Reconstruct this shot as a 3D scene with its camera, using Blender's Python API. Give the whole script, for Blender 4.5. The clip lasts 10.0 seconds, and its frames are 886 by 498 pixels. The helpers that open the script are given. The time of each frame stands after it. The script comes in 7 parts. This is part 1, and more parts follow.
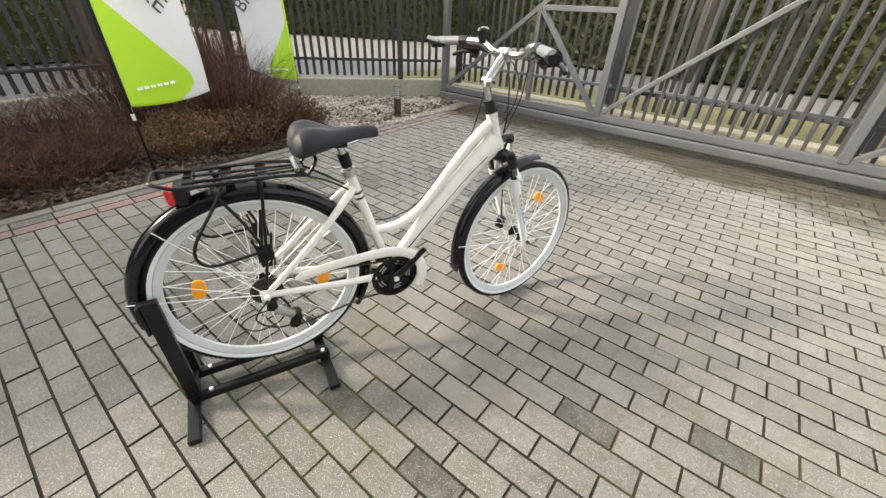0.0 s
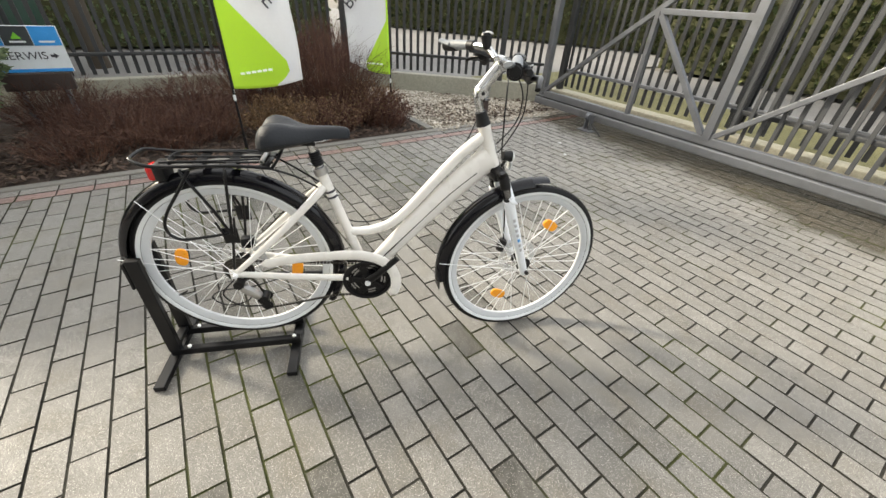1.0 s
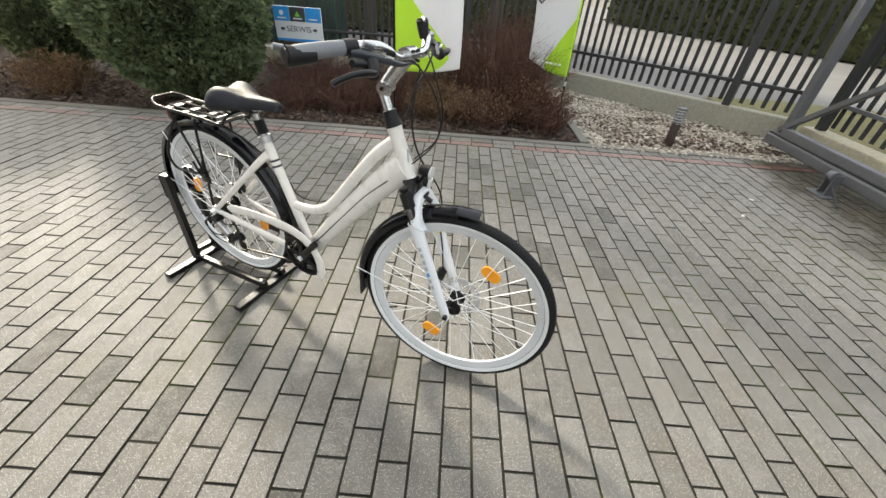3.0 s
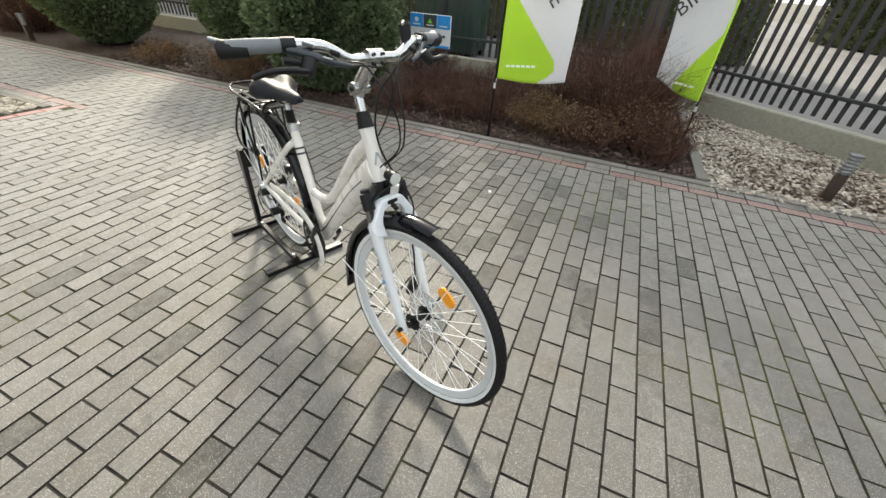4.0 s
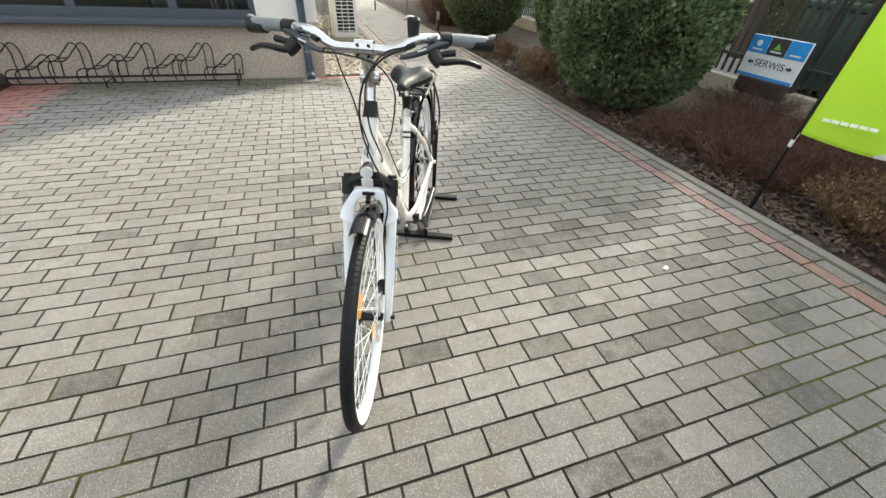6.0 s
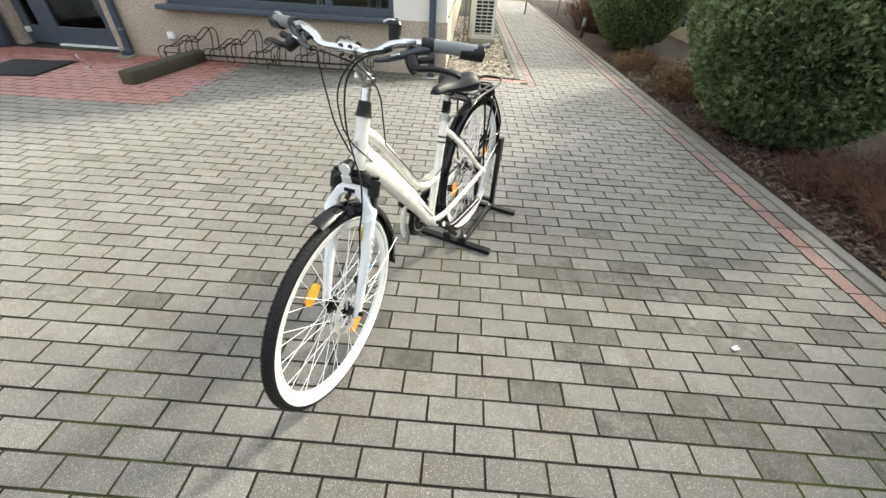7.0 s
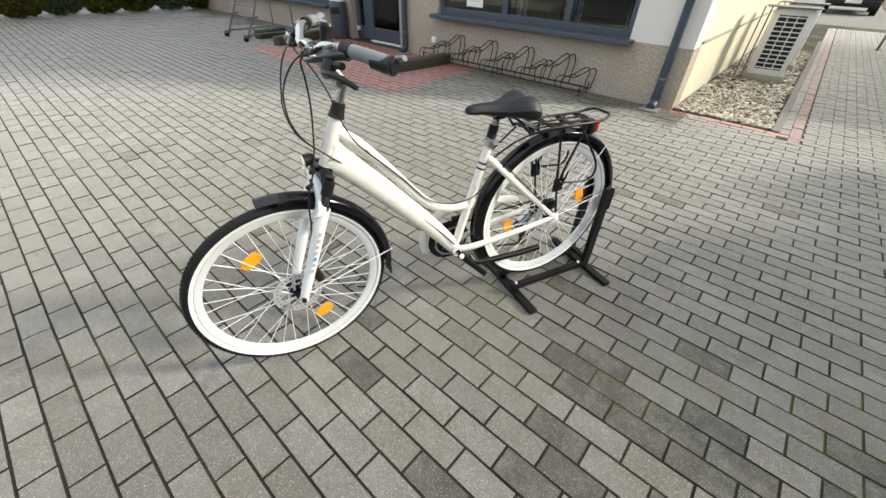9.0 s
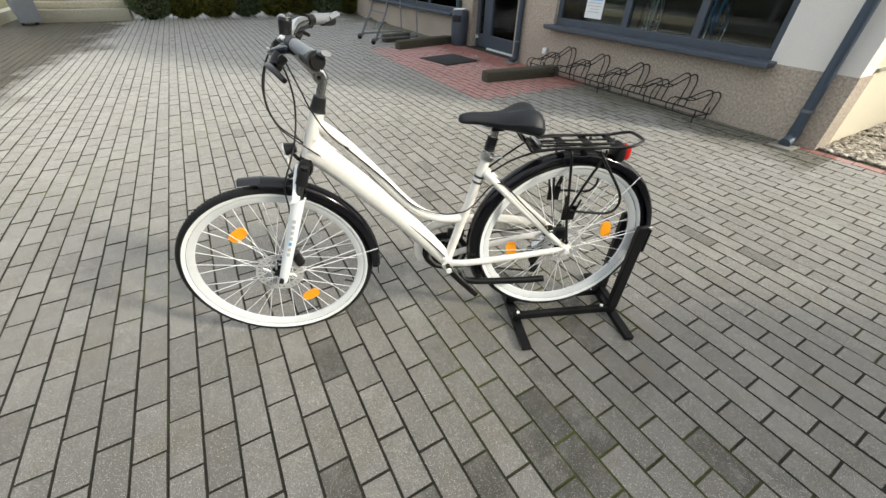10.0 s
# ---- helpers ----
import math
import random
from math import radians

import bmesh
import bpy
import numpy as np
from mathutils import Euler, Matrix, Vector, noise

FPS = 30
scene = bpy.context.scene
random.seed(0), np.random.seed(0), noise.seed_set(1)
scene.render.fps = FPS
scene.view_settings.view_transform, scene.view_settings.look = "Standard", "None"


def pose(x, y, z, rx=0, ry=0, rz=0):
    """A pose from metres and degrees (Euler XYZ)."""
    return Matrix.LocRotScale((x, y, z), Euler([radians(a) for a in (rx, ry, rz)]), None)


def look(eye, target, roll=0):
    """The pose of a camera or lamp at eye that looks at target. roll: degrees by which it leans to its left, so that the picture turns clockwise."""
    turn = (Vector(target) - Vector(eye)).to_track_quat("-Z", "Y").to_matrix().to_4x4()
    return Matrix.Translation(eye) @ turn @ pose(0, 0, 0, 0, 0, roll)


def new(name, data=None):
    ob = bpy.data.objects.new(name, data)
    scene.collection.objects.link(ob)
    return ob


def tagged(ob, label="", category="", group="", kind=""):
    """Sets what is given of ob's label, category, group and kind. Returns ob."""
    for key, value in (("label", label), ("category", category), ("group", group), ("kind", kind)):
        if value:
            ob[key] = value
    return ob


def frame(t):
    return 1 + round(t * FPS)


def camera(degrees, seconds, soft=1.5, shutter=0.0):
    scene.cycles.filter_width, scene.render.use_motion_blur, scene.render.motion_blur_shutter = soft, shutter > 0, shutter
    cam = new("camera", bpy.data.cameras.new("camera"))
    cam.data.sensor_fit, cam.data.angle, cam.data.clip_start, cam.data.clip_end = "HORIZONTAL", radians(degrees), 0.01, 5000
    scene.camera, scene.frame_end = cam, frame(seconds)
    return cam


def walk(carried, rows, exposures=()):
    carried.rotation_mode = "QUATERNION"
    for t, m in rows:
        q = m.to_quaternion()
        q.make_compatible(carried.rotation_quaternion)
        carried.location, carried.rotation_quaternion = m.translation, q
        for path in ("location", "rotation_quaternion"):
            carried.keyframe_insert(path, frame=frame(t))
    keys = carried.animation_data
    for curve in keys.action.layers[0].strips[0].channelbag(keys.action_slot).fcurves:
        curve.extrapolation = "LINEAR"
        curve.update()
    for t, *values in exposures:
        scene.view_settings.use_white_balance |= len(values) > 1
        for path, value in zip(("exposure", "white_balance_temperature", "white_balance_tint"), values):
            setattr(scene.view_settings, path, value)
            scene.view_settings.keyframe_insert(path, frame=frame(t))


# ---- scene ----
# ---------- camera ----------
cam = camera(99.66, 10.0)
PATH = [
    (0, (-0.014, -0.003, 1.278), (-1.101, 1.427, 0.110), 2.58),
    (0.5, (0.083, 0.186, 1.302), (-1.205, 1.419, 0.110), 3.17),
    (1, (0.221, 0.412, 1.304), (-1.230, 1.440, 0.110), 3.63),
    (1.5, (0.303, 0.644, 1.292), (-1.252, 1.415, 0.110), 3.97),
    (2, (0.321, 0.916, 1.316), (-1.361, 1.448, 0.110), 3.58),
    (2.2, (0.320, 1.018, 1.318), (-1.357, 1.452, 0.110), 3.94),
    (3.3, (0.271, 1.560, 1.309), (-1.364, 1.375, 0.110), 4.47),
    (3.5, (0.234, 1.646, 1.315), (-1.388, 1.340, 0.110), 4.50),
    (4, (0.130, 1.872, 1.322), (-1.410, 1.259, 0.110), 4.14),
    (4.5, (-0.000, 2.090, 1.332), (-1.357, 1.189, 0.110), 3.97),
    (5, (-0.207, 2.210, 1.310), (-1.289, 1.065, 0.110), 3.68),
    (5.5, (-0.422, 2.302, 1.333), (-1.246, 0.944, 0.110), 3.56),
    (5.7, (-0.502, 2.340, 1.330), (-1.215, 0.913, 0.110), 3.49),
    (6.8, (-0.960, 2.383, 1.342), (-1.037, 0.821, 0.110), 3.87),
    (7, (-1.056, 2.358, 1.349), (-1.023, 0.785, 0.110), 3.61),
    (7.5, (-1.272, 2.287, 1.353), (-0.976, 0.741, 0.110), 3.09),
    (8, (-1.480, 2.214, 1.357), (-0.911, 0.741, 0.110), 2.93),
    (8.5, (-1.635, 2.067, 1.329), (-0.810, 0.735, 0.110), 2.45),
    (9, (-1.757, 1.892, 1.340), (-0.729, 0.681, 0.110), 2.02),
    (9.5, (-1.894, 1.694, 1.333), (-0.684, 0.664, 0.110), 1.44),
    (10, (-1.986, 1.512, 1.321), (-0.611, 0.684, 0.110), 1.67),
]
walk(cam, [(t, look(eye, target, roll)) for t, eye, target, roll in PATH],
     [(0.0, 1.4, 7200, 6), (2.0, 1.38, 7100, 6), (3.5, 1.19, 7000, 5), (4.0, 1.16, 6980, 4), (4.5, 1.22, 6950, 4), (7.0, 1.35, 6900, 4), (8.5, 1.14, 6850, 4), (10.0, 0.92, 6850, 4)])

# ---------- light ----------
SUN_FROM = Vector((-0.79, -0.61, 0.0)).normalized()
SUN_HIGH = radians(28)
world = bpy.data.worlds.new("sky")
scene.world = world
world.use_nodes = True
wn = world.node_tree.nodes
sky = wn.new("ShaderNodeTexSky")
sky.sky_type = "NISHITA"
sky.sun_disc = False
sky.sun_elevation = SUN_HIGH
sky.sun_rotation = math.atan2(SUN_FROM.x, SUN_FROM.y)
sky.air_density, sky.dust_density, sky.ozone_density = 1.0, 4.0, 1.0
wn["Background"].inputs["Strength"].default_value = 0.15
veil = wn.new("ShaderNodeMix")          # thin bright cloud over the whole sky
veil.data_type = "RGBA"
veil.inputs["Factor"].default_value = 0.65
veil.inputs["B"].default_value = (6.0, 6.15, 6.6, 1)
world.node_tree.links.new(sky.outputs[0], veil.inputs["A"])
world.node_tree.links.new(veil.outputs["Result"], wn["Background"].inputs["Color"])
sun_data = bpy.data.lights.new("sun", "SUN")
sun_data.energy, sun_data.angle, sun_data.color = 2.6, radians(8), (1.0, 0.94, 0.85)
sun = new("sun", sun_data)
sun_way = SUN_FROM * math.cos(SUN_HIGH) + Vector((0, 0, math.sin(SUN_HIGH)))
sun.matrix_world = look(sun_way * 30, (0, 0, 0))


# ---------- materials ----------
def nodes_of(name):
    m = bpy.data.materials.new(name)
    m.use_nodes = True
    nt = m.node_tree
    return m, nt, nt.nodes["Principled BSDF"]


def link(nt, a, b):
    nt.links.new(a, b)


def tex_noise(nt, scale, detail=4.0, rough=0.55, vector=None):
    n = nt.nodes.new("ShaderNodeTexNoise")
    n.inputs["Scale"].default_value, n.inputs["Detail"].default_value, n.inputs["Roughness"].default_value = scale, detail, rough
    if vector:
        link(nt, vector, n.inputs["Vector"])
    return n


def ramp(nt, fac, stops):
    r = nt.nodes.new("ShaderNodeValToRGB")
    while len(r.color_ramp.elements) < len(stops):
        r.color_ramp.elements.new(0.5)
    for e, (p, c) in zip(r.color_ramp.elements, stops):
        e.position = p
        e.color = (*c, 1) if len(c) == 3 else c
    link(nt, fac, r.inputs["Fac"])
    return r.outputs["Color"]


def mix(nt, fac, a, b, how="MIX"):
    n = nt.nodes.new("ShaderNodeMix")
    n.data_type, n.blend_type = "RGBA", how
    for socket, v in ((n.inputs["Factor"], fac), (n.inputs["A"], a), (n.inputs["B"], b)):
        if isinstance(v, (int, float)):
            socket.default_value = v
        elif isinstance(v, tuple):
            socket.default_value = (*v, 1)
        else:
            link(nt, v, socket)
    return n.outputs["Result"]


def maths(nt, how, a, b=0.0):
    n = nt.nodes.new("ShaderNodeMath")
    n.operation = how
    for socket, v in zip(n.inputs, (a, b)):
        if isinstance(v, (int, float)):
            socket.default_value = v
        else:
            link(nt, v, socket)
    return n.outputs[0]


def bump(nt, bsdf, height, strength=0.3, distance=0.01):
    n = nt.nodes.new("ShaderNodeBump")
    n.inputs["Strength"].default_value, n.inputs["Distance"].default_value = strength, distance
    link(nt, height, n.inputs["Height"])
    link(nt, n.outputs["Normal"], bsdf.inputs["Normal"])


def world_at(nt):
    return nt.nodes.new("ShaderNodeNewGeometry").outputs["Position"]


def surface(name, colour, rough=0.5, metal=0.0, vary=0.12, scale=25.0, relief=0.0, coat=0.0, dirt=0.0):
    """A painted, plastic or metal surface with grain and wear at two scales."""
    m, nt, b = nodes_of(name)
    at = nt.nodes.new("ShaderNodeTexCoord").outputs["Object"]
    fine, wide = tex_noise(nt, scale * 6, 3, vector=at), tex_noise(nt, scale, 3, vector=at)
    dark = tuple(c * (1 - vary) for c in colour)
    light = tuple(min(1.0, c * (1 + vary)) for c in colour)
    col = mix(nt, wide.outputs["Fac"], dark, light)
    col = mix(nt, maths(nt, "MULTIPLY", fine.outputs["Fac"], 0.35), col, dark)
    if dirt:
        spots = ramp(nt, tex_noise(nt, scale * 0.35, 6, 0.7, at).outputs["Fac"], [(0.52, (0, 0, 0)), (0.75, (dirt, dirt, dirt))])
        col = mix(nt, spots, col, (0.09, 0.08, 0.06))
    link(nt, col, b.inputs["Base Color"])
    link(nt, maths(nt, "ADD", rough - 0.08, maths(nt, "MULTIPLY", wide.outputs["Fac"], 0.16)), b.inputs["Roughness"])
    b.inputs["Metallic"].default_value = metal
    if coat:
        b.inputs["Coat Weight"].default_value, b.inputs["Coat Roughness"].default_value = coat, 0.08
    if relief:
        bump(nt, b, fine.outputs["Fac"], relief, 0.004)
    b.inputs["Specular IOR Level"].default_value = 0.24 if max(colour) < 0.012 and rough > 0.2 else 0.5
    return m


def paver_material(name, low, high, dark, share=0.92, patchy=False):
    """Concrete paver: own shade for each block, quartz speckle, damp stains."""
    m, nt, b = nodes_of(name)
    at = world_at(nt)
    own = maths(nt, "FRACT", maths(nt, "ADD", nt.nodes.new("ShaderNodeObjectInfo").outputs["Random"],
                                   nt.nodes.new("ShaderNodeNewGeometry").outputs["Random Per Island"]))
    base = mix(nt, own, low, high)
    wide = tex_noise(nt, 1.1, 5, 0.6, at)
    base = mix(nt, ramp(nt, wide.outputs["Fac"], [(0.35, (0, 0, 0)), (0.7, (0.35, 0.35, 0.35))]), base, dark)
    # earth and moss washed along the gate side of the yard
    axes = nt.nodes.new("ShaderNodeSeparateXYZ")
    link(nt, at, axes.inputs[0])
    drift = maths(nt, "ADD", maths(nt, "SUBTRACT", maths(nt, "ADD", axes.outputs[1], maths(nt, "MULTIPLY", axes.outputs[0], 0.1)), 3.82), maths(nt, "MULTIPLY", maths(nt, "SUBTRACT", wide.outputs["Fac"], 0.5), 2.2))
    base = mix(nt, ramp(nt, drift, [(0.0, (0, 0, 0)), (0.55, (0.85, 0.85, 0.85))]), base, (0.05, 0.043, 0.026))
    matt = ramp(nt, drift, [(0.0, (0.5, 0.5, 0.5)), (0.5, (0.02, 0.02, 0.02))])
    foot = maths(nt, "ADD", maths(nt, "SUBTRACT", -2.42, axes.outputs[1]), maths(nt, "MULTIPLY", maths(nt, "SUBTRACT", wide.outputs["Fac"], 0.5), 1.6))
    beside = maths(nt, "GREATER_THAN", axes.outputs[0], -1.0)     # moss and damp dirt along the foot of the shop wall
    damp = maths(nt, "MULTIPLY", beside, ramp(nt, foot, [(0.0, (0, 0, 0)), (0.55, (0.8, 0.8, 0.8))]))
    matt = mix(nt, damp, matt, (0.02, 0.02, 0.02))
    base = mix(nt, damp, base, (0.06, 0.058, 0.03) if share < 1.0 and low[0] < 0.3 else dark)
    blot = tex_noise(nt, 14, 5, 0.65, at)
    stained = maths(nt, "GREATER_THAN", maths(nt, "FRACT", maths(nt, "MULTIPLY", own, 7.31)), share)
    stain = maths(nt, "MULTIPLY", stained, ramp(nt, blot.outputs["Fac"], [(0.4, (0, 0, 0)), (0.66, (0.6, 0.6, 0.6))]))
    base = mix(nt, stain, base, dark)
    if patchy:
        film = tex_noise(nt, 10, 6, 0.68, at)
        base = mix(nt, ramp(nt, film.outputs["Fac"], [(0.43, (0, 0, 0)), (0.6, (0.85, 0.85, 0.85))]), base, dark)
    base = mix(nt, ramp(nt, blot.outputs["Fac"], [(0.36, (0.0, 0.0, 0.0)), (0.7, (0.42, 0.42, 0.42))]), base, tuple(c * 0.62 for c in low))
    mottle = tex_noise(nt, 4.3, 6, 0.62, at)
    base = mix(nt, ramp(nt, mottle.outputs["Fac"], [(0.5, (0, 0, 0)), (0.68, (0.5, 0.5, 0.5))]), base, (low[0] * 0.88, low[1] * 0.76, low[2] * 0.56))
    grain = tex_noise(nt, 260, 3, 0.7, at)
    base = mix(nt, ramp(nt, grain.outputs["Fac"], [(0.4, (0.0, 0.0, 0.0)), (0.64, (0.8, 0.8, 0.8))]), base, tuple(c * 0.42 for c in low))
    cell = nt.nodes.new("ShaderNodeTexVoronoi")
    cell.inputs["Scale"].default_value = 290
    link(nt, at, cell.inputs["Vector"])
    fleck = ramp(nt, cell.outputs["Distance"], [(0.22, (0.75, 0.75, 0.75)), (0.38, (0, 0, 0))])
    pick = maths(nt, "GREATER_THAN", cell.outputs["Color"], 0.6)
    base = mix(nt, maths(nt, "MULTIPLY", fleck, pick), base, tuple(min(0.62, c * 2.25) for c in high))
    link(nt, base, b.inputs["Base Color"])
    link(nt, maths(nt, "ADD", 0.47, maths(nt, "MULTIPLY", blot.outputs["Fac"], 0.3)), b.inputs["Roughness"])
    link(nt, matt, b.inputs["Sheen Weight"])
    b.inputs["Sheen Roughness"].default_value = 0.4
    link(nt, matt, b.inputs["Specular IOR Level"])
    bump(nt, b, maths(nt, "ADD", grain.outputs["Fac"], maths(nt, "MULTIPLY", blot.outputs["Fac"], 0.8)), 0.38, 0.004)
    return m


def ground_material(name, stops, scale, fine, relief=0.5, moss=None):
    m, nt, b = nodes_of(name)
    at = world_at(nt)
    wide, small = tex_noise(nt, scale, 6, 0.6, at), tex_noise(nt, fine, 5, 0.65, at)
    col = ramp(nt, small.outputs["Fac"], stops)
    col = mix(nt, ramp(nt, wide.outputs["Fac"], [(0.3, (0, 0, 0)), (0.7, (0.5, 0.5, 0.5))]), col, tuple(c * 0.6 for c in stops[0][1]))
    if moss:
        col = mix(nt, ramp(nt, wide.outputs["Fac"], [(0.5, (0, 0, 0)), (0.62, (0.9, 0.9, 0.9))]), col, moss)
    link(nt, col, b.inputs["Base Color"])
    b.inputs["Roughness"].default_value = 0.9
    bump(nt, b, small.outputs["Fac"], relief, 0.02)
    return m


def leaf_material(name, stops, rough=0.55, thin=0.0):
    """Foliage, twigs, stones and chips: a shade for each piece."""
    m, nt, b = nodes_of(name)
    own = nt.nodes.new("ShaderNodeNewGeometry").outputs["Random Per Island"]
    wide = tex_noise(nt, 3.0, 3, 0.5, world_at(nt))
    col = ramp(nt, maths(nt, "ADD", maths(nt, "MULTIPLY", own, 0.7), maths(nt, "MULTIPLY", wide.outputs["Fac"], 0.3)), stops)
    link(nt, col, b.inputs["Base Color"])
    b.inputs["Roughness"].default_value = rough
    if thin:
        glow, blend = nt.nodes.new("ShaderNodeBsdfTranslucent"), nt.nodes.new("ShaderNodeMixShader")
        link(nt, col, glow.inputs["Color"])
        blend.inputs[0].default_value = thin
        link(nt, b.outputs[0], blend.inputs[1])
        link(nt, glow.outputs[0], blend.inputs[2])
        link(nt, blend.outputs[0], nt.nodes["Material Output"].inputs["Surface"])
    return m


def cloth_material(name, green, white, purple, sweep):
    """Thin printed flag cloth: lime sweep beside the pole, white field, dull purple top; lets light through."""
    m, nt, b = nodes_of(name)
    thin, blend, clear, open_weave = (nt.nodes.new("ShaderNode" + k) for k in ("BsdfTranslucent", "MixShader", "BsdfTransparent", "MixShader"))
    at = nt.nodes.new("ShaderNodeTexCoord").outputs["Object"]
    axes = nt.nodes.new("ShaderNodeSeparateXYZ")
    link(nt, at, axes.inputs[0])
    x, z = axes.outputs[0], axes.outputs[2]
    limit = ramp(nt, maths(nt, "SUBTRACT", z, 0.5), [(p, (w,) * 3) for p, w in sweep])
    col = mix(nt, maths(nt, "LESS_THAN", x, limit), white, green)
    col = mix(nt, maths(nt, "GREATER_THAN", maths(nt, "SUBTRACT", z, maths(nt, "MULTIPLY", x, 0.94)), 1.4), col, purple)
    weave = tex_noise(nt, 40, 4, 0.6, at)
    col = mix(nt, maths(nt, "MULTIPLY", weave.outputs["Fac"], 0.12), col, (0.3, 0.3, 0.3))
    link(nt, col, b.inputs["Base Color"])
    link(nt, col, thin.inputs["Color"])
    b.inputs["Roughness"].default_value = 0.7
    blend.inputs[0].default_value, open_weave.inputs[0].default_value = 0.5, 0.25
    link(nt, b.outputs[0], blend.inputs[1])
    link(nt, thin.outputs[0], blend.inputs[2])
    link(nt, blend.outputs[0], open_weave.inputs[1])
    link(nt, clear.outputs[0], open_weave.inputs[2])
    link(nt, open_weave.outputs[0], nt.nodes["Material Output"].inputs["Surface"])
    return m


def glass_material(name, tint=(0.75, 0.82, 0.83)):
    m, nt, b = nodes_of(name)
    out = nt.nodes["Material Output"]
    clear, gloss, blend, fres = (nt.nodes.new("ShaderNode" + k) for k in ("BsdfTransparent", "BsdfGlossy", "MixShader", "Fresnel"))
    clear.inputs["Color"].default_value = (*tint, 1)
    gloss.inputs["Roughness"].default_value = 0.02
    fres.inputs["IOR"].default_value = 1.5
    link(nt, maths(nt, "ADD", maths(nt, "MULTIPLY", fres.outputs[0], 1.2), 0.02), blend.inputs[0])
    link(nt, clear.outputs[0], blend.inputs[1])
    link(nt, gloss.outputs[0], blend.inputs[2])
    link(nt, blend.outputs[0], out.inputs["Surface"])
    return m


def render_coat(name, colour, scale=60.0, relief=0.9, vary=0.3):
    """Wall render: pebbly grains over stains."""
    m, nt, b = nodes_of(name)
    at = world_at(nt)
    wide, grain = tex_noise(nt, 1.3, 6, 0.6, at), tex_noise(nt, scale, 4, 0.7, at)
    col = mix(nt, wide.outputs["Fac"], tuple(c * (1 - vary * 0.5) for c in colour), tuple(min(1, c * (1 + vary * 0.3)) for c in colour))
    col = mix(nt, ramp(nt, grain.outputs["Fac"], [(0.4, (vary, vary, vary)), (0.62, (0, 0, 0))]), col, tuple(c * 0.45 for c in colour))
    link(nt, col, b.inputs["Base Color"])
    b.inputs["Roughness"].default_value = 0.9
    bump(nt, b, grain.outputs["Fac"], relief, 0.006)
    return m


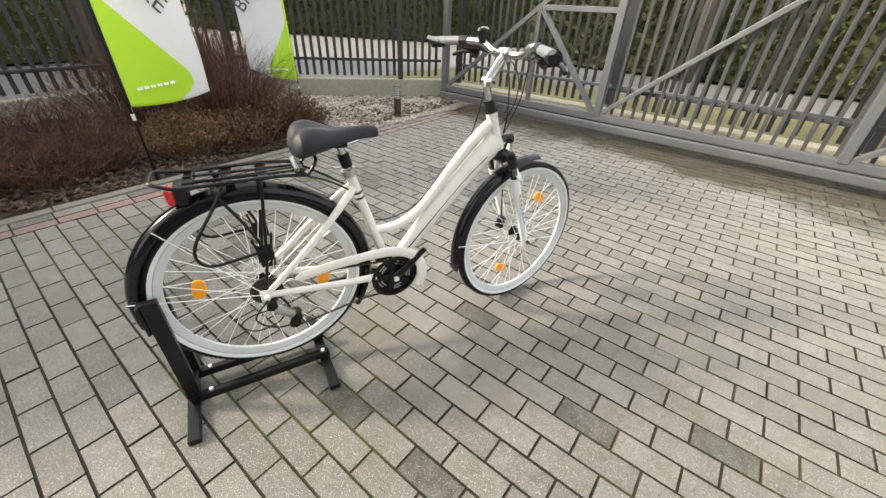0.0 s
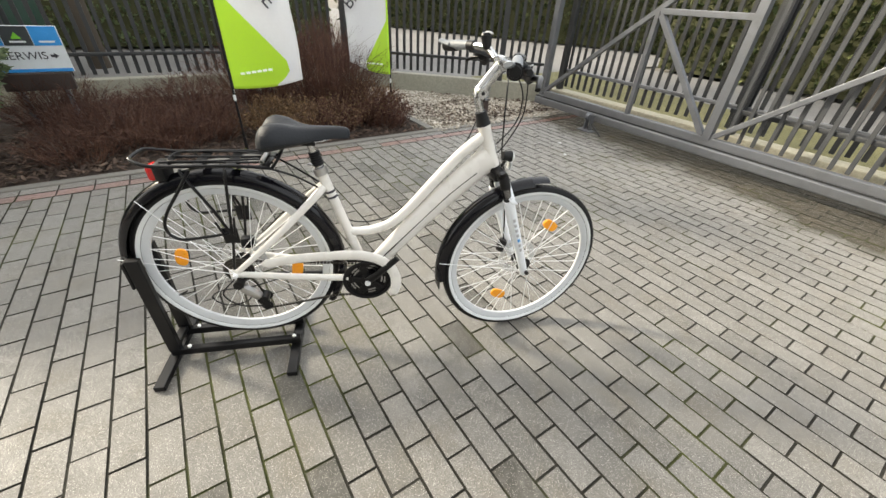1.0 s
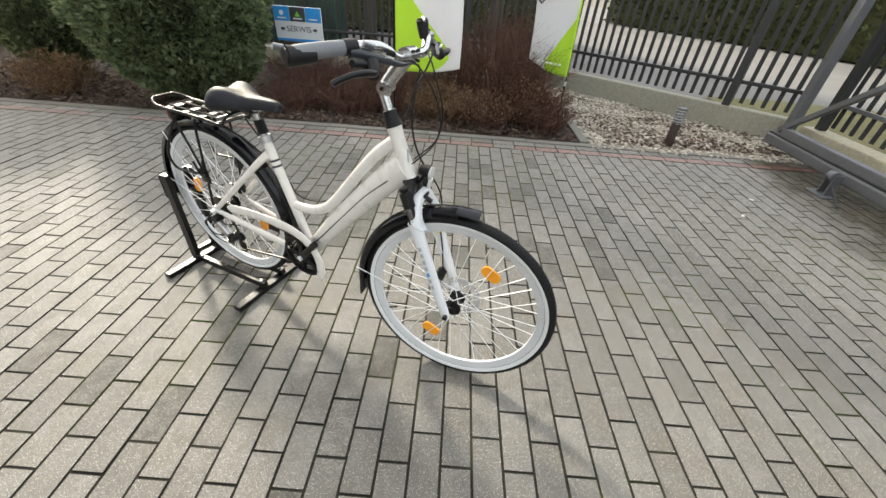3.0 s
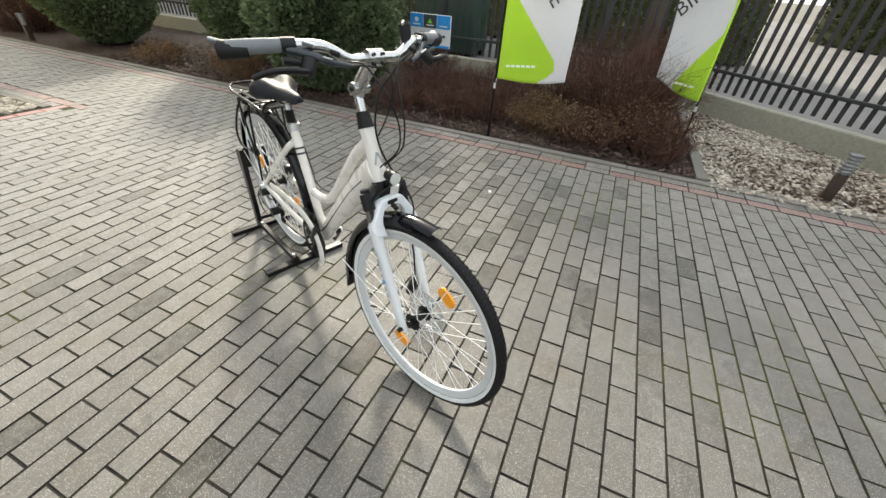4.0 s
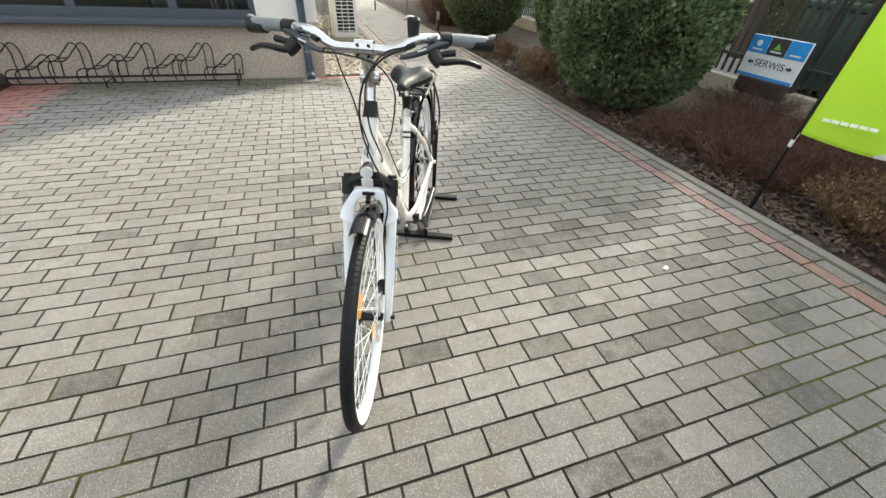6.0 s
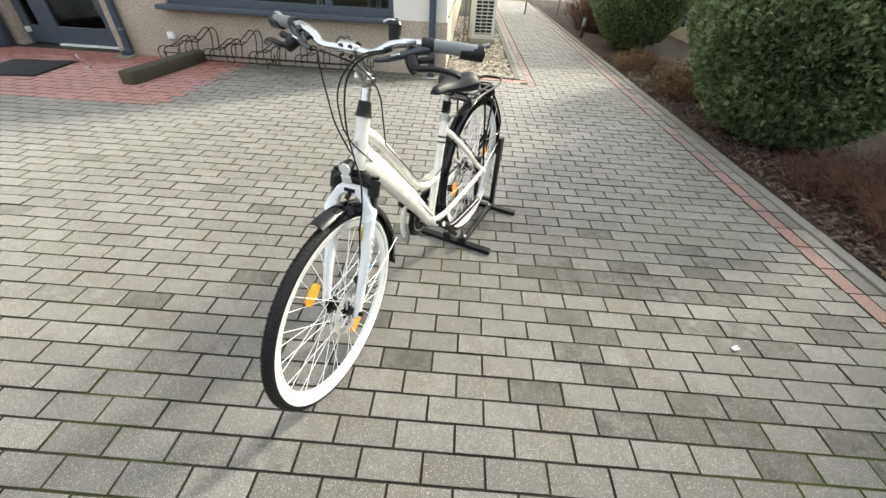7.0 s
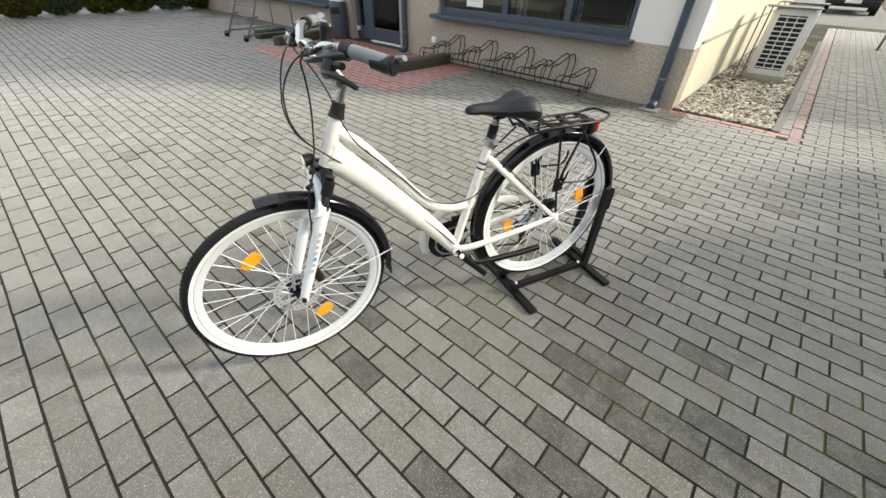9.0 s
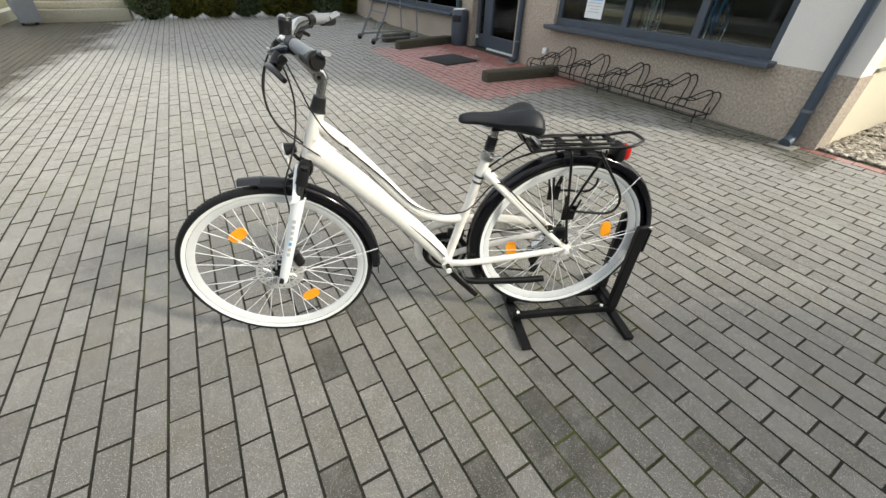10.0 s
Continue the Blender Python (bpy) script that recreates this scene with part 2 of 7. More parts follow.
M = {
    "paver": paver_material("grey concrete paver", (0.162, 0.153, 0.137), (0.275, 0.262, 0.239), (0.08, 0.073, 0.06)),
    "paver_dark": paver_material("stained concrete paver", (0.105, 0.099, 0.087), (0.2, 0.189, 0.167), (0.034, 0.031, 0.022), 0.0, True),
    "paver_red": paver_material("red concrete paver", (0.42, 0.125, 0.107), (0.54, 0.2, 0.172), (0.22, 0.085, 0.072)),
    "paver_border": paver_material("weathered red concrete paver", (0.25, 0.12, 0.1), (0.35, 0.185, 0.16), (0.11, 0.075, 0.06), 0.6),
    "joint": ground_material("mossy joint sand", [(0.3, (0.009, 0.008, 0.005)), (0.7, (0.028, 0.025, 0.017))], 0.9, 90, 0.6, (0.075, 0.085, 0.018)),
    "soil": ground_material("dark mulch soil", [(0.3, (0.03, 0.02, 0.015)), (0.7, (0.085, 0.058, 0.045))], 2.0, 60, 1.0),
    "earth": ground_material("gravelly earth", [(0.3, (0.12, 0.11, 0.09)), (0.7, (0.22, 0.2, 0.17))], 0.6, 30, 0.6),
    "road": ground_material("pale road surface", [(0.3, (0.16, 0.154, 0.148)), (0.7, (0.225, 0.218, 0.21))], 0.5, 80, 0.3),
    "grass": ground_material("winter grass", [(0.3, (0.1, 0.095, 0.035)), (0.5, (0.17, 0.16, 0.065)), (0.72, (0.34, 0.3, 0.17))], 1.5, 70, 0.8),
    "gravelbed": ground_material("gravel fines", [(0.3, (0.14, 0.12, 0.09)), (0.7, (0.4, 0.36, 0.29))], 2.5, 70, 1.0),
    "pebble": leaf_material("pale gravel stones", [(0.1, (0.15, 0.12, 0.09)), (0.4, (0.33, 0.29, 0.235)), (0.85, (0.58, 0.54, 0.47))], 0.8),
    "chip": leaf_material("bark chips", [(0.1, (0.028, 0.018, 0.013)), (0.6, (0.08, 0.05, 0.037)), (0.95, (0.19, 0.135, 0.1))], 0.85),
    "thuja": leaf_material("dark evergreen sprays", [(0.1, (0.07, 0.1, 0.055)), (0.5, (0.16, 0.215, 0.11)), (0.95, (0.3, 0.35, 0.18))], 0.6, 0.4),
    "hedge": leaf_material("yellow green hedge sprays", [(0.1, (0.035, 0.045, 0.01)), (0.5, (0.13, 0.135, 0.02)), (0.95, (0.33, 0.29, 0.035))], 0.6, 0.3),
    "ivy": leaf_material("green hedge leaves", [(0.1, (0.015, 0.025, 0.01)), (0.5, (0.05, 0.07, 0.022)), (0.95, (0.13, 0.14, 0.05))], 0.55),
    "twig_red": leaf_material("red brown twigs", [(0.1, (0.032, 0.013, 0.009)), (0.6, (0.09, 0.038, 0.025)), (0.95, (0.18, 0.095, 0.06))], 0.8),
    "twig_tan": leaf_material("tan twigs", [(0.1, (0.06, 0.033, 0.018)), (0.6, (0.16, 0.092, 0.045)), (0.95, (0.32, 0.21, 0.11))], 0.8),
    "kerb": render_coat("grey kerb concrete", (0.22, 0.21, 0.19), 90, 0.5, 0.35),
    "concrete": render_coat("weathered concrete", (0.35, 0.34, 0.28), 30, 0.5, 0.35),
    "mossy": render_coat("mossy concrete", (0.07, 0.065, 0.045), 40, 0.8, 0.5),
    "plinth": render_coat("beige pebble render", (0.51, 0.435, 0.362), 42, 1.0, 0.75),
    "cream": render_coat("cream wall render", (0.66, 0.605, 0.48), 110, 0.5, 0.12),
    "white_wall": render_coat("off white wall render", (0.72, 0.69, 0.65), 110, 0.5, 0.1),
    "fence": surface("anthracite fence paint", (0.031, 0.033, 0.036), 0.5, 0.0, 0.25, 8, 0.1, 0.0, 0.3),
    "gate_slat": surface("weathered grey slat paint", (0.075, 0.078, 0.082), 0.45, 0.2, 0.35, 6, 0.1, 0.0, 0.3),
    "galv": surface("galvanised steel", (0.175, 0.183, 0.2), 0.48, 0.5, 0.2, 10, 0.1, 0.0, 0.3),
    "anthracite": surface("anthracite frame paint", (0.055, 0.068, 0.09), 0.4, 0.0, 0.15, 10),
    "pipe": surface("blue grey downpipe", (0.05, 0.07, 0.1), 0.45, 0.2, 0.25, 12, 0.0, 0.0, 0.35),
    "bike_white": surface("pearl white bicycle paint", (0.8, 0.775, 0.73), 0.28, 0.0, 0.03, 14, 0.0, 0.6),
    "fork_white": surface("cool white fork paint", (0.76, 0.79, 0.82), 0.3, 0.0, 0.03, 14, 0.0, 0.5),
    "rim": surface("white rim", (0.6, 0.62, 0.64), 0.4, 0.0, 0.06, 14, 0.0, 0.0, 0.15),
    "whitewall": surface("white tyre wall", (0.72, 0.745, 0.75), 0.55, 0.0, 0.05, 14, 0.0, 0.0, 0.12),
    "rubber": surface("black tyre rubber", (0.007, 0.007, 0.008), 0.6, 0.0, 0.3, 20, 0.2),
    "gloss_black": surface("gloss black plastic", (0.005, 0.005, 0.007), 0.13, 0.0, 0.2, 10),
    "grey_plastic": surface("silver grey plastic", (0.2, 0.215, 0.24), 0.35, 0.0, 0.2, 10),
    "fender_grey": surface("dark grey fender plastic", (0.016, 0.017, 0.022), 0.24, 0.0, 0.2, 10),
    "black_metal": surface("black painted steel", (0.005, 0.005, 0.006), 0.32, 0.0, 0.25, 14, 0.0, 0.0, 0.1),
    "black_plastic": surface("black plastic", (0.009, 0.009, 0.01), 0.5, 0.0, 0.25, 20, 0.1),
    "shifter_shell": surface("dark blue grey plastic shell", (0.028, 0.033, 0.042), 0.22, 0.0, 0.15, 20),
    "disc": surface("brushed disc steel", (0.6, 0.6, 0.6), 0.42, 0.55, 0.1, 40),
    "stanchion": surface("dark polished stanchion", (0.2, 0.2, 0.21), 0.12, 1.0, 0.05, 20),
    "leather": surface("black saddle cover", (0.012, 0.014, 0.018), 0.52, 0.0, 0.2, 30, 0.25),
    "grip": surface("grey rubber grip", (0.17, 0.185, 0.2), 0.55, 0.0, 0.12, 30, 0.2),
    "chrome": surface("polished aluminium", (0.56, 0.565, 0.57), 0.24, 1.0, 0.08, 20),
    "alu": surface("brushed aluminium", (0.5, 0.5, 0.5), 0.35, 1.0, 0.12, 30),
    "steel": surface("bright spoke steel", (0.86, 0.87, 0.88), 0.42, 0.25, 0.05, 30),
    "chain": surface("oiled chain steel", (0.05, 0.046, 0.042), 0.38, 0.7, 0.3, 60),
    "orange": surface("orange reflector", (1.0, 0.36, 0.008), 0.3, 0.0, 0.08, 120, 0.3, 0.5),
    "red": surface("red lens", (0.55, 0.015, 0.015), 0.2, 0.0, 0.1, 60, 0.1, 0.5),
    "yellow": surface("yellow sticker", (0.8, 0.7, 0.04), 0.5, 0.0, 0.05, 20),
    "blue_sticker": surface("blue sticker", (0.08, 0.3, 0.6), 0.4, 0.0, 0.05, 20),
    "grey_sticker": surface("silver grey sticker", (0.44, 0.44, 0.45), 0.4, 0.0, 0.05, 20),
    "lens": surface("clear lamp lens", (0.8, 0.82, 0.8), 0.1, 0.3, 0.1, 80, 0.0, 0.6),
    "flag_cloth": cloth_material("printed flag cloth", (0.6, 0.88, 0.07), (0.9, 0.91, 0.93), (0.13, 0.09, 0.13),
                                 ((0.07, 0.39), (0.12, 0.465), (0.18, 0.515), (0.26, 0.5), (0.82, 0.0))),
    "flag_cloth_narrow": cloth_material("printed narrow flag cloth", (0.6, 0.88, 0.07), (0.9, 0.91, 0.93), (0.13, 0.09, 0.13), ((0.02, 0.25), (0.12, 0.28), (0.55, 0.02), (0.9, 0.0))),
    "flag_white": surface("white print", (0.85, 0.88, 0.8), 0.7, 0.0, 0.05, 20),
    "flag_green": surface("lime green sleeve", (0.5, 0.8, 0.05), 0.7, 0.0, 0.06, 20),
    "ink": surface("dark grey print", (0.04, 0.04, 0.05), 0.6, 0.0, 0.1, 20),
    "sign_blue": surface("sky blue print", (0.03, 0.3, 0.72), 0.4, 0.0, 0.06, 12),
    "sign_dark": surface("dark grey print panel", (0.05, 0.055, 0.06), 0.4, 0.0, 0.06, 12),
    "sign_white": surface("white sign face", (0.75, 0.78, 0.8), 0.4, 0.0, 0.04, 12, 0.0, 0.0, 0.1),
    "sign_green": surface("green print", (0.2, 0.55, 0.05), 0.4, 0.0, 0.06, 12),
    "brown_box": surface("dark brown sign case", (0.05, 0.035, 0.03), 0.5, 0.0, 0.2, 12),
    "mat": surface("black door mat", (0.02, 0.021, 0.024), 0.9, 0.0, 0.4, 40, 0.6),
    "ac_white": surface("white enamel", (0.66, 0.68, 0.68), 0.4, 0.0, 0.06, 8, 0.0, 0.0, 0.25),
    # near-black that stands in for shade in openings and recesses
    "shade_gap": surface("shade inside, as dark colour", (0.012, 0.012, 0.013), 0.8, 0.0, 0.2, 10),
    "paper": surface("white paper", (0.75, 0.77, 0.78), 0.8, 0.0, 0.03, 10),
    "bark": surface("dark tree bark", (0.07, 0.055, 0.04), 0.9, 0.0, 0.4, 18, 0.8),
    "wood": surface("weathered wood", (0.2, 0.15, 0.1), 0.8, 0.0, 0.3, 14, 0.4),
    "roof": surface("grey roof sheet", (0.12, 0.12, 0.13), 0.6, 0.0, 0.15, 6),
    "glass": glass_material("window glass"),
    "floor_in": surface("shop floor", (0.2, 0.2, 0.2), 0.5, 0.0, 0.15, 4),
    # dimness of the unlit shop put into the wall colour
    "wall_in_dim": surface("shop wall, dimness in colour", (0.07, 0.068, 0.065), 0.8, 0.0, 0.1, 3),
    "car_paint": surface("black car paint", (0.015, 0.015, 0.018), 0.2, 0.0, 0.1, 3, 0.0, 0.8),
    "pale_wall": render_coat("pale lichened concrete", (0.46, 0.43, 0.33), 26, 0.5, 0.4),
    "red_board": surface("red brown board paint", (0.1, 0.028, 0.022), 0.6, 0.0, 0.3, 6, 0.2),
    "grey_bin": surface("grey blue bin plastic", (0.16, 0.18, 0.21), 0.5, 0.0, 0.12, 6),
    "container": surface("dark green container paint", (0.012, 0.045, 0.03), 0.5, 0.0, 0.25, 4),
}

for key in ("gloss_black", "black_metal", "black_plastic", "rubber", "leather", "fender_grey"):
    M[key].node_tree.nodes["Principled BSDF"].inputs["Specular IOR Level"].default_value = 0.3


# ---------- building blocks ----------
def mesh_of(name, bm, material, smooth=False):
    me = bpy.data.meshes.new(name)
    bm.normal_update()
    if smooth:
        for f in bm.faces:
            f.smooth = True
    bm.to_mesh(me)
    bm.free()
    me.materials.append(material)
    return me


def part(name, bm, material, parent=None, label="", smooth=True):
    ob = new(name, mesh_of(name, bm, material, smooth))
    ob.parent = parent
    if smooth:
        ob.data.set_sharp_from_angle(angle=radians(40))
    return tagged(ob, label)


def shared(name, me, parent, m, label=""):
    ob = new(name, me)
    ob.parent = parent
    ob.matrix_basis = m
    return tagged(ob, label)


def thing(name, label, category, m=None, group="", kind=""):
    ob = new(name)
    ob.empty_display_size = 0.1
    ob.matrix_basis = m or Matrix()
    return tagged(ob, label, category, group, kind)


def box(bm, centre, size, bevel=0.0, turn=None):
    m = Matrix.LocRotScale(centre, turn, size)
    made = bmesh.ops.create_cube(bm, size=1.0, matrix=m)
    if bevel:
        edges = {e for v in made["verts"] for e in v.link_edges}
        bmesh.ops.bevel(bm, geom=list(edges), offset=bevel, segments=2, profile=0.5, affect="EDGES")
    return bm


def block(centre, size, bevel=0.0, turn=None):
    return box(bmesh.new(), centre, size, bevel, turn)


def spline(points, steps=6):
    """A smooth line through the points."""
    p = [Vector(a) for a in points]
    p = [p[0] * 2 - p[1]] + p + [p[-1] * 2 - p[-2]]
    out = []
    for a, b, c, d in zip(p, p[1:], p[2:], p[3:]):
        for k in range(steps):
            t = k / steps
            out.append(0.5 * ((2 * b) + (c - a) * t + (2 * a - 5 * b + 4 * c - d) * t * t + (3 * b - a - 3 * c + d) * t ** 3))
    out.append(p[-2])
    return out


def tube(bm, points, radius, n=10, closed=False, flat=1.0, side=None):
    """A round or oval bar along points. radius: one, or one for each point; flat: width across side against the other way."""
    p = [Vector(a) for a in points]
    r = radius if isinstance(radius, (list, tuple)) else [radius] * len(p)
    if len(r) != len(p):
        r = [r[0] + (r[-1] - r[0]) * i / (len(p) - 1) for i in range(len(p))]
    rings, up = [], None
    for i, a in enumerate(p):
        if closed:
            way = (p[(i + 1) % len(p)] - p[i - 1]).normalized()
        else:
            way = (p[min(i + 1, len(p) - 1)] - p[max(i - 1, 0)]).normalized()
        if up is None:
            up = Vector(side) if side else (Vector((0, 0, 1)) if abs(way.z) < 0.9 else Vector((1, 0, 0)))
        up = (up - way * up.dot(way)).normalized()
        other = way.cross(up)
        rings.append([bm.verts.new(a + (up * math.cos(u) * flat + other * math.sin(u)) * r[i]) for u in (2 * math.pi * k / n for k in range(n))])
    pairs = list(zip(rings, rings[1:])) + ([(rings[-1], rings[0])] if closed else [])
    for a, b in pairs:
        for k in range(n):
            bm.faces.new((a[k], a[(k + 1) % n], b[(k + 1) % n], b[k]))
    if not closed:
        bm.faces.new(rings[0][::-1])
        bm.faces.new(rings[-1])
    return bm


def rod(points, radius, n=10, **more):
    return tube(bmesh.new(), points, radius, n, **more)


def lathe(bm, profile, n=32, m=None, closed=True, arc=(0.0, 360.0)):
    """Turns (radius, height) round z; closed joins the profile's ends. m places it."""
    m = m or Matrix()
    whole = abs(arc[1] - arc[0]) >= 360
    count = n if whole else n + 1
    rings = []
    for k in range(count):
        u = radians(arc[0] + (arc[1] - arc[0]) * k / n)
        rings.append([bm.verts.new(m @ Vector((r * math.cos(u), r * math.sin(u), z))) for r, z in profile])
    for k in range(n):
        a, b = rings[k], rings[(k + 1) % count]
        for i in range(len(profile) if closed else len(profile) - 1):
            j = (i + 1) % len(profile)
            bm.faces.new((a[i], b[i], b[j], a[j]))
    if not whole and closed:
        bm.faces.new(rings[0])
        bm.faces.new(rings[-1][::-1])
    bmesh.ops.recalc_face_normals(bm, faces=bm.faces)
    return bm


def turned(profile, n=32, m=None, closed=True, arc=(0.0, 360.0)):
    return lathe(bmesh.new(), profile, n, m, closed, arc)


def plate(outline, thick, m=None):
    """A flat outline in x, y given thickness along z, from 0."""
    bm, m = bmesh.new(), m or Matrix()
    low = [bm.verts.new(m @ Vector((x, y, 0))) for x, y in outline]
    high = [bm.verts.new(m @ Vector((x, y, thick))) for x, y in outline]
    bm.faces.new(low[::-1])
    bm.faces.new(high)
    for i in range(len(low)):
        j = (i + 1) % len(low)
        bm.faces.new((low[i], low[j], high[j], high[i]))
    bmesh.ops.recalc_face_normals(bm, faces=bm.faces)
    return bm


def writing(text, size, parent, m, material, name="lettering", width=None, deep=0.0006):
    cu = bpy.data.curves.new(name, "FONT")
    cu.body, cu.size, cu.align_x, cu.align_y, cu.extrude = text, size, "CENTER", "CENTER", deep
    tmp = bpy.data.objects.new(name, cu)
    scene.collection.objects.link(tmp)
    bpy.context.view_layer.update()
    me = bpy.data.meshes.new_from_object(tmp.evaluated_get(bpy.context.evaluated_depsgraph_get()))
    bpy.data.objects.remove(tmp)
    me.materials.clear()
    me.materials.append(material)
    ob = new(name, me)
    ob.parent = parent
    ob.matrix_basis = m
    if width:
        xs = [v.co.x for v in me.vertices]
        ob.scale.x = width / (max(xs) - min(xs))
    return ob


def pieces(name, verts, faces, material, parent=None, smooth=False):
    me = bpy.data.meshes.new(name)
    me.from_pydata(verts, [], faces)
    me.materials.append(material)
    me.validate()
    ob = new(name, me)
    ob.parent = parent
    return ob


R = random.Random(7)


def sheet(name, x0, x1, y0, y1, z, material, label, parent=None, nx=1, ny=1, rough=0.0):
    bm = bmesh.new()
    grid = [[bm.verts.new((x0 + (x1 - x0) * i / nx, y0 + (y1 - y0) * j / ny, z + (noise.noise((i * 0.9, j * 0.9, 3.1)) * rough if rough else 0)))
             for j in range(ny + 1)] for i in range(nx + 1)]
    for i in range(nx):
        for j in range(ny):
            bm.faces.new((grid[i][j], grid[i + 1][j], grid[i + 1][j + 1], grid[i][j + 1]))
    ob = part(name, bm, material, parent, "", rough > 0)
    return tagged(ob, label, "ground", kind="structure")

# ---------- the large structure ----------
BED_X = -3.545         # edge of the planting bed
RED_X = -3.298         # middle of the red border course beside the planting bed
WALL_Y = -3.31         # front of the shop
CORNER_X = -0.8       # its corner
DOOR_Y = -3.62         # back of the door recess
sheet("ground", -300, 300, -300, 300, -0.09, M["earth"], "flat gravelly earth reaching to the horizon")
sheet("road", -40, -6.42, -60, 60, -0.05, M["road"], "pale worn road beyond the boundary fence")
sheet("road_2", -6.4, 40, 8.2, 11.5, -0.052, M["road"], "pale worn road behind the gate")
sheet("verge", -6.4, 40, 5.5, 8.2, -0.01, M["grass"], "patchy winter grass strip behind the gate", None, 60, 5, 0.05)
sheet("pavement_bed", BED_X + 0.06, 13.2, -40, 5.32, -0.0035, M["joint"], "sandy mossy joints beneath the paving blocks")
sheet("planting_bed", -6.26, BED_X, -40, 2.74, 0.0, M["soil"], "dark bark mulch soil of the planting bed", None, 40, 300, 0.05)


def strip_wall(name, a, b, thick, z0, z1, material, label, bevel=0.012):
    a, b = Vector((*a, 0)), Vector((*b, 0))
    long = (b - a).length
    mid = (a + b) / 2
    ob = part(name, block((0, 0, (z0 + z1) / 2), (long, thick, z1 - z0), bevel), material, None, "", False)
    ob.matrix_basis = Matrix.Translation(mid) @ Matrix.Rotation(math.atan2(b.y - a.y, b.x - a.x), 4, "Z")
    return tagged(ob, label, "wall", kind="structure")


FENCE_A, FENCE_B, FENCE_C = (-6.34, -40.0), (-6.34, 2.82), (-4.22, 5.2)
strip_wall("wall_west", FENCE_A, (-6.34, 2.78), 0.15, -0.09, 0.24, M["concrete"], "low weathered concrete wall beneath the fence")
strip_wall("wall_diagonal", (-6.3, 2.86), (-4.17, 5.24), 0.15, -0.09, 0.26, M["concrete"], "low weathered concrete wall beside the gravel")
strip_wall("wall_north", (-4.1, 5.42), (14.0, 5.42), 0.22, -0.09, 0.215, M["pale_wall"], "low mossy concrete wall beneath the fence behind the gate")

# gravel beside the fence
bm = bmesh.new()
bm.faces.new([bm.verts.new((x, y, -0.005)) for x, y in ((BED_X, 2.83), (BED_X, 5.3), (-4.2, 5.3), (-6.3, 2.83))])
tagged(part("gravel_bed", bm, M["gravelbed"], None, "", False), "pale gravel bed beside the fence", "gravel", kind="structure")
sheet("gravel_bed_2", -1.8, CORNER_X, -12, -3.36, -0.004, M["gravelbed"], "pale gravel strip along the shop wall")


def stone_mesh(seed):
    r = random.Random(seed)
    bm = bmesh.new()
    bmesh.ops.create_icosphere(bm, subdivisions=1, radius=1)
    for v in bm.verts:
        v.co *= r.uniform(0.75, 1.15)
    bm.verts.ensure_lookup_table()
    out = [v.co.copy() for v in bm.verts], [[v.index for v in f.verts] for f in bm.faces]
    bm.free()
    return out


STONES = [stone_mesh(k) for k in range(6)]


def scatter(name, spots, material, label, category, size, flat=0.6, long=1.5):
    """Loose stones or chips lying on the ground, in one mesh."""
    verts, faces = [], []
    r = random.Random(len(spots))
    for x, y, z in spots:
        vs, fs = r.choice(STONES)
        s = r.uniform(*size)
        turn = Euler((r.uniform(-0.5, 0.5), r.uniform(-0.5, 0.5), r.uniform(0, 6.28))).to_matrix()
        at, n = Vector((x, y, z + s * flat * 0.35)), len(verts)
        verts += [at + turn @ Vector((v.x * s * long, v.y * s, v.z * s * flat)) for v in vs]
        faces += [[n + i for i in f] for f in fs]
    return tagged(pieces(name, verts, faces, material), label, category, kind="stuff")


def in_gravel(x, y):
    return y > 2.84 and x < RED_X - 0.16 and y - 2.95 < (x + 6.2) * 1.117 and y < 5.15


spots = []
while len(spots) < 6200:
    x, y = R.uniform(-6.2, -3.4), R.uniform(2.84, 5.15)
    if in_gravel(x, y):
        spots.append((x, y, -0.005 + R.uniform(0, 0.012)))
scatter("gravel", spots, M["pebble"], "pale crushed gravel stones beside the fence", "gravel", (0.009, 0.02))
spots = []
while len(spots) < 650:
    x, y = -3.62 - 2.5 * R.random() ** 1.3, R.uniform(2.86, 5.1)
    if in_gravel(x, y) and noise.noise(Vector((x * 1.3, y * 1.3, 4.0))) > -0.12:
        spots.append((x, y, 0.014 + R.uniform(0, 0.012)))
scatter("dry_leaves", spots, M["chip"], "brown dry leaf scraps lying over the gravel", "leaf litter", (0.008, 0.018), 0.3, 1.9)
spots = [(R.uniform(-1.78, CORNER_X - 0.02), -3.4 - 6.5 * R.random() ** 1.5, -0.004 + R.uniform(0, 0.012)) for k in range(4200)]
scatter("gravel", spots, M["pebble"], "pale rounded gravel stones along the shop wall", "gravel", (0.012, 0.026))
spots = []
for k in range(9000):
    x, y = -3.56 - abs(R.gauss(0, 0.9)), R.uniform(-5.5, 2.7)
    if x > -6.2:
        spots.append((x, y, 0.012 + R.uniform(0, 0.02)))
scatter("bark_mulch", spots, M["chip"], "dark bark mulch chips over the planting bed", "mulch", (0.006, 0.016), 0.35, 2.6)


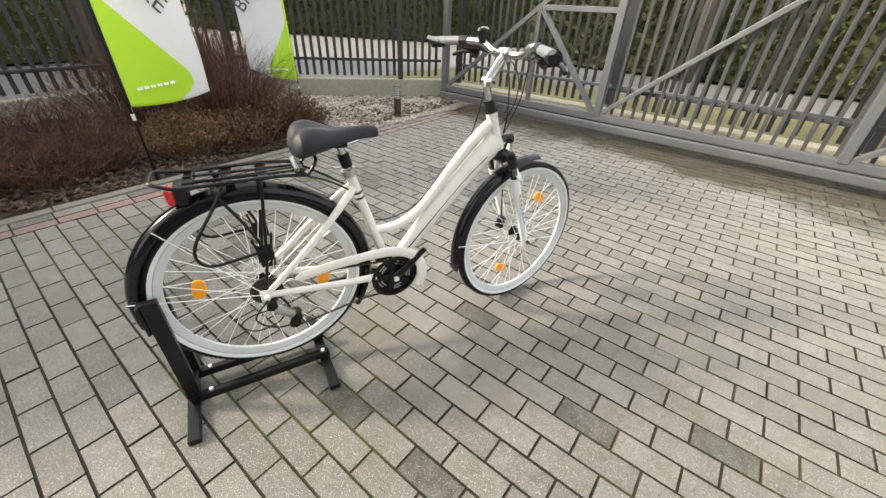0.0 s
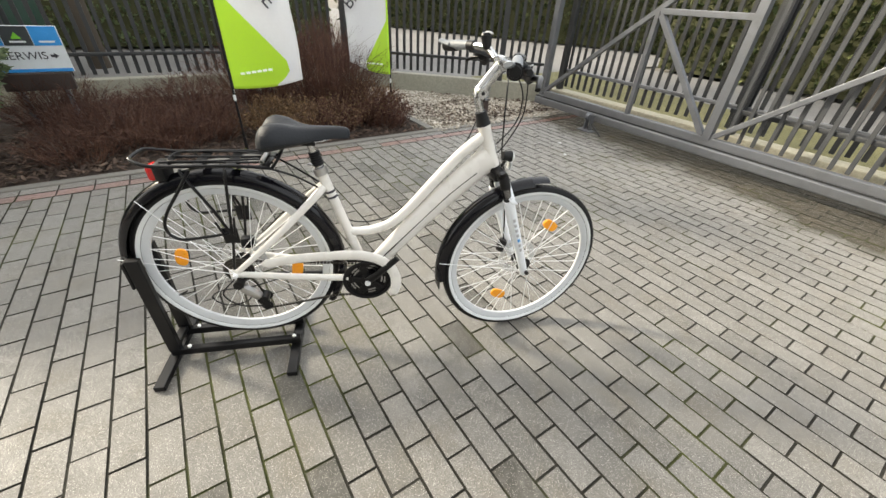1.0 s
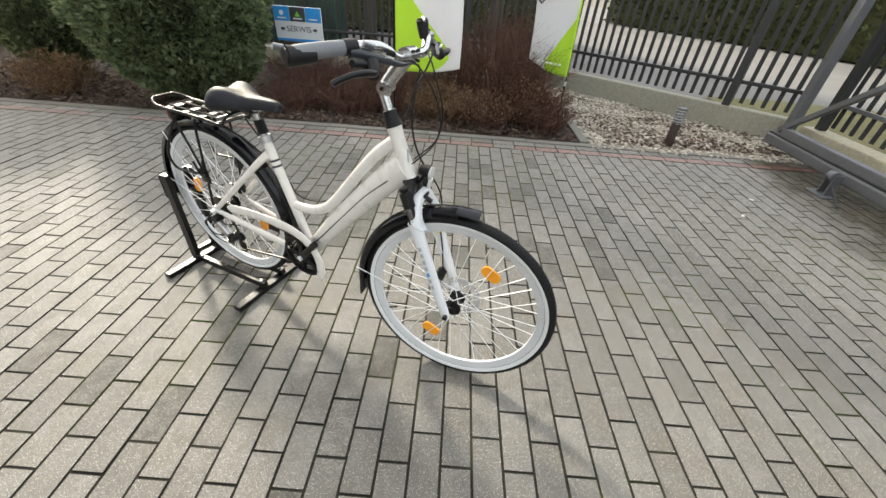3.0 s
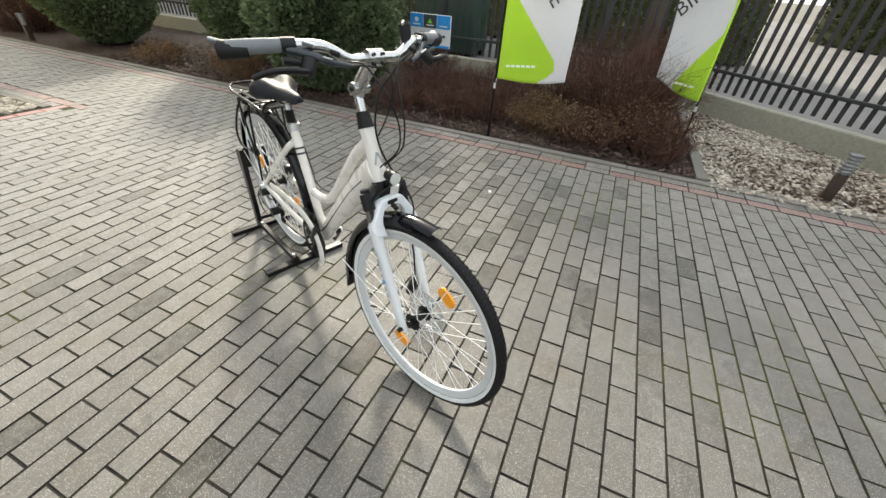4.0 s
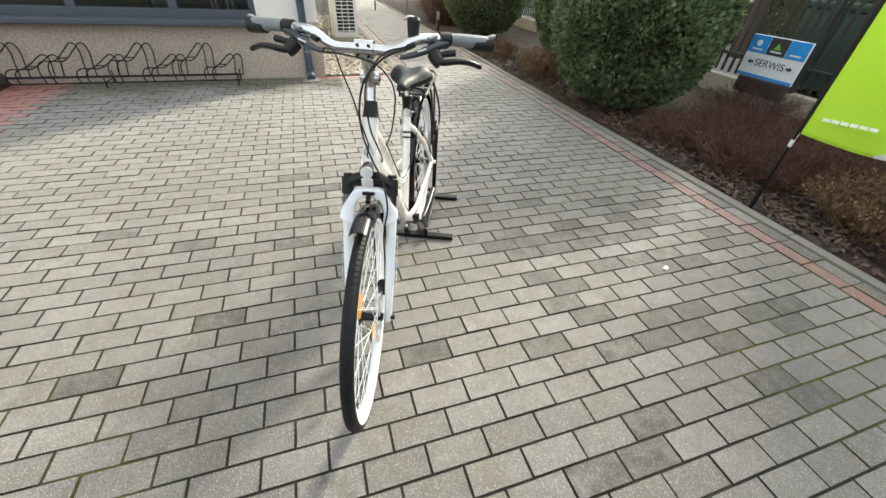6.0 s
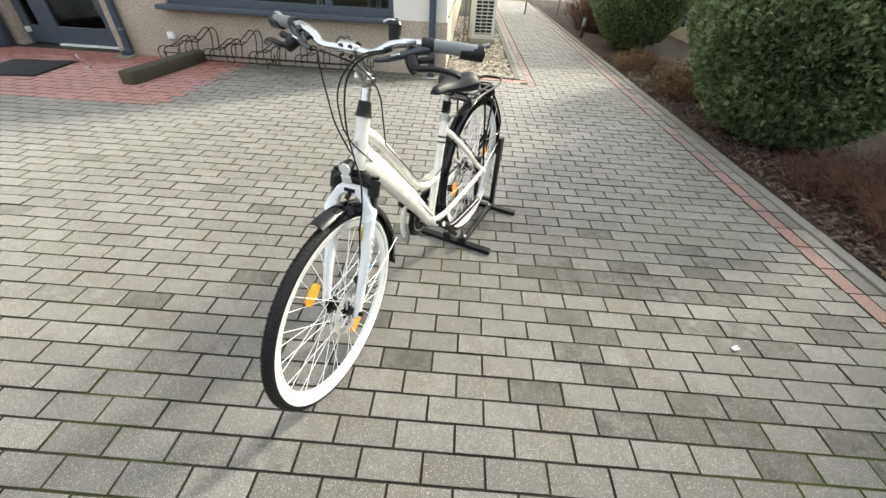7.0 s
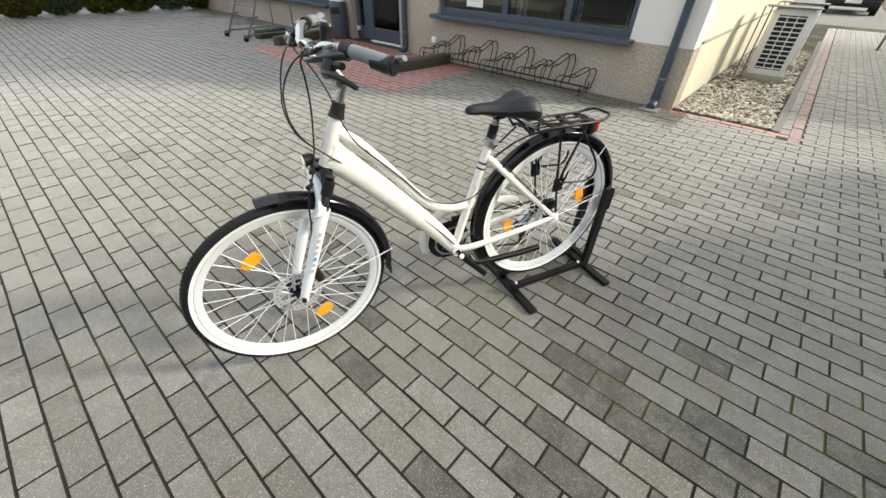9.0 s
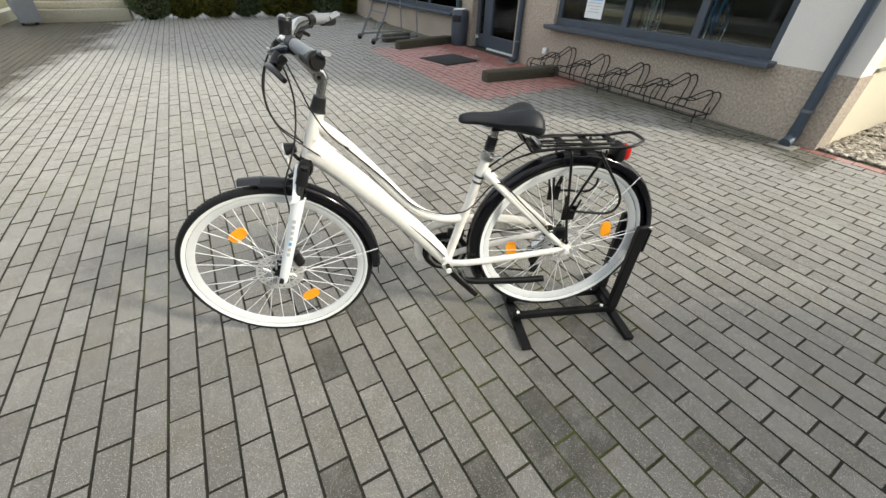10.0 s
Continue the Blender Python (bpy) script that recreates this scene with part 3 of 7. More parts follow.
def kerb_line(name, a, b, wide, long, z, material, label, base=-0.09):
    """A line of kerb stones laid end to end."""
    a, b = Vector((*a, 0)), Vector((*b, 0))
    way, n = (b - a).normalized(), max(1, round((b - a).length / long))
    step = (b - a).length / n
    top = thing(name, label, "kerb", Matrix.Translation(a) @ Matrix.Rotation(math.atan2(way.y, way.x), 4, "Z"), kind="structure")
    me = mesh_of("kerb_stone", block((0, 0, (z + base) / 2), (step - 0.006, wide, z - base), 0.006), material)
    for k in range(n):
        shared("kerb_stone", me, top, pose(step * (k + 0.5), R.uniform(-0.002, 0.002), R.uniform(-0.003, 0.003), 0, 0, R.uniform(-0.2, 0.2)))
    return top


kerb_line("kerb", (BED_X + 0.043, -14), (BED_X + 0.043, 5.2), 0.08, 1.0, 0.012, M["kerb"], "grey concrete edging between paving and planting bed")
kerb_line("kerb", (BED_X, 2.78), (-6.2, 2.78), 0.09, 1.0, 0.03, M["kerb"], "grey concrete edging between mulch and gravel")
kerb_line("kerb", (-1.84, -12), (-1.84, -3.36), 0.08, 1.0, 0.01, M["kerb"], "grey concrete edging beside the gravel strip")


# ---------- fences and gate ----------
SLAT = mesh_of("slat", block((0, 0, 0.95), (0.044, 0.016, 1.62), 0.004), M["fence"])
POST = mesh_of("post", block((0, 0, 1.0), (0.08, 0.08, 2.0), 0.006), M["fence"])


def slat_fence(name, a, b, z, pitch, label, first=0.0, posts=2.5, rails="fence"):
    a, b = Vector((*a, 0)), Vector((*b, 0))
    way, long = (b - a).normalized(), (b - a).length
    top = thing(name, label, "fence", Matrix.Translation(a + Vector((0, 0, z))) @ Matrix.Rotation(math.atan2(way.y, way.x), 4, "Z"))
    for k in range(int((long - first) / pitch)):
        shared("slat", SLAT, top, pose(first + pitch * (k + 0.5), 0.03 + R.uniform(-0.002, 0.002), -0.1 + R.uniform(-0.006, 0.006), 0, R.uniform(-0.25, 0.25), 0))
    for h in (0.27, 1.5):
        part("rail", block((long / 2, 0, h), (long, 0.035, 0.04), 0.004), M[rails], top)
    for k in range(int(long / posts) + 1):
        shared("post", POST, top, pose(min(long, k * posts), -0.03, 0))
    return top


slat_fence("fence", (-6.34, -16.0), (-6.34, 2.8), 0.24, 0.112, "anthracite slatted steel fence on the low concrete wall")
slat_fence("fence", (-6.3, 2.87), (-4.2, 5.22), 0.26, 0.112, "anthracite slatted steel fence beside the gravel bed")
# galvanised rails; their paler colour also stands in for sun on them
slat_fence("fence", (-3.98, 5.45), (9.0, 5.45), 0.215, 0.118, "anthracite slatted steel fence standing behind the open gate", rails="galv")

GATE = thing("sliding_gate", "galvanised sliding gate with grey slats, parked open before the fence", "gate", pose(-3.86, 4.83, 0, 0, 0, -1.6))
GL = 9.0
GATE_SLAT = mesh_of("slat", block((0, 0, 0.95), (0.034, 0.014, 1.62), 0.004), M["gate_slat"])


def bar(name, a, b, wide, material, parent, label=""):
    """A square steel bar between two points of the gate's plane (along, height)."""
    a, b = Vector((a[0], 0, a[1])), Vector((b[0], 0, b[1]))
    d = b - a
    ob = part(name, block((0, 0, 0), (d.length, wide, wide), 0.005), material, parent, label, False)
    ob.matrix_basis = Matrix.Translation((a + b) / 2) @ Matrix.Rotation(-math.atan2(d.z, d.x), 4, "Y")
    return ob


part("bottom_beam", block((GL / 2, 0, 0.137), (GL, 0.1, 0.09), 0.012), M["galv"], GATE, "galvanised hollow running beam", False)
part("running_slot", block((GL / 2, 0, 0.19), (GL, 0.05, 0.02), 0.002), M["fence"], GATE, "", False)
part("lower_rail", block((GL / 2 + 0.05, 0.005, 0.238), (GL - 0.2, 0.07, 0.08), 0.006), M["galv"], GATE, "", False)
bar("brace", (0.08, 0.235), (2.16, 1.83), 0.05, M["galv"], GATE)
bar("strut", (1.49, 0.27), (1.49, 1.3), 0.05, M["galv"], GATE)
bar("middle_rail", (1.52, 1.305), (2.4, 1.305), 0.055, M["galv"], GATE)
bar("brace", (1.53, 1.275), (2.37, 0.28), 0.055, M["galv"], GATE)
bar("stile", (2.43, 0.25), (2.43, 1.9), 0.08, M["galv"], GATE)
bar("brace", (2.46, 0.27), (4.35, 1.84), 0.05, M["galv"], GATE)
bar("stile", (4.64, 0.25), (4.64, 1.9), 0.08, M["galv"], GATE)
bar("brace", (4.68, 0.27), (6.6, 1.84), 0.05, M["galv"], GATE)
bar("stile", (7.35, 0.25), (7.35, 1.9), 0.08, M["galv"], GATE)
bar("top_rail", (2.1, 1.86), (GL, 1.86), 0.06, M["galv"], GATE)
for k in range(44):
    shared("slat", GATE_SLAT, GATE, pose(2.58 + 0.118 * k, 0.045, 0.14, 0, R.uniform(-0.3, 0.3), 0))
part("rail", block((5.5, 0.07, 0.55), (6.0, 0.03, 0.04), 0.004), M["fence"], GATE)
gp = thing("gate_post", "galvanised square steel gate post beside the low wall", "post", pose(-4.02, 5.12, 0))
part("shaft", block((0, 0, 1.0), (0.09, 0.09, 2.0), 0.006), M["galv"], gp, "", False)
part("cap", block((0, 0, 2.01), (0.1, 0.1, 0.02), 0.004), M["galv"], gp, "", False)
gr = thing("gate_roller", "galvanised gate guide roller bracket bolted to the paving", "gate roller", pose(-2.74, 4.6, 0))
part("bracket", block((0, 0, 0.008), (0.2, 0.12, 0.012), 0.002), M["galv"], gr, "", False)
for q in (-0.035, 0.035):
    part("stem", block((q, 0.03, 0.1), (0.012, 0.07, 0.18), 0.002), M["galv"], gr, "", False)
part("roller", turned([(0.002, -0.03), (0.04, -0.03), (0.045, -0.02), (0.036, 0.0), (0.045, 0.02), (0.04, 0.03), (0.002, 0.03)], 20, pose(0, 0.005, 0.17, 0, 90)), M["galv"], gr)
part("arm", rod([(0.06, 0.0, 0.1), (0.26, -0.06, 0.012)], 0.009, 8), M["fence"], gr)
crate = thing("crate", "small blue plastic crate behind the gate beam", "crate", pose(1.08, 5.12, -0.003, 0, 0, 12))
part("body", block((0, 0, 0.06), (0.16, 0.12, 0.12), 0.012), M["sign_blue"], crate)
part("rim", block((0, 0, 0.122), (0.175, 0.135, 0.016), 0.005), M["sign_blue"], crate)


# ---------- shop building ----------
def wall_block(name, x0, x1, y0, y1, z0, z1, material, label, bevel=0.0):
    ob = part(name, block(((x0 + x1) / 2, (y0 + y1) / 2, (z0 + z1) / 2), (x1 - x0, y1 - y0, z1 - z0), bevel), material, None, "", False)
    return tagged(ob, label, "wall", kind="structure")


TALL = 9.6
BACK = -14.0
WX0, WX1, SILL_Z, HEAD_Z = -0.1, 2.93, 0.66, 2.3
wall_block("wall_front_plinth", CORNER_X - 0.012, 3.72, WALL_Y - 0.3, WALL_Y, -0.09, SILL_Z - 0.02, M["plinth"], "beige pebble rendered plinth of the shop front")
wall_block("wall_front_corner", CORNER_X, WX0, WALL_Y - 0.3, WALL_Y - 0.02, SILL_Z - 0.02, HEAD_Z, M["white_wall"], "off white rendered corner of the shop front")
wall_block("wall_front_pier", WX1, 3.72, WALL_Y - 0.3, WALL_Y, SILL_Z - 0.02, HEAD_Z, M["plinth"], "beige rendered pier beside the shop window")
wall_block("wall_front_upper", CORNER_X, 12.5, WALL_Y - 0.3, WALL_Y - 0.02, HEAD_Z, TALL, M["white_wall"], "off white rendered upper wall")
wall_block("wall_side", CORNER_X, CORNER_X + 0.3, BACK, WALL_Y - 0.3, 0.66, TALL, M["cream"], "cream rendered side wall")
wall_block("wall_side_plinth", CORNER_X - 0.004, CORNER_X + 0.3, BACK, WALL_Y - 0.3, -0.09, 0.66, M["cream"], "cream rendered foot of the side wall")
wall_block("wall_side_course", CORNER_X - 0.025, CORNER_X + 0.02, BACK, WALL_Y - 0.32, 0.665, 0.69, M["concrete"], "thin ledge along the side wall")
wall_block("wall_recess_east", 3.72, 3.9, DOOR_Y - 0.2, WALL_Y - 0.06, -0.09, HEAD_Z, M["plinth"], "beige rendered reveal of the doorway")
wall_block("wall_recess_west", 5.4, 5.8, DOOR_Y - 0.2, WALL_Y - 0.15, -0.09, HEAD_Z, M["plinth"], "beige rendered reveal of the doorway")
wall_block("wall_front_west", 5.8, 12.5, WALL_Y - 0.3, WALL_Y, -0.09, 0.5, M["plinth"], "beige rendered wall beyond the doorway")
wall_block("wall_front_west_upper", 10.7, 12.5, WALL_Y - 0.3, WALL_Y - 0.02, 0.5, HEAD_Z, M["white_wall"], "off white wall beyond the doorway")
wall_block("wall_back", CORNER_X + 0.3, 12.5, BACK, BACK + 0.3, -0.09, TALL, M["cream"], "cream rendered rear wall")
wall_block("wall_west_end", 12.2, 12.5, BACK + 0.3, WALL_Y - 0.3, -0.09, TALL, M["cream"], "cream rendered end wall")
tagged(part("roof", block((5.83, (BACK + WALL_Y) / 2, TALL + 0.1), (13.8, 11.2, 0.2), 0.01), M["roof"], None, "", False), "flat grey roof of the shop building", "roof", kind="structure")
tagged(part("floor", block((5.83, (BACK + WALL_Y) / 2 - 0.1, -0.02), (12.7, 10.2, 0.06)), M["floor_in"], None, "", False), "grey shop floor", "floor", kind="structure")
# ceiling and inner wall carry the room's dimness in their colour
tagged(part("ceiling", block((5.83, (BACK + WALL_Y) / 2 - 0.1, 2.75), (12.7, 10.2, 0.06)), M["wall_in_dim"], None, "", False), "plain shop ceiling", "ceiling", kind="structure")
wall_block("wall_inside", CORNER_X + 0.32, 12.1, -7.6, -7.5, 0.01, 2.72, M["wall_in_dim"], "plain inner wall of the shop")

win = thing("window_1", "wide shop window with anthracite frames, bicycles behind the glass", "window", pose(0, 0, 0), kind="structure")
part("window_sill", block(((WX0 + WX1) / 2, WALL_Y + 0.03, SILL_Z - 0.03), (WX1 - WX0 + 0.12, 0.24, 0.055), 0.008), M["anthracite"], win, "", False)
FY = WALL_Y - 0.09
part("bottom_frame", block(((WX0 + WX1) / 2, FY, SILL_Z + 0.04), (WX1 - WX0, 0.07, 0.09), 0.006), M["anthracite"], win, "", False)
for x, w in ((WX0 + 0.035, 0.07), (0.76, 0.09), (1.72, 0.09), (WX1 - 0.035, 0.07)):
    part("mullion", block((x, FY, (SILL_Z + HEAD_Z) / 2 + 0.04), (w, 0.07, HEAD_Z - SILL_Z - 0.09), 0.006), M["anthracite"], win, "", False)
for x0, x1 in ((WX0 + 0.07, 0.715), (0.805, 1.675), (1.765, WX1 - 0.07)):
    p = part("pane", block(((x0 + x1) / 2, FY, (SILL_Z + HEAD_Z) / 2 + 0.04), (x1 - x0, 0.008, HEAD_Z - SILL_Z - 0.1)), M["glass"], win, "clear window glass", False)
    p.visible_shadow = False
notice = thing("notice", "white paper notice stuck on the shop window", "notice", pose(2.28, FY + 0.008, 0.94))
part("sheet", block((0, 0, 0), (0.3, 0.002, 0.3)), M["paper"], notice, "", False)
for k, (w, h) in enumerate(((0.2, 0.012), (0.24, 0.008), (0.22, 0.008), (0.24, 0.008), (0.16, 0.008), (0.2, 0.008))):
    part("print_line", block((0, 0.002, 0.1 - 0.035 * k), (w, 0.002, h)), M["sign_blue"] if k < 2 else M["grey_sticker"], notice, "", False)
win2 = thing("window_2", "window with anthracite sill beyond the doorway", "window", pose(0, 0, 0), kind="structure")
part("window_sill", block((8.27, WALL_Y + 0.03, 0.53), (4.94, 0.22, 0.05), 0.008), M["anthracite"], win2, "", False)
part("bottom_frame", block((8.25, FY, 0.6), (4.9, 0.07, 0.09), 0.006), M["anthracite"], win2, "", False)
for k in range(5):
    part("mullion", block((5.84 + 1.205 * k, FY, 1.47), (0.08, 0.07, 1.65), 0.006), M["anthracite"], win2, "", False)
for k in range(4):
    p = part("pane", block((6.443 + 1.205 * k, FY, 1.47), (1.125, 0.008, 1.64)), M["glass"], win2, "clear window glass", False)
    p.visible_shadow = False

# the door in its recess
door = thing("door_1", "anthracite glazed shop door with a pale threshold", "door", pose(4.66, DOOR_Y, 0), kind="structure")
for x, w in ((-0.7, 0.1), (0.69, 0.1), (0.36, 0.26), (-0.58, 0.14)):
    part("stile", block((x, 0, 1.15), (w, 0.07, 2.28), 0.006), M["anthracite"], door, "", False)
part("bottom_rail", block((-0.14, 0.0, 0.13), (0.74, 0.06, 0.22), 0.006), M["anthracite"], door, "", False)
part("bottom_rail", block((0.565, 0.0, 0.13), (0.15, 0.06, 0.22), 0.006), M["anthracite"], door, "", False)
for x, w in ((-0.14, 0.74), (0.565, 0.15)):
    p = part("pane", block((x, 0, 1.25), (w, 0.008, 2.02)), M["glass"], door, "dark door glass", False)
    p.visible_shadow = False
part("threshold", block((-0.2, 0.05, 0.006), (0.98, 0.05, 0.03), 0.004), M["ac_white"], door, "pale metal threshold", False)
part("door_handle", block((0.66, 0.065, 0.19), (0.05, 0.06, 0.07), 0.012), M["ac_white"], door, "white door bumper", False)
wall_block("wall_over_door", 3.9, 5.4, DOOR_Y - 0.2, DOOR_Y + 0.05, 2.3, 2.75, M["white_wall"], "wall above the shop door")


def downpipe(x, y, z, label, lean=0.0):
    top = thing("downpipe", label, "downpipe", pose(x, y, 0))
    part("pipe", rod([(0, 0, 0.12), (0, 0, z)], 0.045, 16), M["pipe"], top)
    part("shoe", rod(spline([(0, 0, 0.16), (0, 0, 0.09), (0, 0.03, 0.05), (0, 0.1, 0.03)], 4), 0.05, 16), M["pipe"], top)
    for h in (0.33, 1.4, 2.5):
        part("bracket", turned([(0.046, -0.012), (0.054, -0.012), (0.054, 0.012), (0.046, 0.012)], 20, pose(0, 0, h)), M["galv"], top)
    part("gully", block((0, 0.08, 0.006), (0.2, 0.22, 0.016), 0.004), M["kerb"], top, "", False)


downpipe(-0.62, WALL_Y + 0.08, 9.0, "blue grey metal downpipe at the shop corner")
downpipe(3.66, WALL_Y + 0.055, 2.8, "blue grey metal downpipe beside the doorway")
sock = thing("outdoor_socket", "small white outdoor socket box on the shop wall", "socket", pose(2.99, WALL_Y, 0.28))
part("housing", block((0, 0.02, 0), (0.1, 0.045, 0.09), 0.008), M["ac_white"], sock)
part("flap", block((0, 0.046, -0.005), (0.08, 0.008, 0.06), 0.003), M["paper"], sock)

# ---------- the bicycle ----------
BIKE_AT, HEADING, STEER, LEAN = (-1.148, 0.4425), 66.2, 6.7, 1.2
REAR, FRONT, RAD = Vector((0.004, 0, 0.424)), Vector((1.131, 0, 0.359)), 0.357
SPIN = pose(0, 0, 0, 90)      # turns a lathe's axis from z to y


def ring_point(r, a, y=0.0):
    return Vector((r * math.cos(radians(a)), y, r * math.sin(radians(a))))


def arc_strip(r, a0, a1, section, n=40):
    """Sweeps a section of (outward, sideways) points round the y axis, angles from forward through up."""
    bm, rings = bmesh.new(), []
    for k in range(n + 1):
        a = a0 + (a1 - a0) * k / n
        rings.append([bm.verts.new(ring_point(r + o, a, s)) for o, s in section])
    for a, b in zip(rings, rings[1:]):
        for i in range(len(section)):
            j = (i + 1) % len(section)
            bm.faces.new((a[i], a[j], b[j], b[i]))
    bm.faces.new(rings[0])
    bm.faces.new(rings[-1][::-1])
    bmesh.ops.recalc_face_normals(bm, faces=bm.faces)
    return bm


def rotor(r, holes=14):
    """A drilled, wavy brake disc lying in x, z."""
    bm = bmesh.new()
    n = holes * 6

    def ring(rad, wave, y):
        return [bm.verts.new(ring_point(rad * (1 + wave * math.cos(2 * math.pi * k / 6)), 360 * k / n, y)) for k in range(n)]
    lines = [(r, 0.012, r * 0.92, 0.0), (r * 0.92, 0.0, r * 0.8, 0.0), (r * 0.8, 0.0, r * 0.72, -0.02)]
    for band, (ro, wo, ri, wi) in enumerate(lines):
        a, b, c, d = ring(ro, wo, 0.001), ring(ri, wi, 0.001), ring(ro, wo, -0.001), ring(ri, wi, -0.001)
        for k in range(n):
            if band == 1 and k % 3 == 0:
                continue
            q = (k + 1) % n
            bm.faces.new((a[k], a[q], b[q], b[k]))
            bm.faces.new((c[k], d[k], d[q], c[q]))
            bm.faces.new((a[k], c[k], c[q], a[q]))
            bm.faces.new((b[k], b[q], d[q], d[k]))
    for k in range(6):
        tube(bm, [ring_point(0.02, 60 * k), ring_point(r * 0.74, 60 * k + 28)], 0.0042, 6)
    return bm


def wheel(name, at, reflectors, disc_r, parent, spin=0.0):
    hub = part(name, turned([(0.013, -0.05), (0.013, -0.034), (0.03, -0.033), (0.03, -0.027), (0.016, -0.02), (0.014, 0.0), (0.016, 0.02),
                             (0.032, 0.027), (0.032, 0.033), (0.013, 0.034), (0.013, 0.05), (0.004, 0.05), (0.004, -0.05)], 24, SPIN), M["black_metal"], parent, "black wheel hub")
    hub.location = at
    part("tyre", turned([(RAD - 0.019 + 0.0175 * math.cos(radians(a)), 0.0185 * math.sin(radians(a))) for a in range(0, 360, 20)], 96, SPIN), M["rubber"], hub, "black treaded tyre")
    for s in (-1, 1):
        part("tyre_wall", turned([(RAD - 0.0225, s * 0.0189), (RAD - 0.027, s * 0.0186), (RAD - 0.031, s * 0.017), (RAD - 0.036, s * 0.0135), (RAD - 0.031, s * 0.012), (RAD - 0.0245, s * 0.013)],
                                 96, SPIN), M["whitewall"], hub, "white tyre side wall")
    # tread: two rows of slanted blocks and a middle rib
    verts, faces = [], []
    for k in range(130):
        for s in (-1, 1):
            m = Matrix.Rotation(-2 * math.pi * (k + (0.5 if s > 0 else 0)) / 130, 4, "Y") @ pose(RAD - 0.0042, s * 0.0085, 0, s * 28, 0, s * 27)
            b = block((0, 0, 0), (0.0034, 0.0115, 0.0105))
            n = len(verts)
            verts += [m @ v.co for v in b.verts]
            faces += [[n + v.index for v in f.verts] for f in b.faces]
            b.free()
    tagged(pieces("tread", verts, faces, M["rubber"], hub), kind="stuff")
    part("rim", turned([(RAD - 0.0372, -0.0132), (RAD - 0.046, -0.0118), (RAD - 0.062, -0.005), (RAD - 0.062, 0.005), (RAD - 0.046, 0.0118), (RAD - 0.0372, 0.0132)], 96, SPIN), M["rim"], hub, "white aluminium rim")
    me = mesh_of("spoke", rod([(0, 0, 0), (0, 0, 1)], 0.0013, 5), M["steel"])
    for k in range(36):
        s = 1 if k % 2 else -1
        a = spin + 10 * k + (0 if k % 4 < 2 else 0)
        lean = 62 if k % 4 < 2 else -62
        p, q = ring_point(0.029, a + lean, s * 0.03), ring_point(RAD - 0.058, a, s * 0.004)
        d = q - p
        shared("spoke", me, hub, Matrix.Translation(p) @ d.to_track_quat("Z", "Y").to_matrix().to_4x4() @ Matrix.Diagonal((1, 1, d.length, 1)))
    for a, r in reflectors:
        ob = part("reflector", plate([(0.021 * math.copysign(abs(math.cos(u)) ** 0.7, math.cos(u)), 0.036 * math.copysign(abs(math.sin(u)) ** 0.7, math.sin(u))) for u in (2 * math.pi * q / 20 for q in range(20))], 0.008, pose(0, 0.004, 0, 90)), M["orange"], hub, "orange wheel reflector")
        ob.matrix_basis = Matrix.Translation(ring_point(r, a)) @ Matrix.Rotation(radians(-a), 4, "Y")
    d = part("brake_disc", rotor(disc_r), M["disc"], hub, "drilled steel brake disc")
    d.location = (0, 0.038, 0)
    part("valve", rod([ring_point(RAD - 0.06, spin + 205), ring_point(RAD - 0.1, spin + 205)], 0.0035, 8), M["black_metal"], hub)
    return hub


bike = thing("bicycle", "pearl white step-through trekking bicycle with black fenders in a stand", "bicycle",
             pose(*BIKE_AT, 0, 0, 0, HEADING) @ pose(0, 0, 0, LEAN))
rear = wheel("rear_wheel", REAR, ((168, 0.2), (-11, 0.2)), 0.08, bike, 3)
# cassette and rear gear
part("cassette", turned([(0.012, 0.058), (0.026, 0.058), (0.026, 0.055), (0.036, 0.054), (0.036, 0.051), (0.044, 0.049), (0.044, 0.046), (0.054, 0.044), (0.054, 0.038), (0.012, 0.038)],
                        40, Matrix.Translation(REAR) @ SPIN), M["chain"], bike, "dark steel cassette", False)


def oval(points, rad, flat, name, material, label="", parent=None, side=(0, 1, 0), steps=6, n=14):
    return part(name, rod(spline(points, steps), rad, n, flat=flat, side=side), material, parent or bike, label)


W = M["bike_white"]
HT, HB = Vector((0.891, 0, 0.955)), Vector((0.945, 0, 0.805))
AXIS = (HT - HB).normalized()
BB = Vector((0.470, 0, 0.349))
frame_tube = part("frame", rod([HB - AXIS * 0.004, HB + AXIS * 0.05, HT - AXIS * 0.03, HT], [0.025, 0.022, 0.021, 0.023], 20), W, bike, "pearl white aluminium frame")
oval([(0.932, 0, 0.838), (0.86, 0, 0.778), (0.70, 0, 0.615), (0.56, 0, 0.46), BB], [0.05, 0.043, 0.033, 0.031, 0.031], 0.6, "down_tube", W, "", frame_tube)
oval([(0.9, 0, 0.918), (0.822, 0, 0.852), (0.73, 0, 0.748), (0.639, 0, 0.64), (0.575, 0, 0.582), (0.51, 0, 0.555), (0.455, 0, 0.548), (0.405, 0, 0.55)], [0.02, 0.0175, 0.017, 0.017, 0.0175, 0.0175, 0.0175, 0.0175], 0.85, "top_tube", W, "", frame_tube)
oval([(0.915, 0, 0.885), (0.895, 0, 0.84), (0.85, 0, 0.795)], [0.025, 0.036, 0.028], 0.4, "gusset", W, "", frame_tube)
oval([BB, (0.405, 0, 0.571), (0.339, 0, 0.795)], 0.0175, 1.0, "seat_tube", W, "", frame_tube)
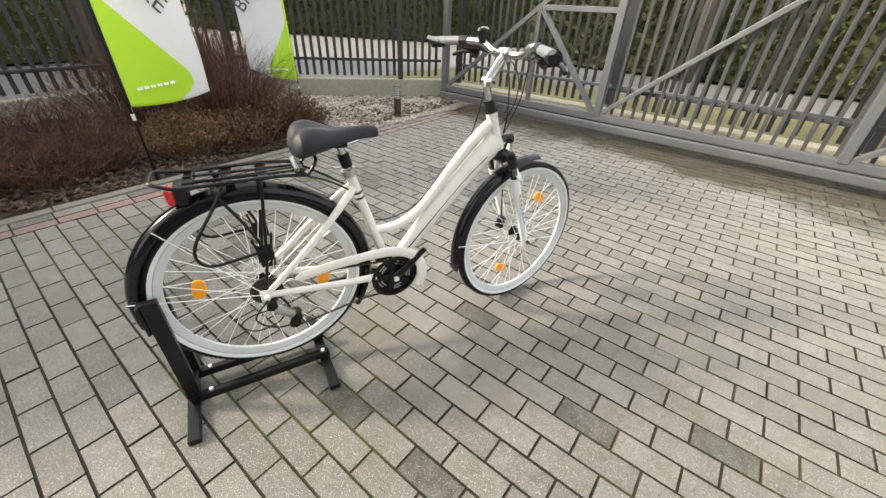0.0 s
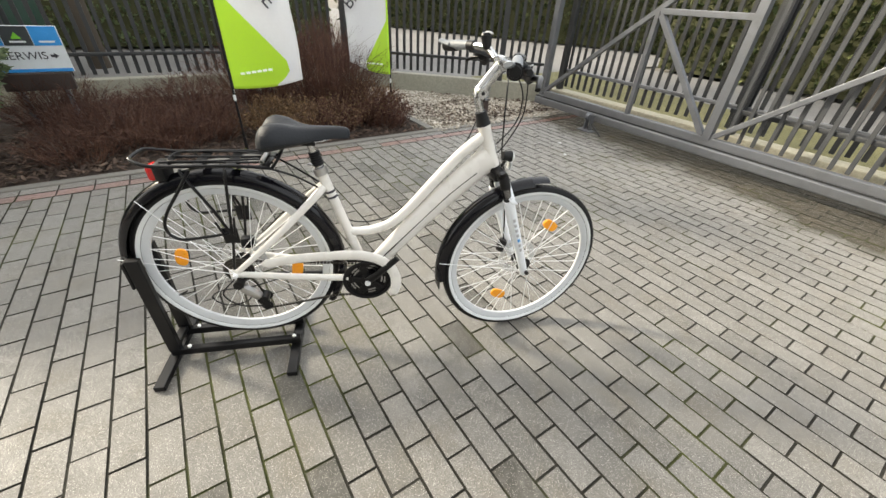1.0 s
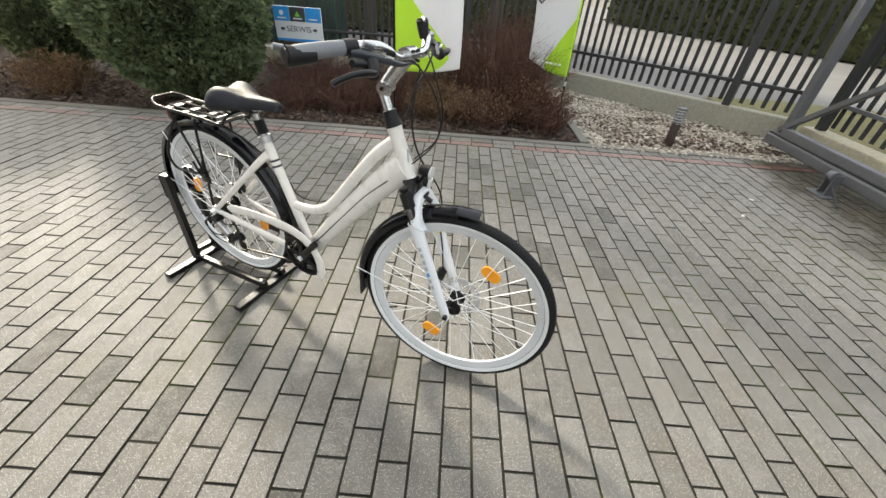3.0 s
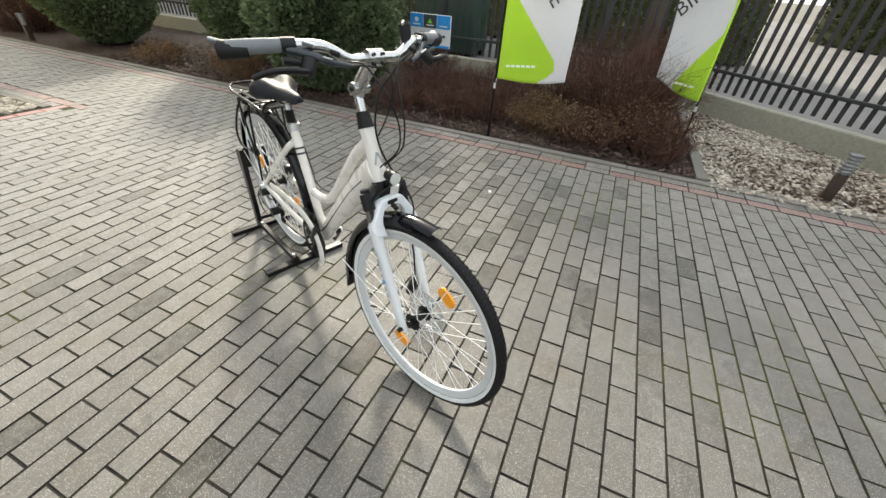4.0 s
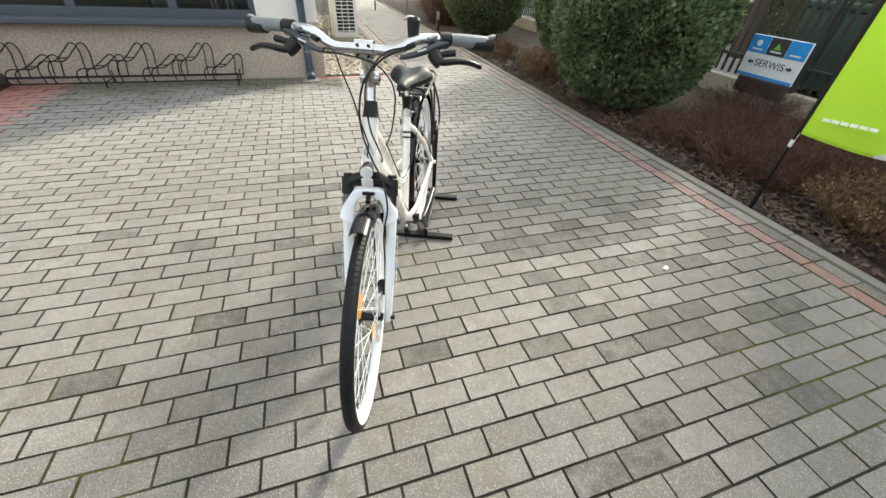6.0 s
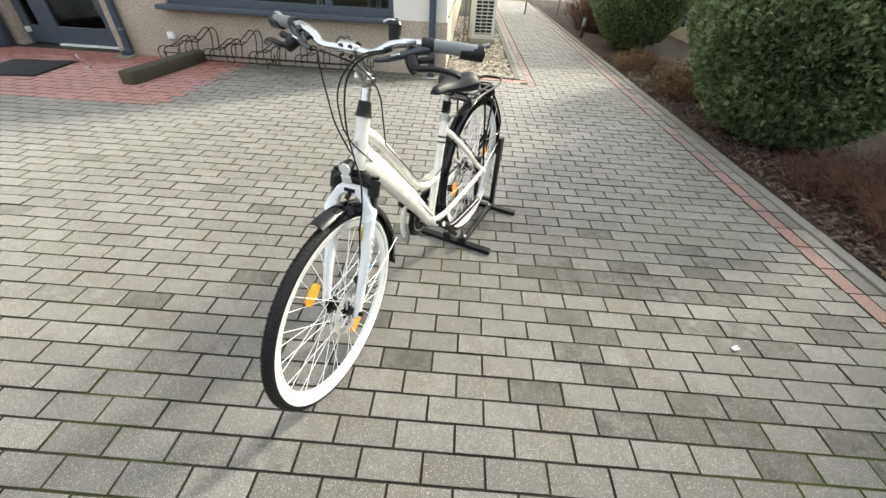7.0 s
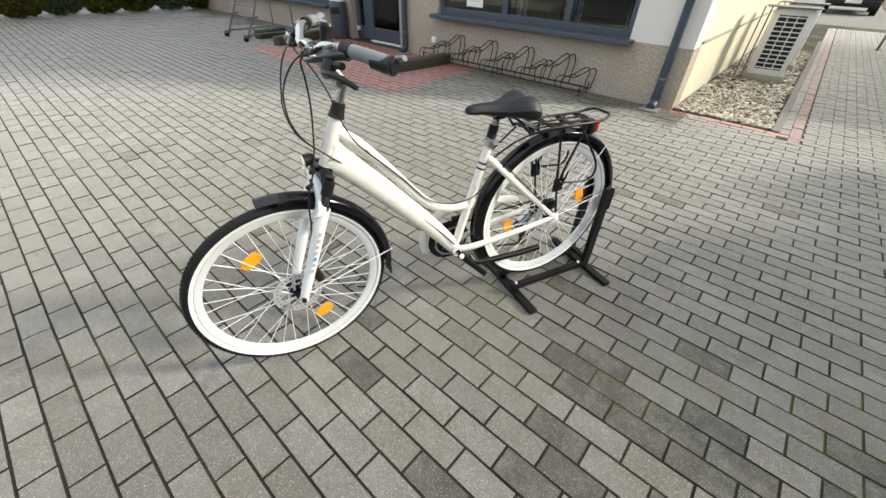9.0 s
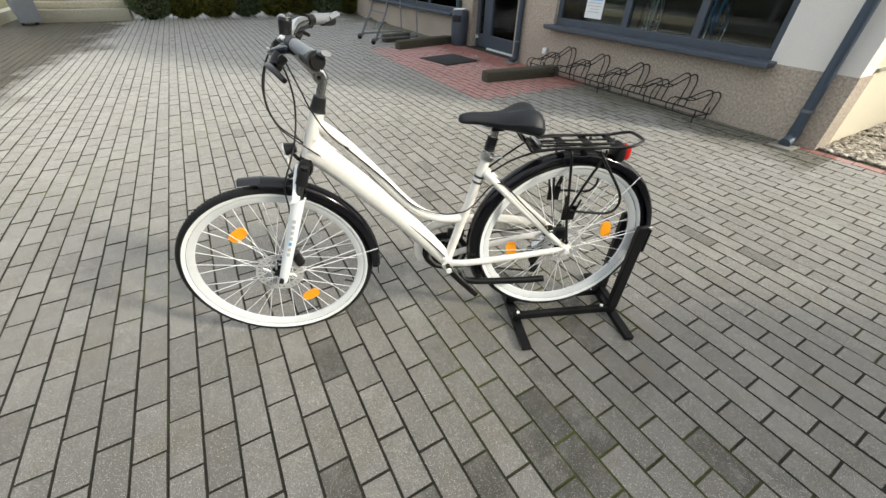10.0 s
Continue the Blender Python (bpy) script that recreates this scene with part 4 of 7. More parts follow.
part("bottom_bracket", turned([(0.001, -0.04), (0.024, -0.04), (0.024, 0.04), (0.001, 0.04)], 20, Matrix.Translation(BB) @ SPIN), W, frame_tube)
for s in (-1, 1):
    oval([(0.345, s * 0.012, 0.742), (0.31, s * 0.03, 0.71), (0.2, s * 0.055, 0.606), (0.075, s * 0.064, 0.492), (0.004, s * 0.066, 0.43)], [0.015, 0.013, 0.012, 0.011, 0.01], 0.8, "seat_stay", W, "", frame_tube)
    oval([(0.45, s * 0.03, 0.352), (0.38, s * 0.045, 0.362), (0.2, s * 0.058, 0.39), (0.06, s * 0.065, 0.415), (0.0, s * 0.066, 0.424)], [0.016, 0.015, 0.014, 0.013, 0.012], 0.75, "chain_stay", W, "", frame_tube)
    part("dropout", block((0.0, s * 0.067, 0.422), (0.04, 0.006, 0.05), 0.004), W, frame_tube)
    part("axle_nut", turned([(0.001, 0), (0.01, 0), (0.01, 0.02), (0.001, 0.02)], 6, Matrix.Translation((0, s * 0.07, 0.424)) @ pose(0, 0, 0, -90 * s)), M["steel"], bike, "", False)
# plain grey badge on the front of the head tube
for s in (-1, 1):
    part("badge", rod([HB + AXIS * 0.055 + Vector((0.0205, s * 0.014, 0.006)), HB + AXIS * 0.088 + Vector((0.0215, s * 0.001, 0.008))], 0.0034, 6, flat=0.6, side=(1, 0, 0)), M["grey_sticker"], frame_tube, "grey head tube badge")
# plain bars on the down tube, both sides
for s in (-1, 1):
    way = (Vector((0.80, 0, 0.726)) - Vector((0.60, 0, 0.51))).normalized()
    for k in range(6):
        u = -0.075 + 0.03 * k
        tall = 0.036 if k in (0, 5) else 0.028
        at_ = Vector((0.70, 0, 0.615)) + way * u
        letter = part("decal_bar", block((0, 0, 0), (0.021, 0.0016, tall), 0.0005), M["grey_sticker"], frame_tube, "silver grey lettering bar", False)
        letter.matrix_basis = Matrix.Translation((at_.x, s * (0.0202 + 0.012 * u), at_.z)) @ Matrix.Rotation(-math.atan2(way.z, way.x), 4, "Y")
        inlay = part("decal_inlay", block((0, 0, 0), (0.013, 0.0016, tall * 0.55), 0.0003), W, frame_tube, "", False)
        inlay.matrix_basis = Matrix.Translation((at_.x, s * (0.0207 + 0.012 * u), at_.z)) @ Matrix.Rotation(-math.atan2(way.z, way.x), 4, "Y")
    for k in range(2):
        part("band", turned([(0.0176, -0.004), (0.0182, -0.004), (0.0182, 0.004), (0.0176, 0.004)], 20,
                            Matrix.Translation((0.3675 - 0.006 * k, 0, 0.7 + 0.021 * k)) @ Euler((0, radians(-16.3), 0)).to_matrix().to_4x4()), M["ink"], frame_tube) if s > 0 else None

# seat post and saddle
part("seat_clamp", turned([(0.0176, -0.012), (0.024, -0.012), (0.024, 0.012), (0.0176, 0.012)], 20, Matrix.Translation((0.339, 0, 0.797)) @ Euler((0, radians(-16.3), 0)).to_matrix().to_4x4()), M["alu"], bike, "silver seat clamp")
part("clamp_lever", rod([(0.335, 0.024, 0.8), (0.32, 0.034, 0.802), (0.295, 0.036, 0.805)], 0.004, 8), M["chrome"], bike)
part("seat_post", rod([(0.342, 0, 0.785), (0.333, 0, 0.82), (0.316, 0, 0.9)], 0.0135, 16), M["chrome"], bike, "polished suspension seat post")
bel = []
for k in range(13):
    bel.append((0.0165 + (0.0035 if k % 2 else 0.0), 0.004 * k))
part("bellows", turned([(0.012, 0.0)] + bel + [(0.012, 0.048)], 20, Matrix.Translation((0.3355, 0, 0.817)) @ Euler((0, radians(-13), 0)).to_matrix().to_4x4()), M["rubber"], bike, "black rubber bellows", False)
saddle = bmesh.new()
stations = [(0.447, 0.013, 0.949, 0.018), (0.439, 0.0225, 0.9555, 0.031), (0.41, 0.026, 0.96, 0.036), (0.37, 0.029, 0.96, 0.039), (0.33, 0.038, 0.959, 0.046), (0.292, 0.058, 0.966, 0.06),
            (0.255, 0.083, 0.983, 0.08), (0.22, 0.097, 0.99, 0.095), (0.19, 0.095, 0.982, 0.093), (0.172, 0.076, 0.958, 0.066), (0.164, 0.046, 0.938, 0.034)]
rings = []
for x, w, z, h in stations:
    row = []
    for k in range(24):
        u = 2 * math.pi * k / 24
        c, q = math.cos(u), math.sin(u)
        y = w * math.copysign(abs(c) ** 0.75, c)
        up = math.copysign(abs(q) ** 0.7, q)
        zz = z - h / 2 + up * h / 2
        if up > 0:
            zz -= 0.026 * (1 - min(1, abs(y) / 0.045)) * max(0, min(1, (0.31 - x) / 0.07))
            zz -= 0.018 * (abs(y) / max(w, 0.01)) ** 3
        row.append(saddle.verts.new((x, y, zz - 0.013)))
    rings.append(row)
for a, b in zip(rings, rings[1:]):
    for k in range(24):
        saddle.faces.new((a[k], a[(k + 1) % 24], b[(k + 1) % 24], b[k]))
saddle.faces.new(rings[0])
saddle.faces.new(rings[-1][::-1])
bmesh.ops.recalc_face_normals(saddle, faces=saddle.faces)
sd = part("saddle", saddle, M["leather"], bike, "black padded comfort saddle")
bpy_mod = sd.modifiers.new("round", "SUBSURF")
bpy_mod.levels = bpy_mod.render_levels = 1
for s in (-1, 1):
    part("saddle_rail", rod(spline([(0.41, s * 0.012, 0.925), (0.36, s * 0.022, 0.905), (0.29, s * 0.022, 0.9), (0.24, s * 0.03, 0.912), (0.215, s * 0.034, 0.92)], 4), 0.0035, 8), M["chrome"], sd)
part("seat_cradle", block((0.316, 0, 0.9), (0.045, 0.055, 0.022), 0.006), M["black_metal"], bike)

# cranks, chain rings, chain and guard
CR = Matrix.Translation(BB) @ SPIN
for k, (r, y) in enumerate(((0.09, 0.052), (0.076, 0.045), (0.06, 0.039))):
    bm = bmesh.new()
    n = 44 - 6 * k
    for i in range(n):
        u, v = 360 * i / n, 360 * (i + 1) / n
        mid = (u + v) / 2
        quad = [ring_point(r * 0.84, u, 0), ring_point(r * 0.98, u, 0), ring_point(r * 1.02, mid, 0), ring_point(r * 0.98, v, 0), ring_point(r * 0.84, v, 0)]
        lo, hi = [bm.verts.new(p + Vector((0, -0.0012, 0))) for p in quad], [bm.verts.new(p + Vector((0, 0.0012, 0))) for p in quad]
        bm.faces.new(lo)
        bm.faces.new(hi[::-1])
        for q in range(5):
            bm.faces.new((lo[q], hi[q], hi[(q + 1) % 5], lo[(q + 1) % 5]))
    bmesh.ops.remove_doubles(bm, verts=bm.verts, dist=1e-5)
    for i in range(5):
        tube(bm, [ring_point(0.015, 72 * i + 20, 0), ring_point(r * 0.86, 72 * i + 20, 0)], 0.006, 6, flat=0.4, side=(0, 1, 0))
    bmesh.ops.recalc_face_normals(bm, faces=bm.faces)
    c = part("chain_ring", bm, M["alu"] if k == 1 else M["black_metal"], bike, "toothed chain ring", False)
    c.location = BB + Vector((0, -y, 0))
part("ring_guard", turned([(0.084, 0.0565), (0.094, 0.0565), (0.097, 0.0585), (0.094, 0.0605), (0.084, 0.0605)], 60, CR), M["black_plastic"], bike, "black chain ring guard", False)
part("ring_plate", turned([(0.02, 0.0462), (0.078, 0.0462), (0.078, 0.0478), (0.02, 0.0478)], 48, CR), M["black_metal"], bike, "black backing plate", False)
for r_, n_, span in ((0.056, 5, 34), (0.068, 5, 26)):
    for k in range(n_):
        part("ring_slot", turned([(r_ - 0.003, 0.0478), (r_ + 0.003, 0.0478), (r_ + 0.003, 0.0492), (r_ - 0.003, 0.0492)], 8, CR, True, (72 * k + 52, 72 * k + 52 + span)), M["alu"], bike, "bright toothed edge", False)
part("spider", turned([(0.01, 0.05), (0.032, 0.05), (0.032, 0.054), (0.026, 0.058), (0.01, 0.06)], 30, CR), M["black_metal"], bike, "black crank spider", False)
for k in range(5):
    m = CR @ Matrix.Rotation(radians(72 * k + 30), 4, "Z")
    part("spider_arm", block((0, 0, 0), (0.05, 0.024, 0.006), 0.002), M["black_metal"], bike).matrix_basis = m @ Matrix.Translation((0.05, 0, 0.0535))
    part("ring_bolt", turned([(0.001, 0.054), (0.005, 0.054), (0.005, 0.0585), (0.001, 0.0585)], 8, m @ Matrix.Translation((0.064, 0, 0))), M["black_metal"], bike, "", False)
CRANK = 47
for s, a in ((-1, CRANK), (1, CRANK + 180)):
    y = s * 0.078
    arm = part("crank_arm", rod([BB + Vector((0, s * 0.062, 0)), BB + ring_point(0.06, a, y), BB + ring_point(0.172, a, s * 0.09)], [0.018, 0.014, 0.013], 12, flat=0.62, side=(0, 1, 0)), M["black_metal"], bike, "black crank arm")
    part("crank_bolt", turned([(0.001, -0.004), (0.011, -0.004), (0.011, 0.004), (0.001, 0.004)], 16, Matrix.Translation(BB + Vector((0, s * 0.076, 0))) @ SPIN), M["steel"], arm)
part("axle", rod([BB + Vector((0, -0.075, 0)), BB + Vector((0, 0.075, 0))], 0.01, 12), M["black_metal"], bike)
# chain: links along a closed line round ring, cassette and jockey wheels
run = [ring_point(0.078, a) + Vector((BB.x, -0.046, BB.z)) for a in (100, 60, 20, -20, -60, -95)]
run += [Vector((0.34, -0.045, 0.272)), Vector((0.12, -0.043, 0.234))]
run += [Vector((0.072, -0.042, 0.226)), Vector((0.052, -0.042, 0.238)), Vector((0.058, -0.042, 0.262)), Vector((0.068, -0.042, 0.3)), Vector((0.055, -0.042, 0.352)), Vector((0.038, -0.042, 0.385))]
run += [ring_point(0.044, a) + Vector((0, -0.042, 0.424)) for a in (-20, 180, 140, 100)][1:]
run += [Vector((0.2, -0.044, 0.452))]
line = [Vector(p) for p in run] + [Vector(run[0])]
verts, faces, carry = [], [], 0.0
for a, b in zip(line, line[1:]):
    d = b - a
    while carry < d.length:
        p, m = a + d.normalized() * carry, d.to_track_quat("X", "Z").to_matrix()
        bk_ = block((0, 0, 0), (0.0105, 0.0065, 0.0075))
        n = len(verts)
        verts += [p + m @ v.co for v in bk_.verts]
        faces += [[n + v.index for v in f.verts] for f in bk_.faces]
        bk_.free()
        carry += 0.0127
    carry -= d.length
tagged(pieces("chain", verts, faces, M["chain"], bike), "oily dark steel chain")
guard_line = spline([(0.1, -0.075, 0.468), (0.22, -0.078, 0.488), (0.36, -0.08, 0.495), (0.46, -0.08, 0.488), (0.535, -0.08, 0.455), (0.575, -0.08, 0.395), (0.58, -0.08, 0.33), (0.565, -0.08, 0.285)], 6)
part("chain_guard", rod(guard_line, [0.008] + [0.019] * 12 + [0.021] * (len(guard_line) - 19) + [0.019] * 5 + [0.006], 14, flat=0.34, side=(0, 1, 0)), W, bike, "white chain guard")
# rear derailleur and shifting cable
part("derailleur", rod(spline([(0.005, -0.075, 0.395), (0.03, -0.085, 0.36), (0.06, -0.08, 0.335), (0.078, -0.07, 0.305)], 5), [0.012, 0.013, 0.015, 0.012], 12, flat=0.8), M["chrome"], bike, "silver rear derailleur")
for p, r in (((0.077, 0, 0.296), 0.022), ((0.068, 0, 0.242), 0.022)):
    part("jockey_wheel", turned([(0.004, -0.048), (r, -0.046), (r, -0.04), (0.004, -0.038)], 12, Matrix.Translation(p) @ SPIN @ Matrix.Scale(-1, 4, (0, 0, 1))), M["black_plastic"], bike, "", False)
part("derailleur_cage", rod([(0.08, -0.052, 0.308), (0.068, -0.052, 0.236)], 0.011, 10, flat=0.2, side=(0, 1, 0)), M["black_metal"], bike)
part("gear_cable", rod(spline([(0.16, -0.062, 0.395), (0.05, -0.075, 0.37), (-0.06, -0.078, 0.36), (-0.1, -0.08, 0.33), (-0.06, -0.08, 0.29), (0.01, -0.08, 0.3), (0.04, -0.08, 0.33)], 6), 0.0025, 6), M["black_plastic"], bike)
body = part("derailleur_body", block((0, 0, 0), (0.078, 0.03, 0.03), 0.009), M["alu"], bike, "silver derailleur body")
body.matrix_basis = pose(0.042, -0.086, 0.352, 0, 42, 0)
part("derailleur_knuckle", turned([(0.002, -0.018), (0.018, -0.018), (0.018, 0.018), (0.002, 0.018)], 18, pose(0.008, -0.08, 0.392, 90)), M["black_metal"], bike)
part("derailleur_knuckle", turned([(0.002, -0.02), (0.02, -0.02), (0.02, 0.02), (0.002, 0.02)], 18, pose(0.076, -0.075, 0.312, 90)), M["black_metal"], bike)
part("derailleur_guard", rod(spline([(0.0, -0.09, 0.42), (-0.05, -0.1, 0.36), (0.0, -0.11, 0.31), (0.08, -0.11, 0.3)], 5), 0.003, 6), M["black_metal"], bike)
part("front_derailleur", block((0.43, -0.045, 0.455), (0.07, 0.018, 0.035), 0.006), M["black_metal"], bike)
# rear brake
cal = part("rear_caliper", block((0.03, 0.048, 0.49), (0.05, 0.035, 0.045), 0.008), M["black_metal"], bike, "black brake caliper")
# side stand, folded up
part("kickstand", rod(spline([(0.42, 0.05, 0.32), (0.385, 0.075, 0.292), (0.2, 0.085, 0.288), (0.075, 0.088, 0.292)], 5), [0.014, 0.012, 0.011, 0.014], 10), M["black_metal"], bike, "black kickstand, folded up")

# fenders and their stays
TIP = [(0.004, -0.028), (0.012, -0.022), (0.018, -0.01), (0.019, 0.0), (0.018, 0.01), (0.012, 0.022), (0.004, 0.028), (0.003, 0.026), (0.011, 0.02), (0.016, 0.009), (0.017, 0.0), (0.016, -0.009), (0.011, -0.02), (0.003, -0.026)]
SEC = [(-0.014, -0.031), (0.004, -0.029), (0.012, -0.022), (0.018, -0.01), (0.019, 0.0), (0.018, 0.01), (0.012, 0.022), (0.004, 0.029), (-0.014, 0.031), (-0.014, 0.029), (0.003, 0.027), (0.011, 0.02), (0.016, 0.009), (0.017, 0.0), (0.016, -0.009), (0.011, -0.02), (0.003, -0.027), (-0.014, -0.029)]
f = part("rear_fender", arc_strip(RAD + 0.011, -32, 187, SEC, 60), M["gloss_black"], bike, "gloss black rear fender")
f.location = REAR
for s in (-1, 1):
    part("fender_stay", rod([(0.0, s * 0.072, 0.43), (-0.24, s * 0.034, 0.715)], 0.0016, 6), M["steel"], bike)
    part("fender_stay", rod([(0.0, s * 0.072, 0.43), (-0.375, s * 0.034, 0.49)], 0.0016, 6), M["steel"], bike)

# carrier
K = M["black_metal"]
RZ = 0.842
carrier = part("carrier", rod(spline([(0.2, 0.058, RZ - 0.012), (0.1, 0.064, RZ), (-0.1, 0.064, RZ), (-0.15, 0.064, RZ + 0.004), (-0.182, 0.053, RZ + 0.012), (-0.199, 0.034, RZ + 0.016), (-0.199, -0.034, RZ + 0.016), (-0.182, -0.053, RZ + 0.012), (-0.15, -0.064, RZ + 0.004), (-0.1, -0.064, RZ),
                               (0.1, -0.064, RZ), (0.2, -0.058, RZ - 0.012)], 6), 0.0055, 10), K, bike, "black tubular rear carrier")
part("front_hoop", rod(spline([(0.2, 0.058, RZ - 0.012), (0.225, 0.054, RZ + 0.02), (0.232, 0.03, RZ + 0.032), (0.232, -0.03, RZ + 0.032), (0.225, -0.054, RZ + 0.02), (0.2, -0.058, RZ - 0.012)], 5), 0.005, 8), K, carrier)
for x in (0.18, 0.075, -0.02, -0.115):
    part("cross_bar", block((x, 0, RZ - 0.006), (0.03, 0.126, 0.005), 0.002), K, carrier)
for s in (-1, 1):
    part("inner_rail", rod([(0.2, s * 0.024, RZ - 0.006), (-0.13, s * 0.024, RZ - 0.002)], 0.004, 8), K, carrier)
    part("strut", rod(spline([(0.065, s * 0.064, RZ - 0.01), (0.06, s * 0.072, RZ - 0.05), (0.03, s * 0.076, 0.58), (0.005, s * 0.076, 0.455)], 5), 0.005, 8), K, carrier)
    part("strut", rod(spline([(-0.06, s * 0.064, RZ - 0.008), (-0.055, s * 0.07, RZ - 0.03), (0.0, s * 0.078, 0.7), (0.035, s * 0.08, 0.6)], 5), 0.005, 8), K, carrier)
    part("bag_hoop", rod(spline([(-0.035, s * 0.066, RZ - 0.01), (-0.07, s * 0.08, 0.78), (-0.135, s * 0.088, 0.69), (-0.15, s * 0.09, 0.635), (-0.12, s * 0.09, 0.6), (-0.04, s * 0.088, 0.604), (0.03, s * 0.083, 0.612)], 6), 0.005, 8), K, carrier)
    part("strut_plate", block((0.03, s * 0.079, 0.6), (0.05, 0.008, 0.06), 0.003), K, carrier)
    part("pump_peg", rod([(0.015, s * 0.086, 0.6), (0.0, s * 0.09, 0.66)], 0.004, 8), K, carrier)
    part("pump_peg", rod([(0.045, s * 0.086, 0.6), (0.06, s * 0.09, 0.675)], 0.004, 8), K, carrier)
    part("stay", rod(spline([(0.19, s * 0.05, RZ - 0.015), (0.26, s * 0.03, 0.79), (0.325, s * 0.022, 0.745)], 4), 0.0035, 8), K, carrier)
# spring clamp on the carrier
for s in (-1, 1):
    part("spring_clamp", rod(spline([(0.17, s * 0.02, RZ + 0.004), (0.12, s * 0.03, RZ + 0.007), (0.02, s * 0.042, RZ + 0.008), (-0.08, s * 0.042, RZ + 0.008), (-0.1, s * 0.03, RZ + 0.008), (-0.103, 0, RZ + 0.008)], 5), 0.003, 8), K, carrier, "black steel spring clamp")
part("spring", turned([(0.004, -0.05), (0.007, -0.05), (0.007, 0.05), (0.004, 0.05)], 14, pose(0.172, 0, RZ + 0.006, 90)), M["alu"], carrier)
tl = part("tail_light", block((-0.168, 0, 0.802), (0.026, 0.054, 0.052), 0.012), M["red"], bike, "red tail light")
part("housing", block((-0.14, 0, 0.806), (0.034, 0.07, 0.058), 0.01), M["black_plastic"], tl)

# ---------- steering assembly ----------
steer = part("fork", block((0, 0, 0), (0.042, 0.085, 0.044), 0.014), M["black_metal"], bike, "black fork crown with white lowers")
tilt = Matrix.Rotation(math.atan2(-AXIS.x, -AXIS.z) + math.pi, 4, "Y")
steer.matrix_basis = Matrix.Translation(HB - AXIS * 0.03) @ tilt @ Matrix.Rotation(radians(STEER), 4, "Z")
INV = (Matrix.Translation(HB - AXIS * 0.03) @ tilt).inverted()


def s_(p):
    """A point of the unsteered bicycle, in the steering assembly's own axes."""
    p = Vector(p)
    w = max(0.0, min(1.0, (p.z - 1.06) / 0.06))
    q = Matrix.Rotation(radians(-1.9 * w), 3, "Z") @ (p - Vector((0.86, 0, 0))) + Vector((0.86, 0.002 * w, 0.006 * w))
    return INV @ q


STEERED = steer.matrix_basis.copy()
OF_FORK = ("crown_arm", "stanchion", "boot", "knob", "wiper", "fork_leg", "fork_arch", "arch_slot", "fork_mark", "sticker")


def sp(name, points, r, material, label="", parent=None, steps=5, n=12, **more):
    """A round bar of the steered front; fork pieces hang on the fork, the rest on the bicycle or the part named."""
    pts = [s_(p) for p in points]
    home = parent or (steer if name in OF_FORK else bike)
    ob = part(name, rod(spline(pts, steps) if len(pts) > 2 else pts, r, n, **more), material, home, label)
    if home == bike:
        ob.matrix_basis = STEERED
    return ob


fw = wheel("front_wheel", Vector((0, 0, 0)), ((56, 0.2), (244, 0.19)), 0.086, None, 1)
fw.parent = bike
fw.matrix_basis = STEERED @ INV @ Matrix.Translation(FRONT)
for s in (-1, 1):
    sp("crown_arm", [(0.95, s * 0.0, 0.79), (0.958, s * 0.03, 0.79), (0.964, s * 0.056, 0.78), (0.966, s * 0.066, 0.768)], [0.021, 0.019, 0.019, 0.018], M["black_metal"])
    sp("boot", [(0.9575, s * 0.068, 0.7905), (0.96, s * 0.068, 0.785), (0.972, s * 0.068, 0.752), (0.9745, s * 0.068, 0.745)], [0.018, 0.0215, 0.0215, 0.019], M["black_plastic"], "black fork crown socket", n=20)
    sp("knob", [(0.956, s * 0.068, 0.794), (0.953, s * 0.068, 0.803)], 0.013, M["black_metal"], n=16)
    sp("stanchion", [(0.96, s * 0.068, 0.785), (0.996, s * 0.068, 0.685)], 0.0148, M["stanchion"], "dark polished stanchion", n=18)
    sp("wiper", [(0.9885, s * 0.068, 0.706), (0.9925, s * 0.068, 0.695)], 0.0175, M["black_plastic"], "black wiper seal", n=18)
    sp("fork_leg", [(0.992, s * 0.068, 0.696), (0.9945, s * 0.068, 0.689), (1.01, s * 0.068, 0.646), (1.047, s * 0.068, 0.543), (1.08, s * 0.067, 0.452), (1.106, s * 0.065, 0.38), (1.117, s * 0.064, 0.35), (1.121, s * 0.064, 0.335)],
       [0.0235, 0.0258, 0.0262, 0.0252, 0.0235, 0.021, 0.0185, 0.015], M["fork_white"], "white lower fork leg", n=20, flat=0.8, side=(0, 1, 0))
    sp("axle_nut", [(1.122, s * 0.074, 0.352), (1.122, s * 0.088, 0.352)], 0.009, M["black_metal"], n=6)
    for k in range(7):
        sp("fork_mark", [(1.019 + 0.0083 * k, s * 0.0885, 0.622 - 0.023 * k), (1.019 + 0.0083 * k + 0.0045, s * 0.0884, 0.6095 - 0.023 * k)], 0.006, M["blue_sticker"] if k == 4 else M["grey_sticker"], n=6, flat=0.24, side=(0, 1, 0))
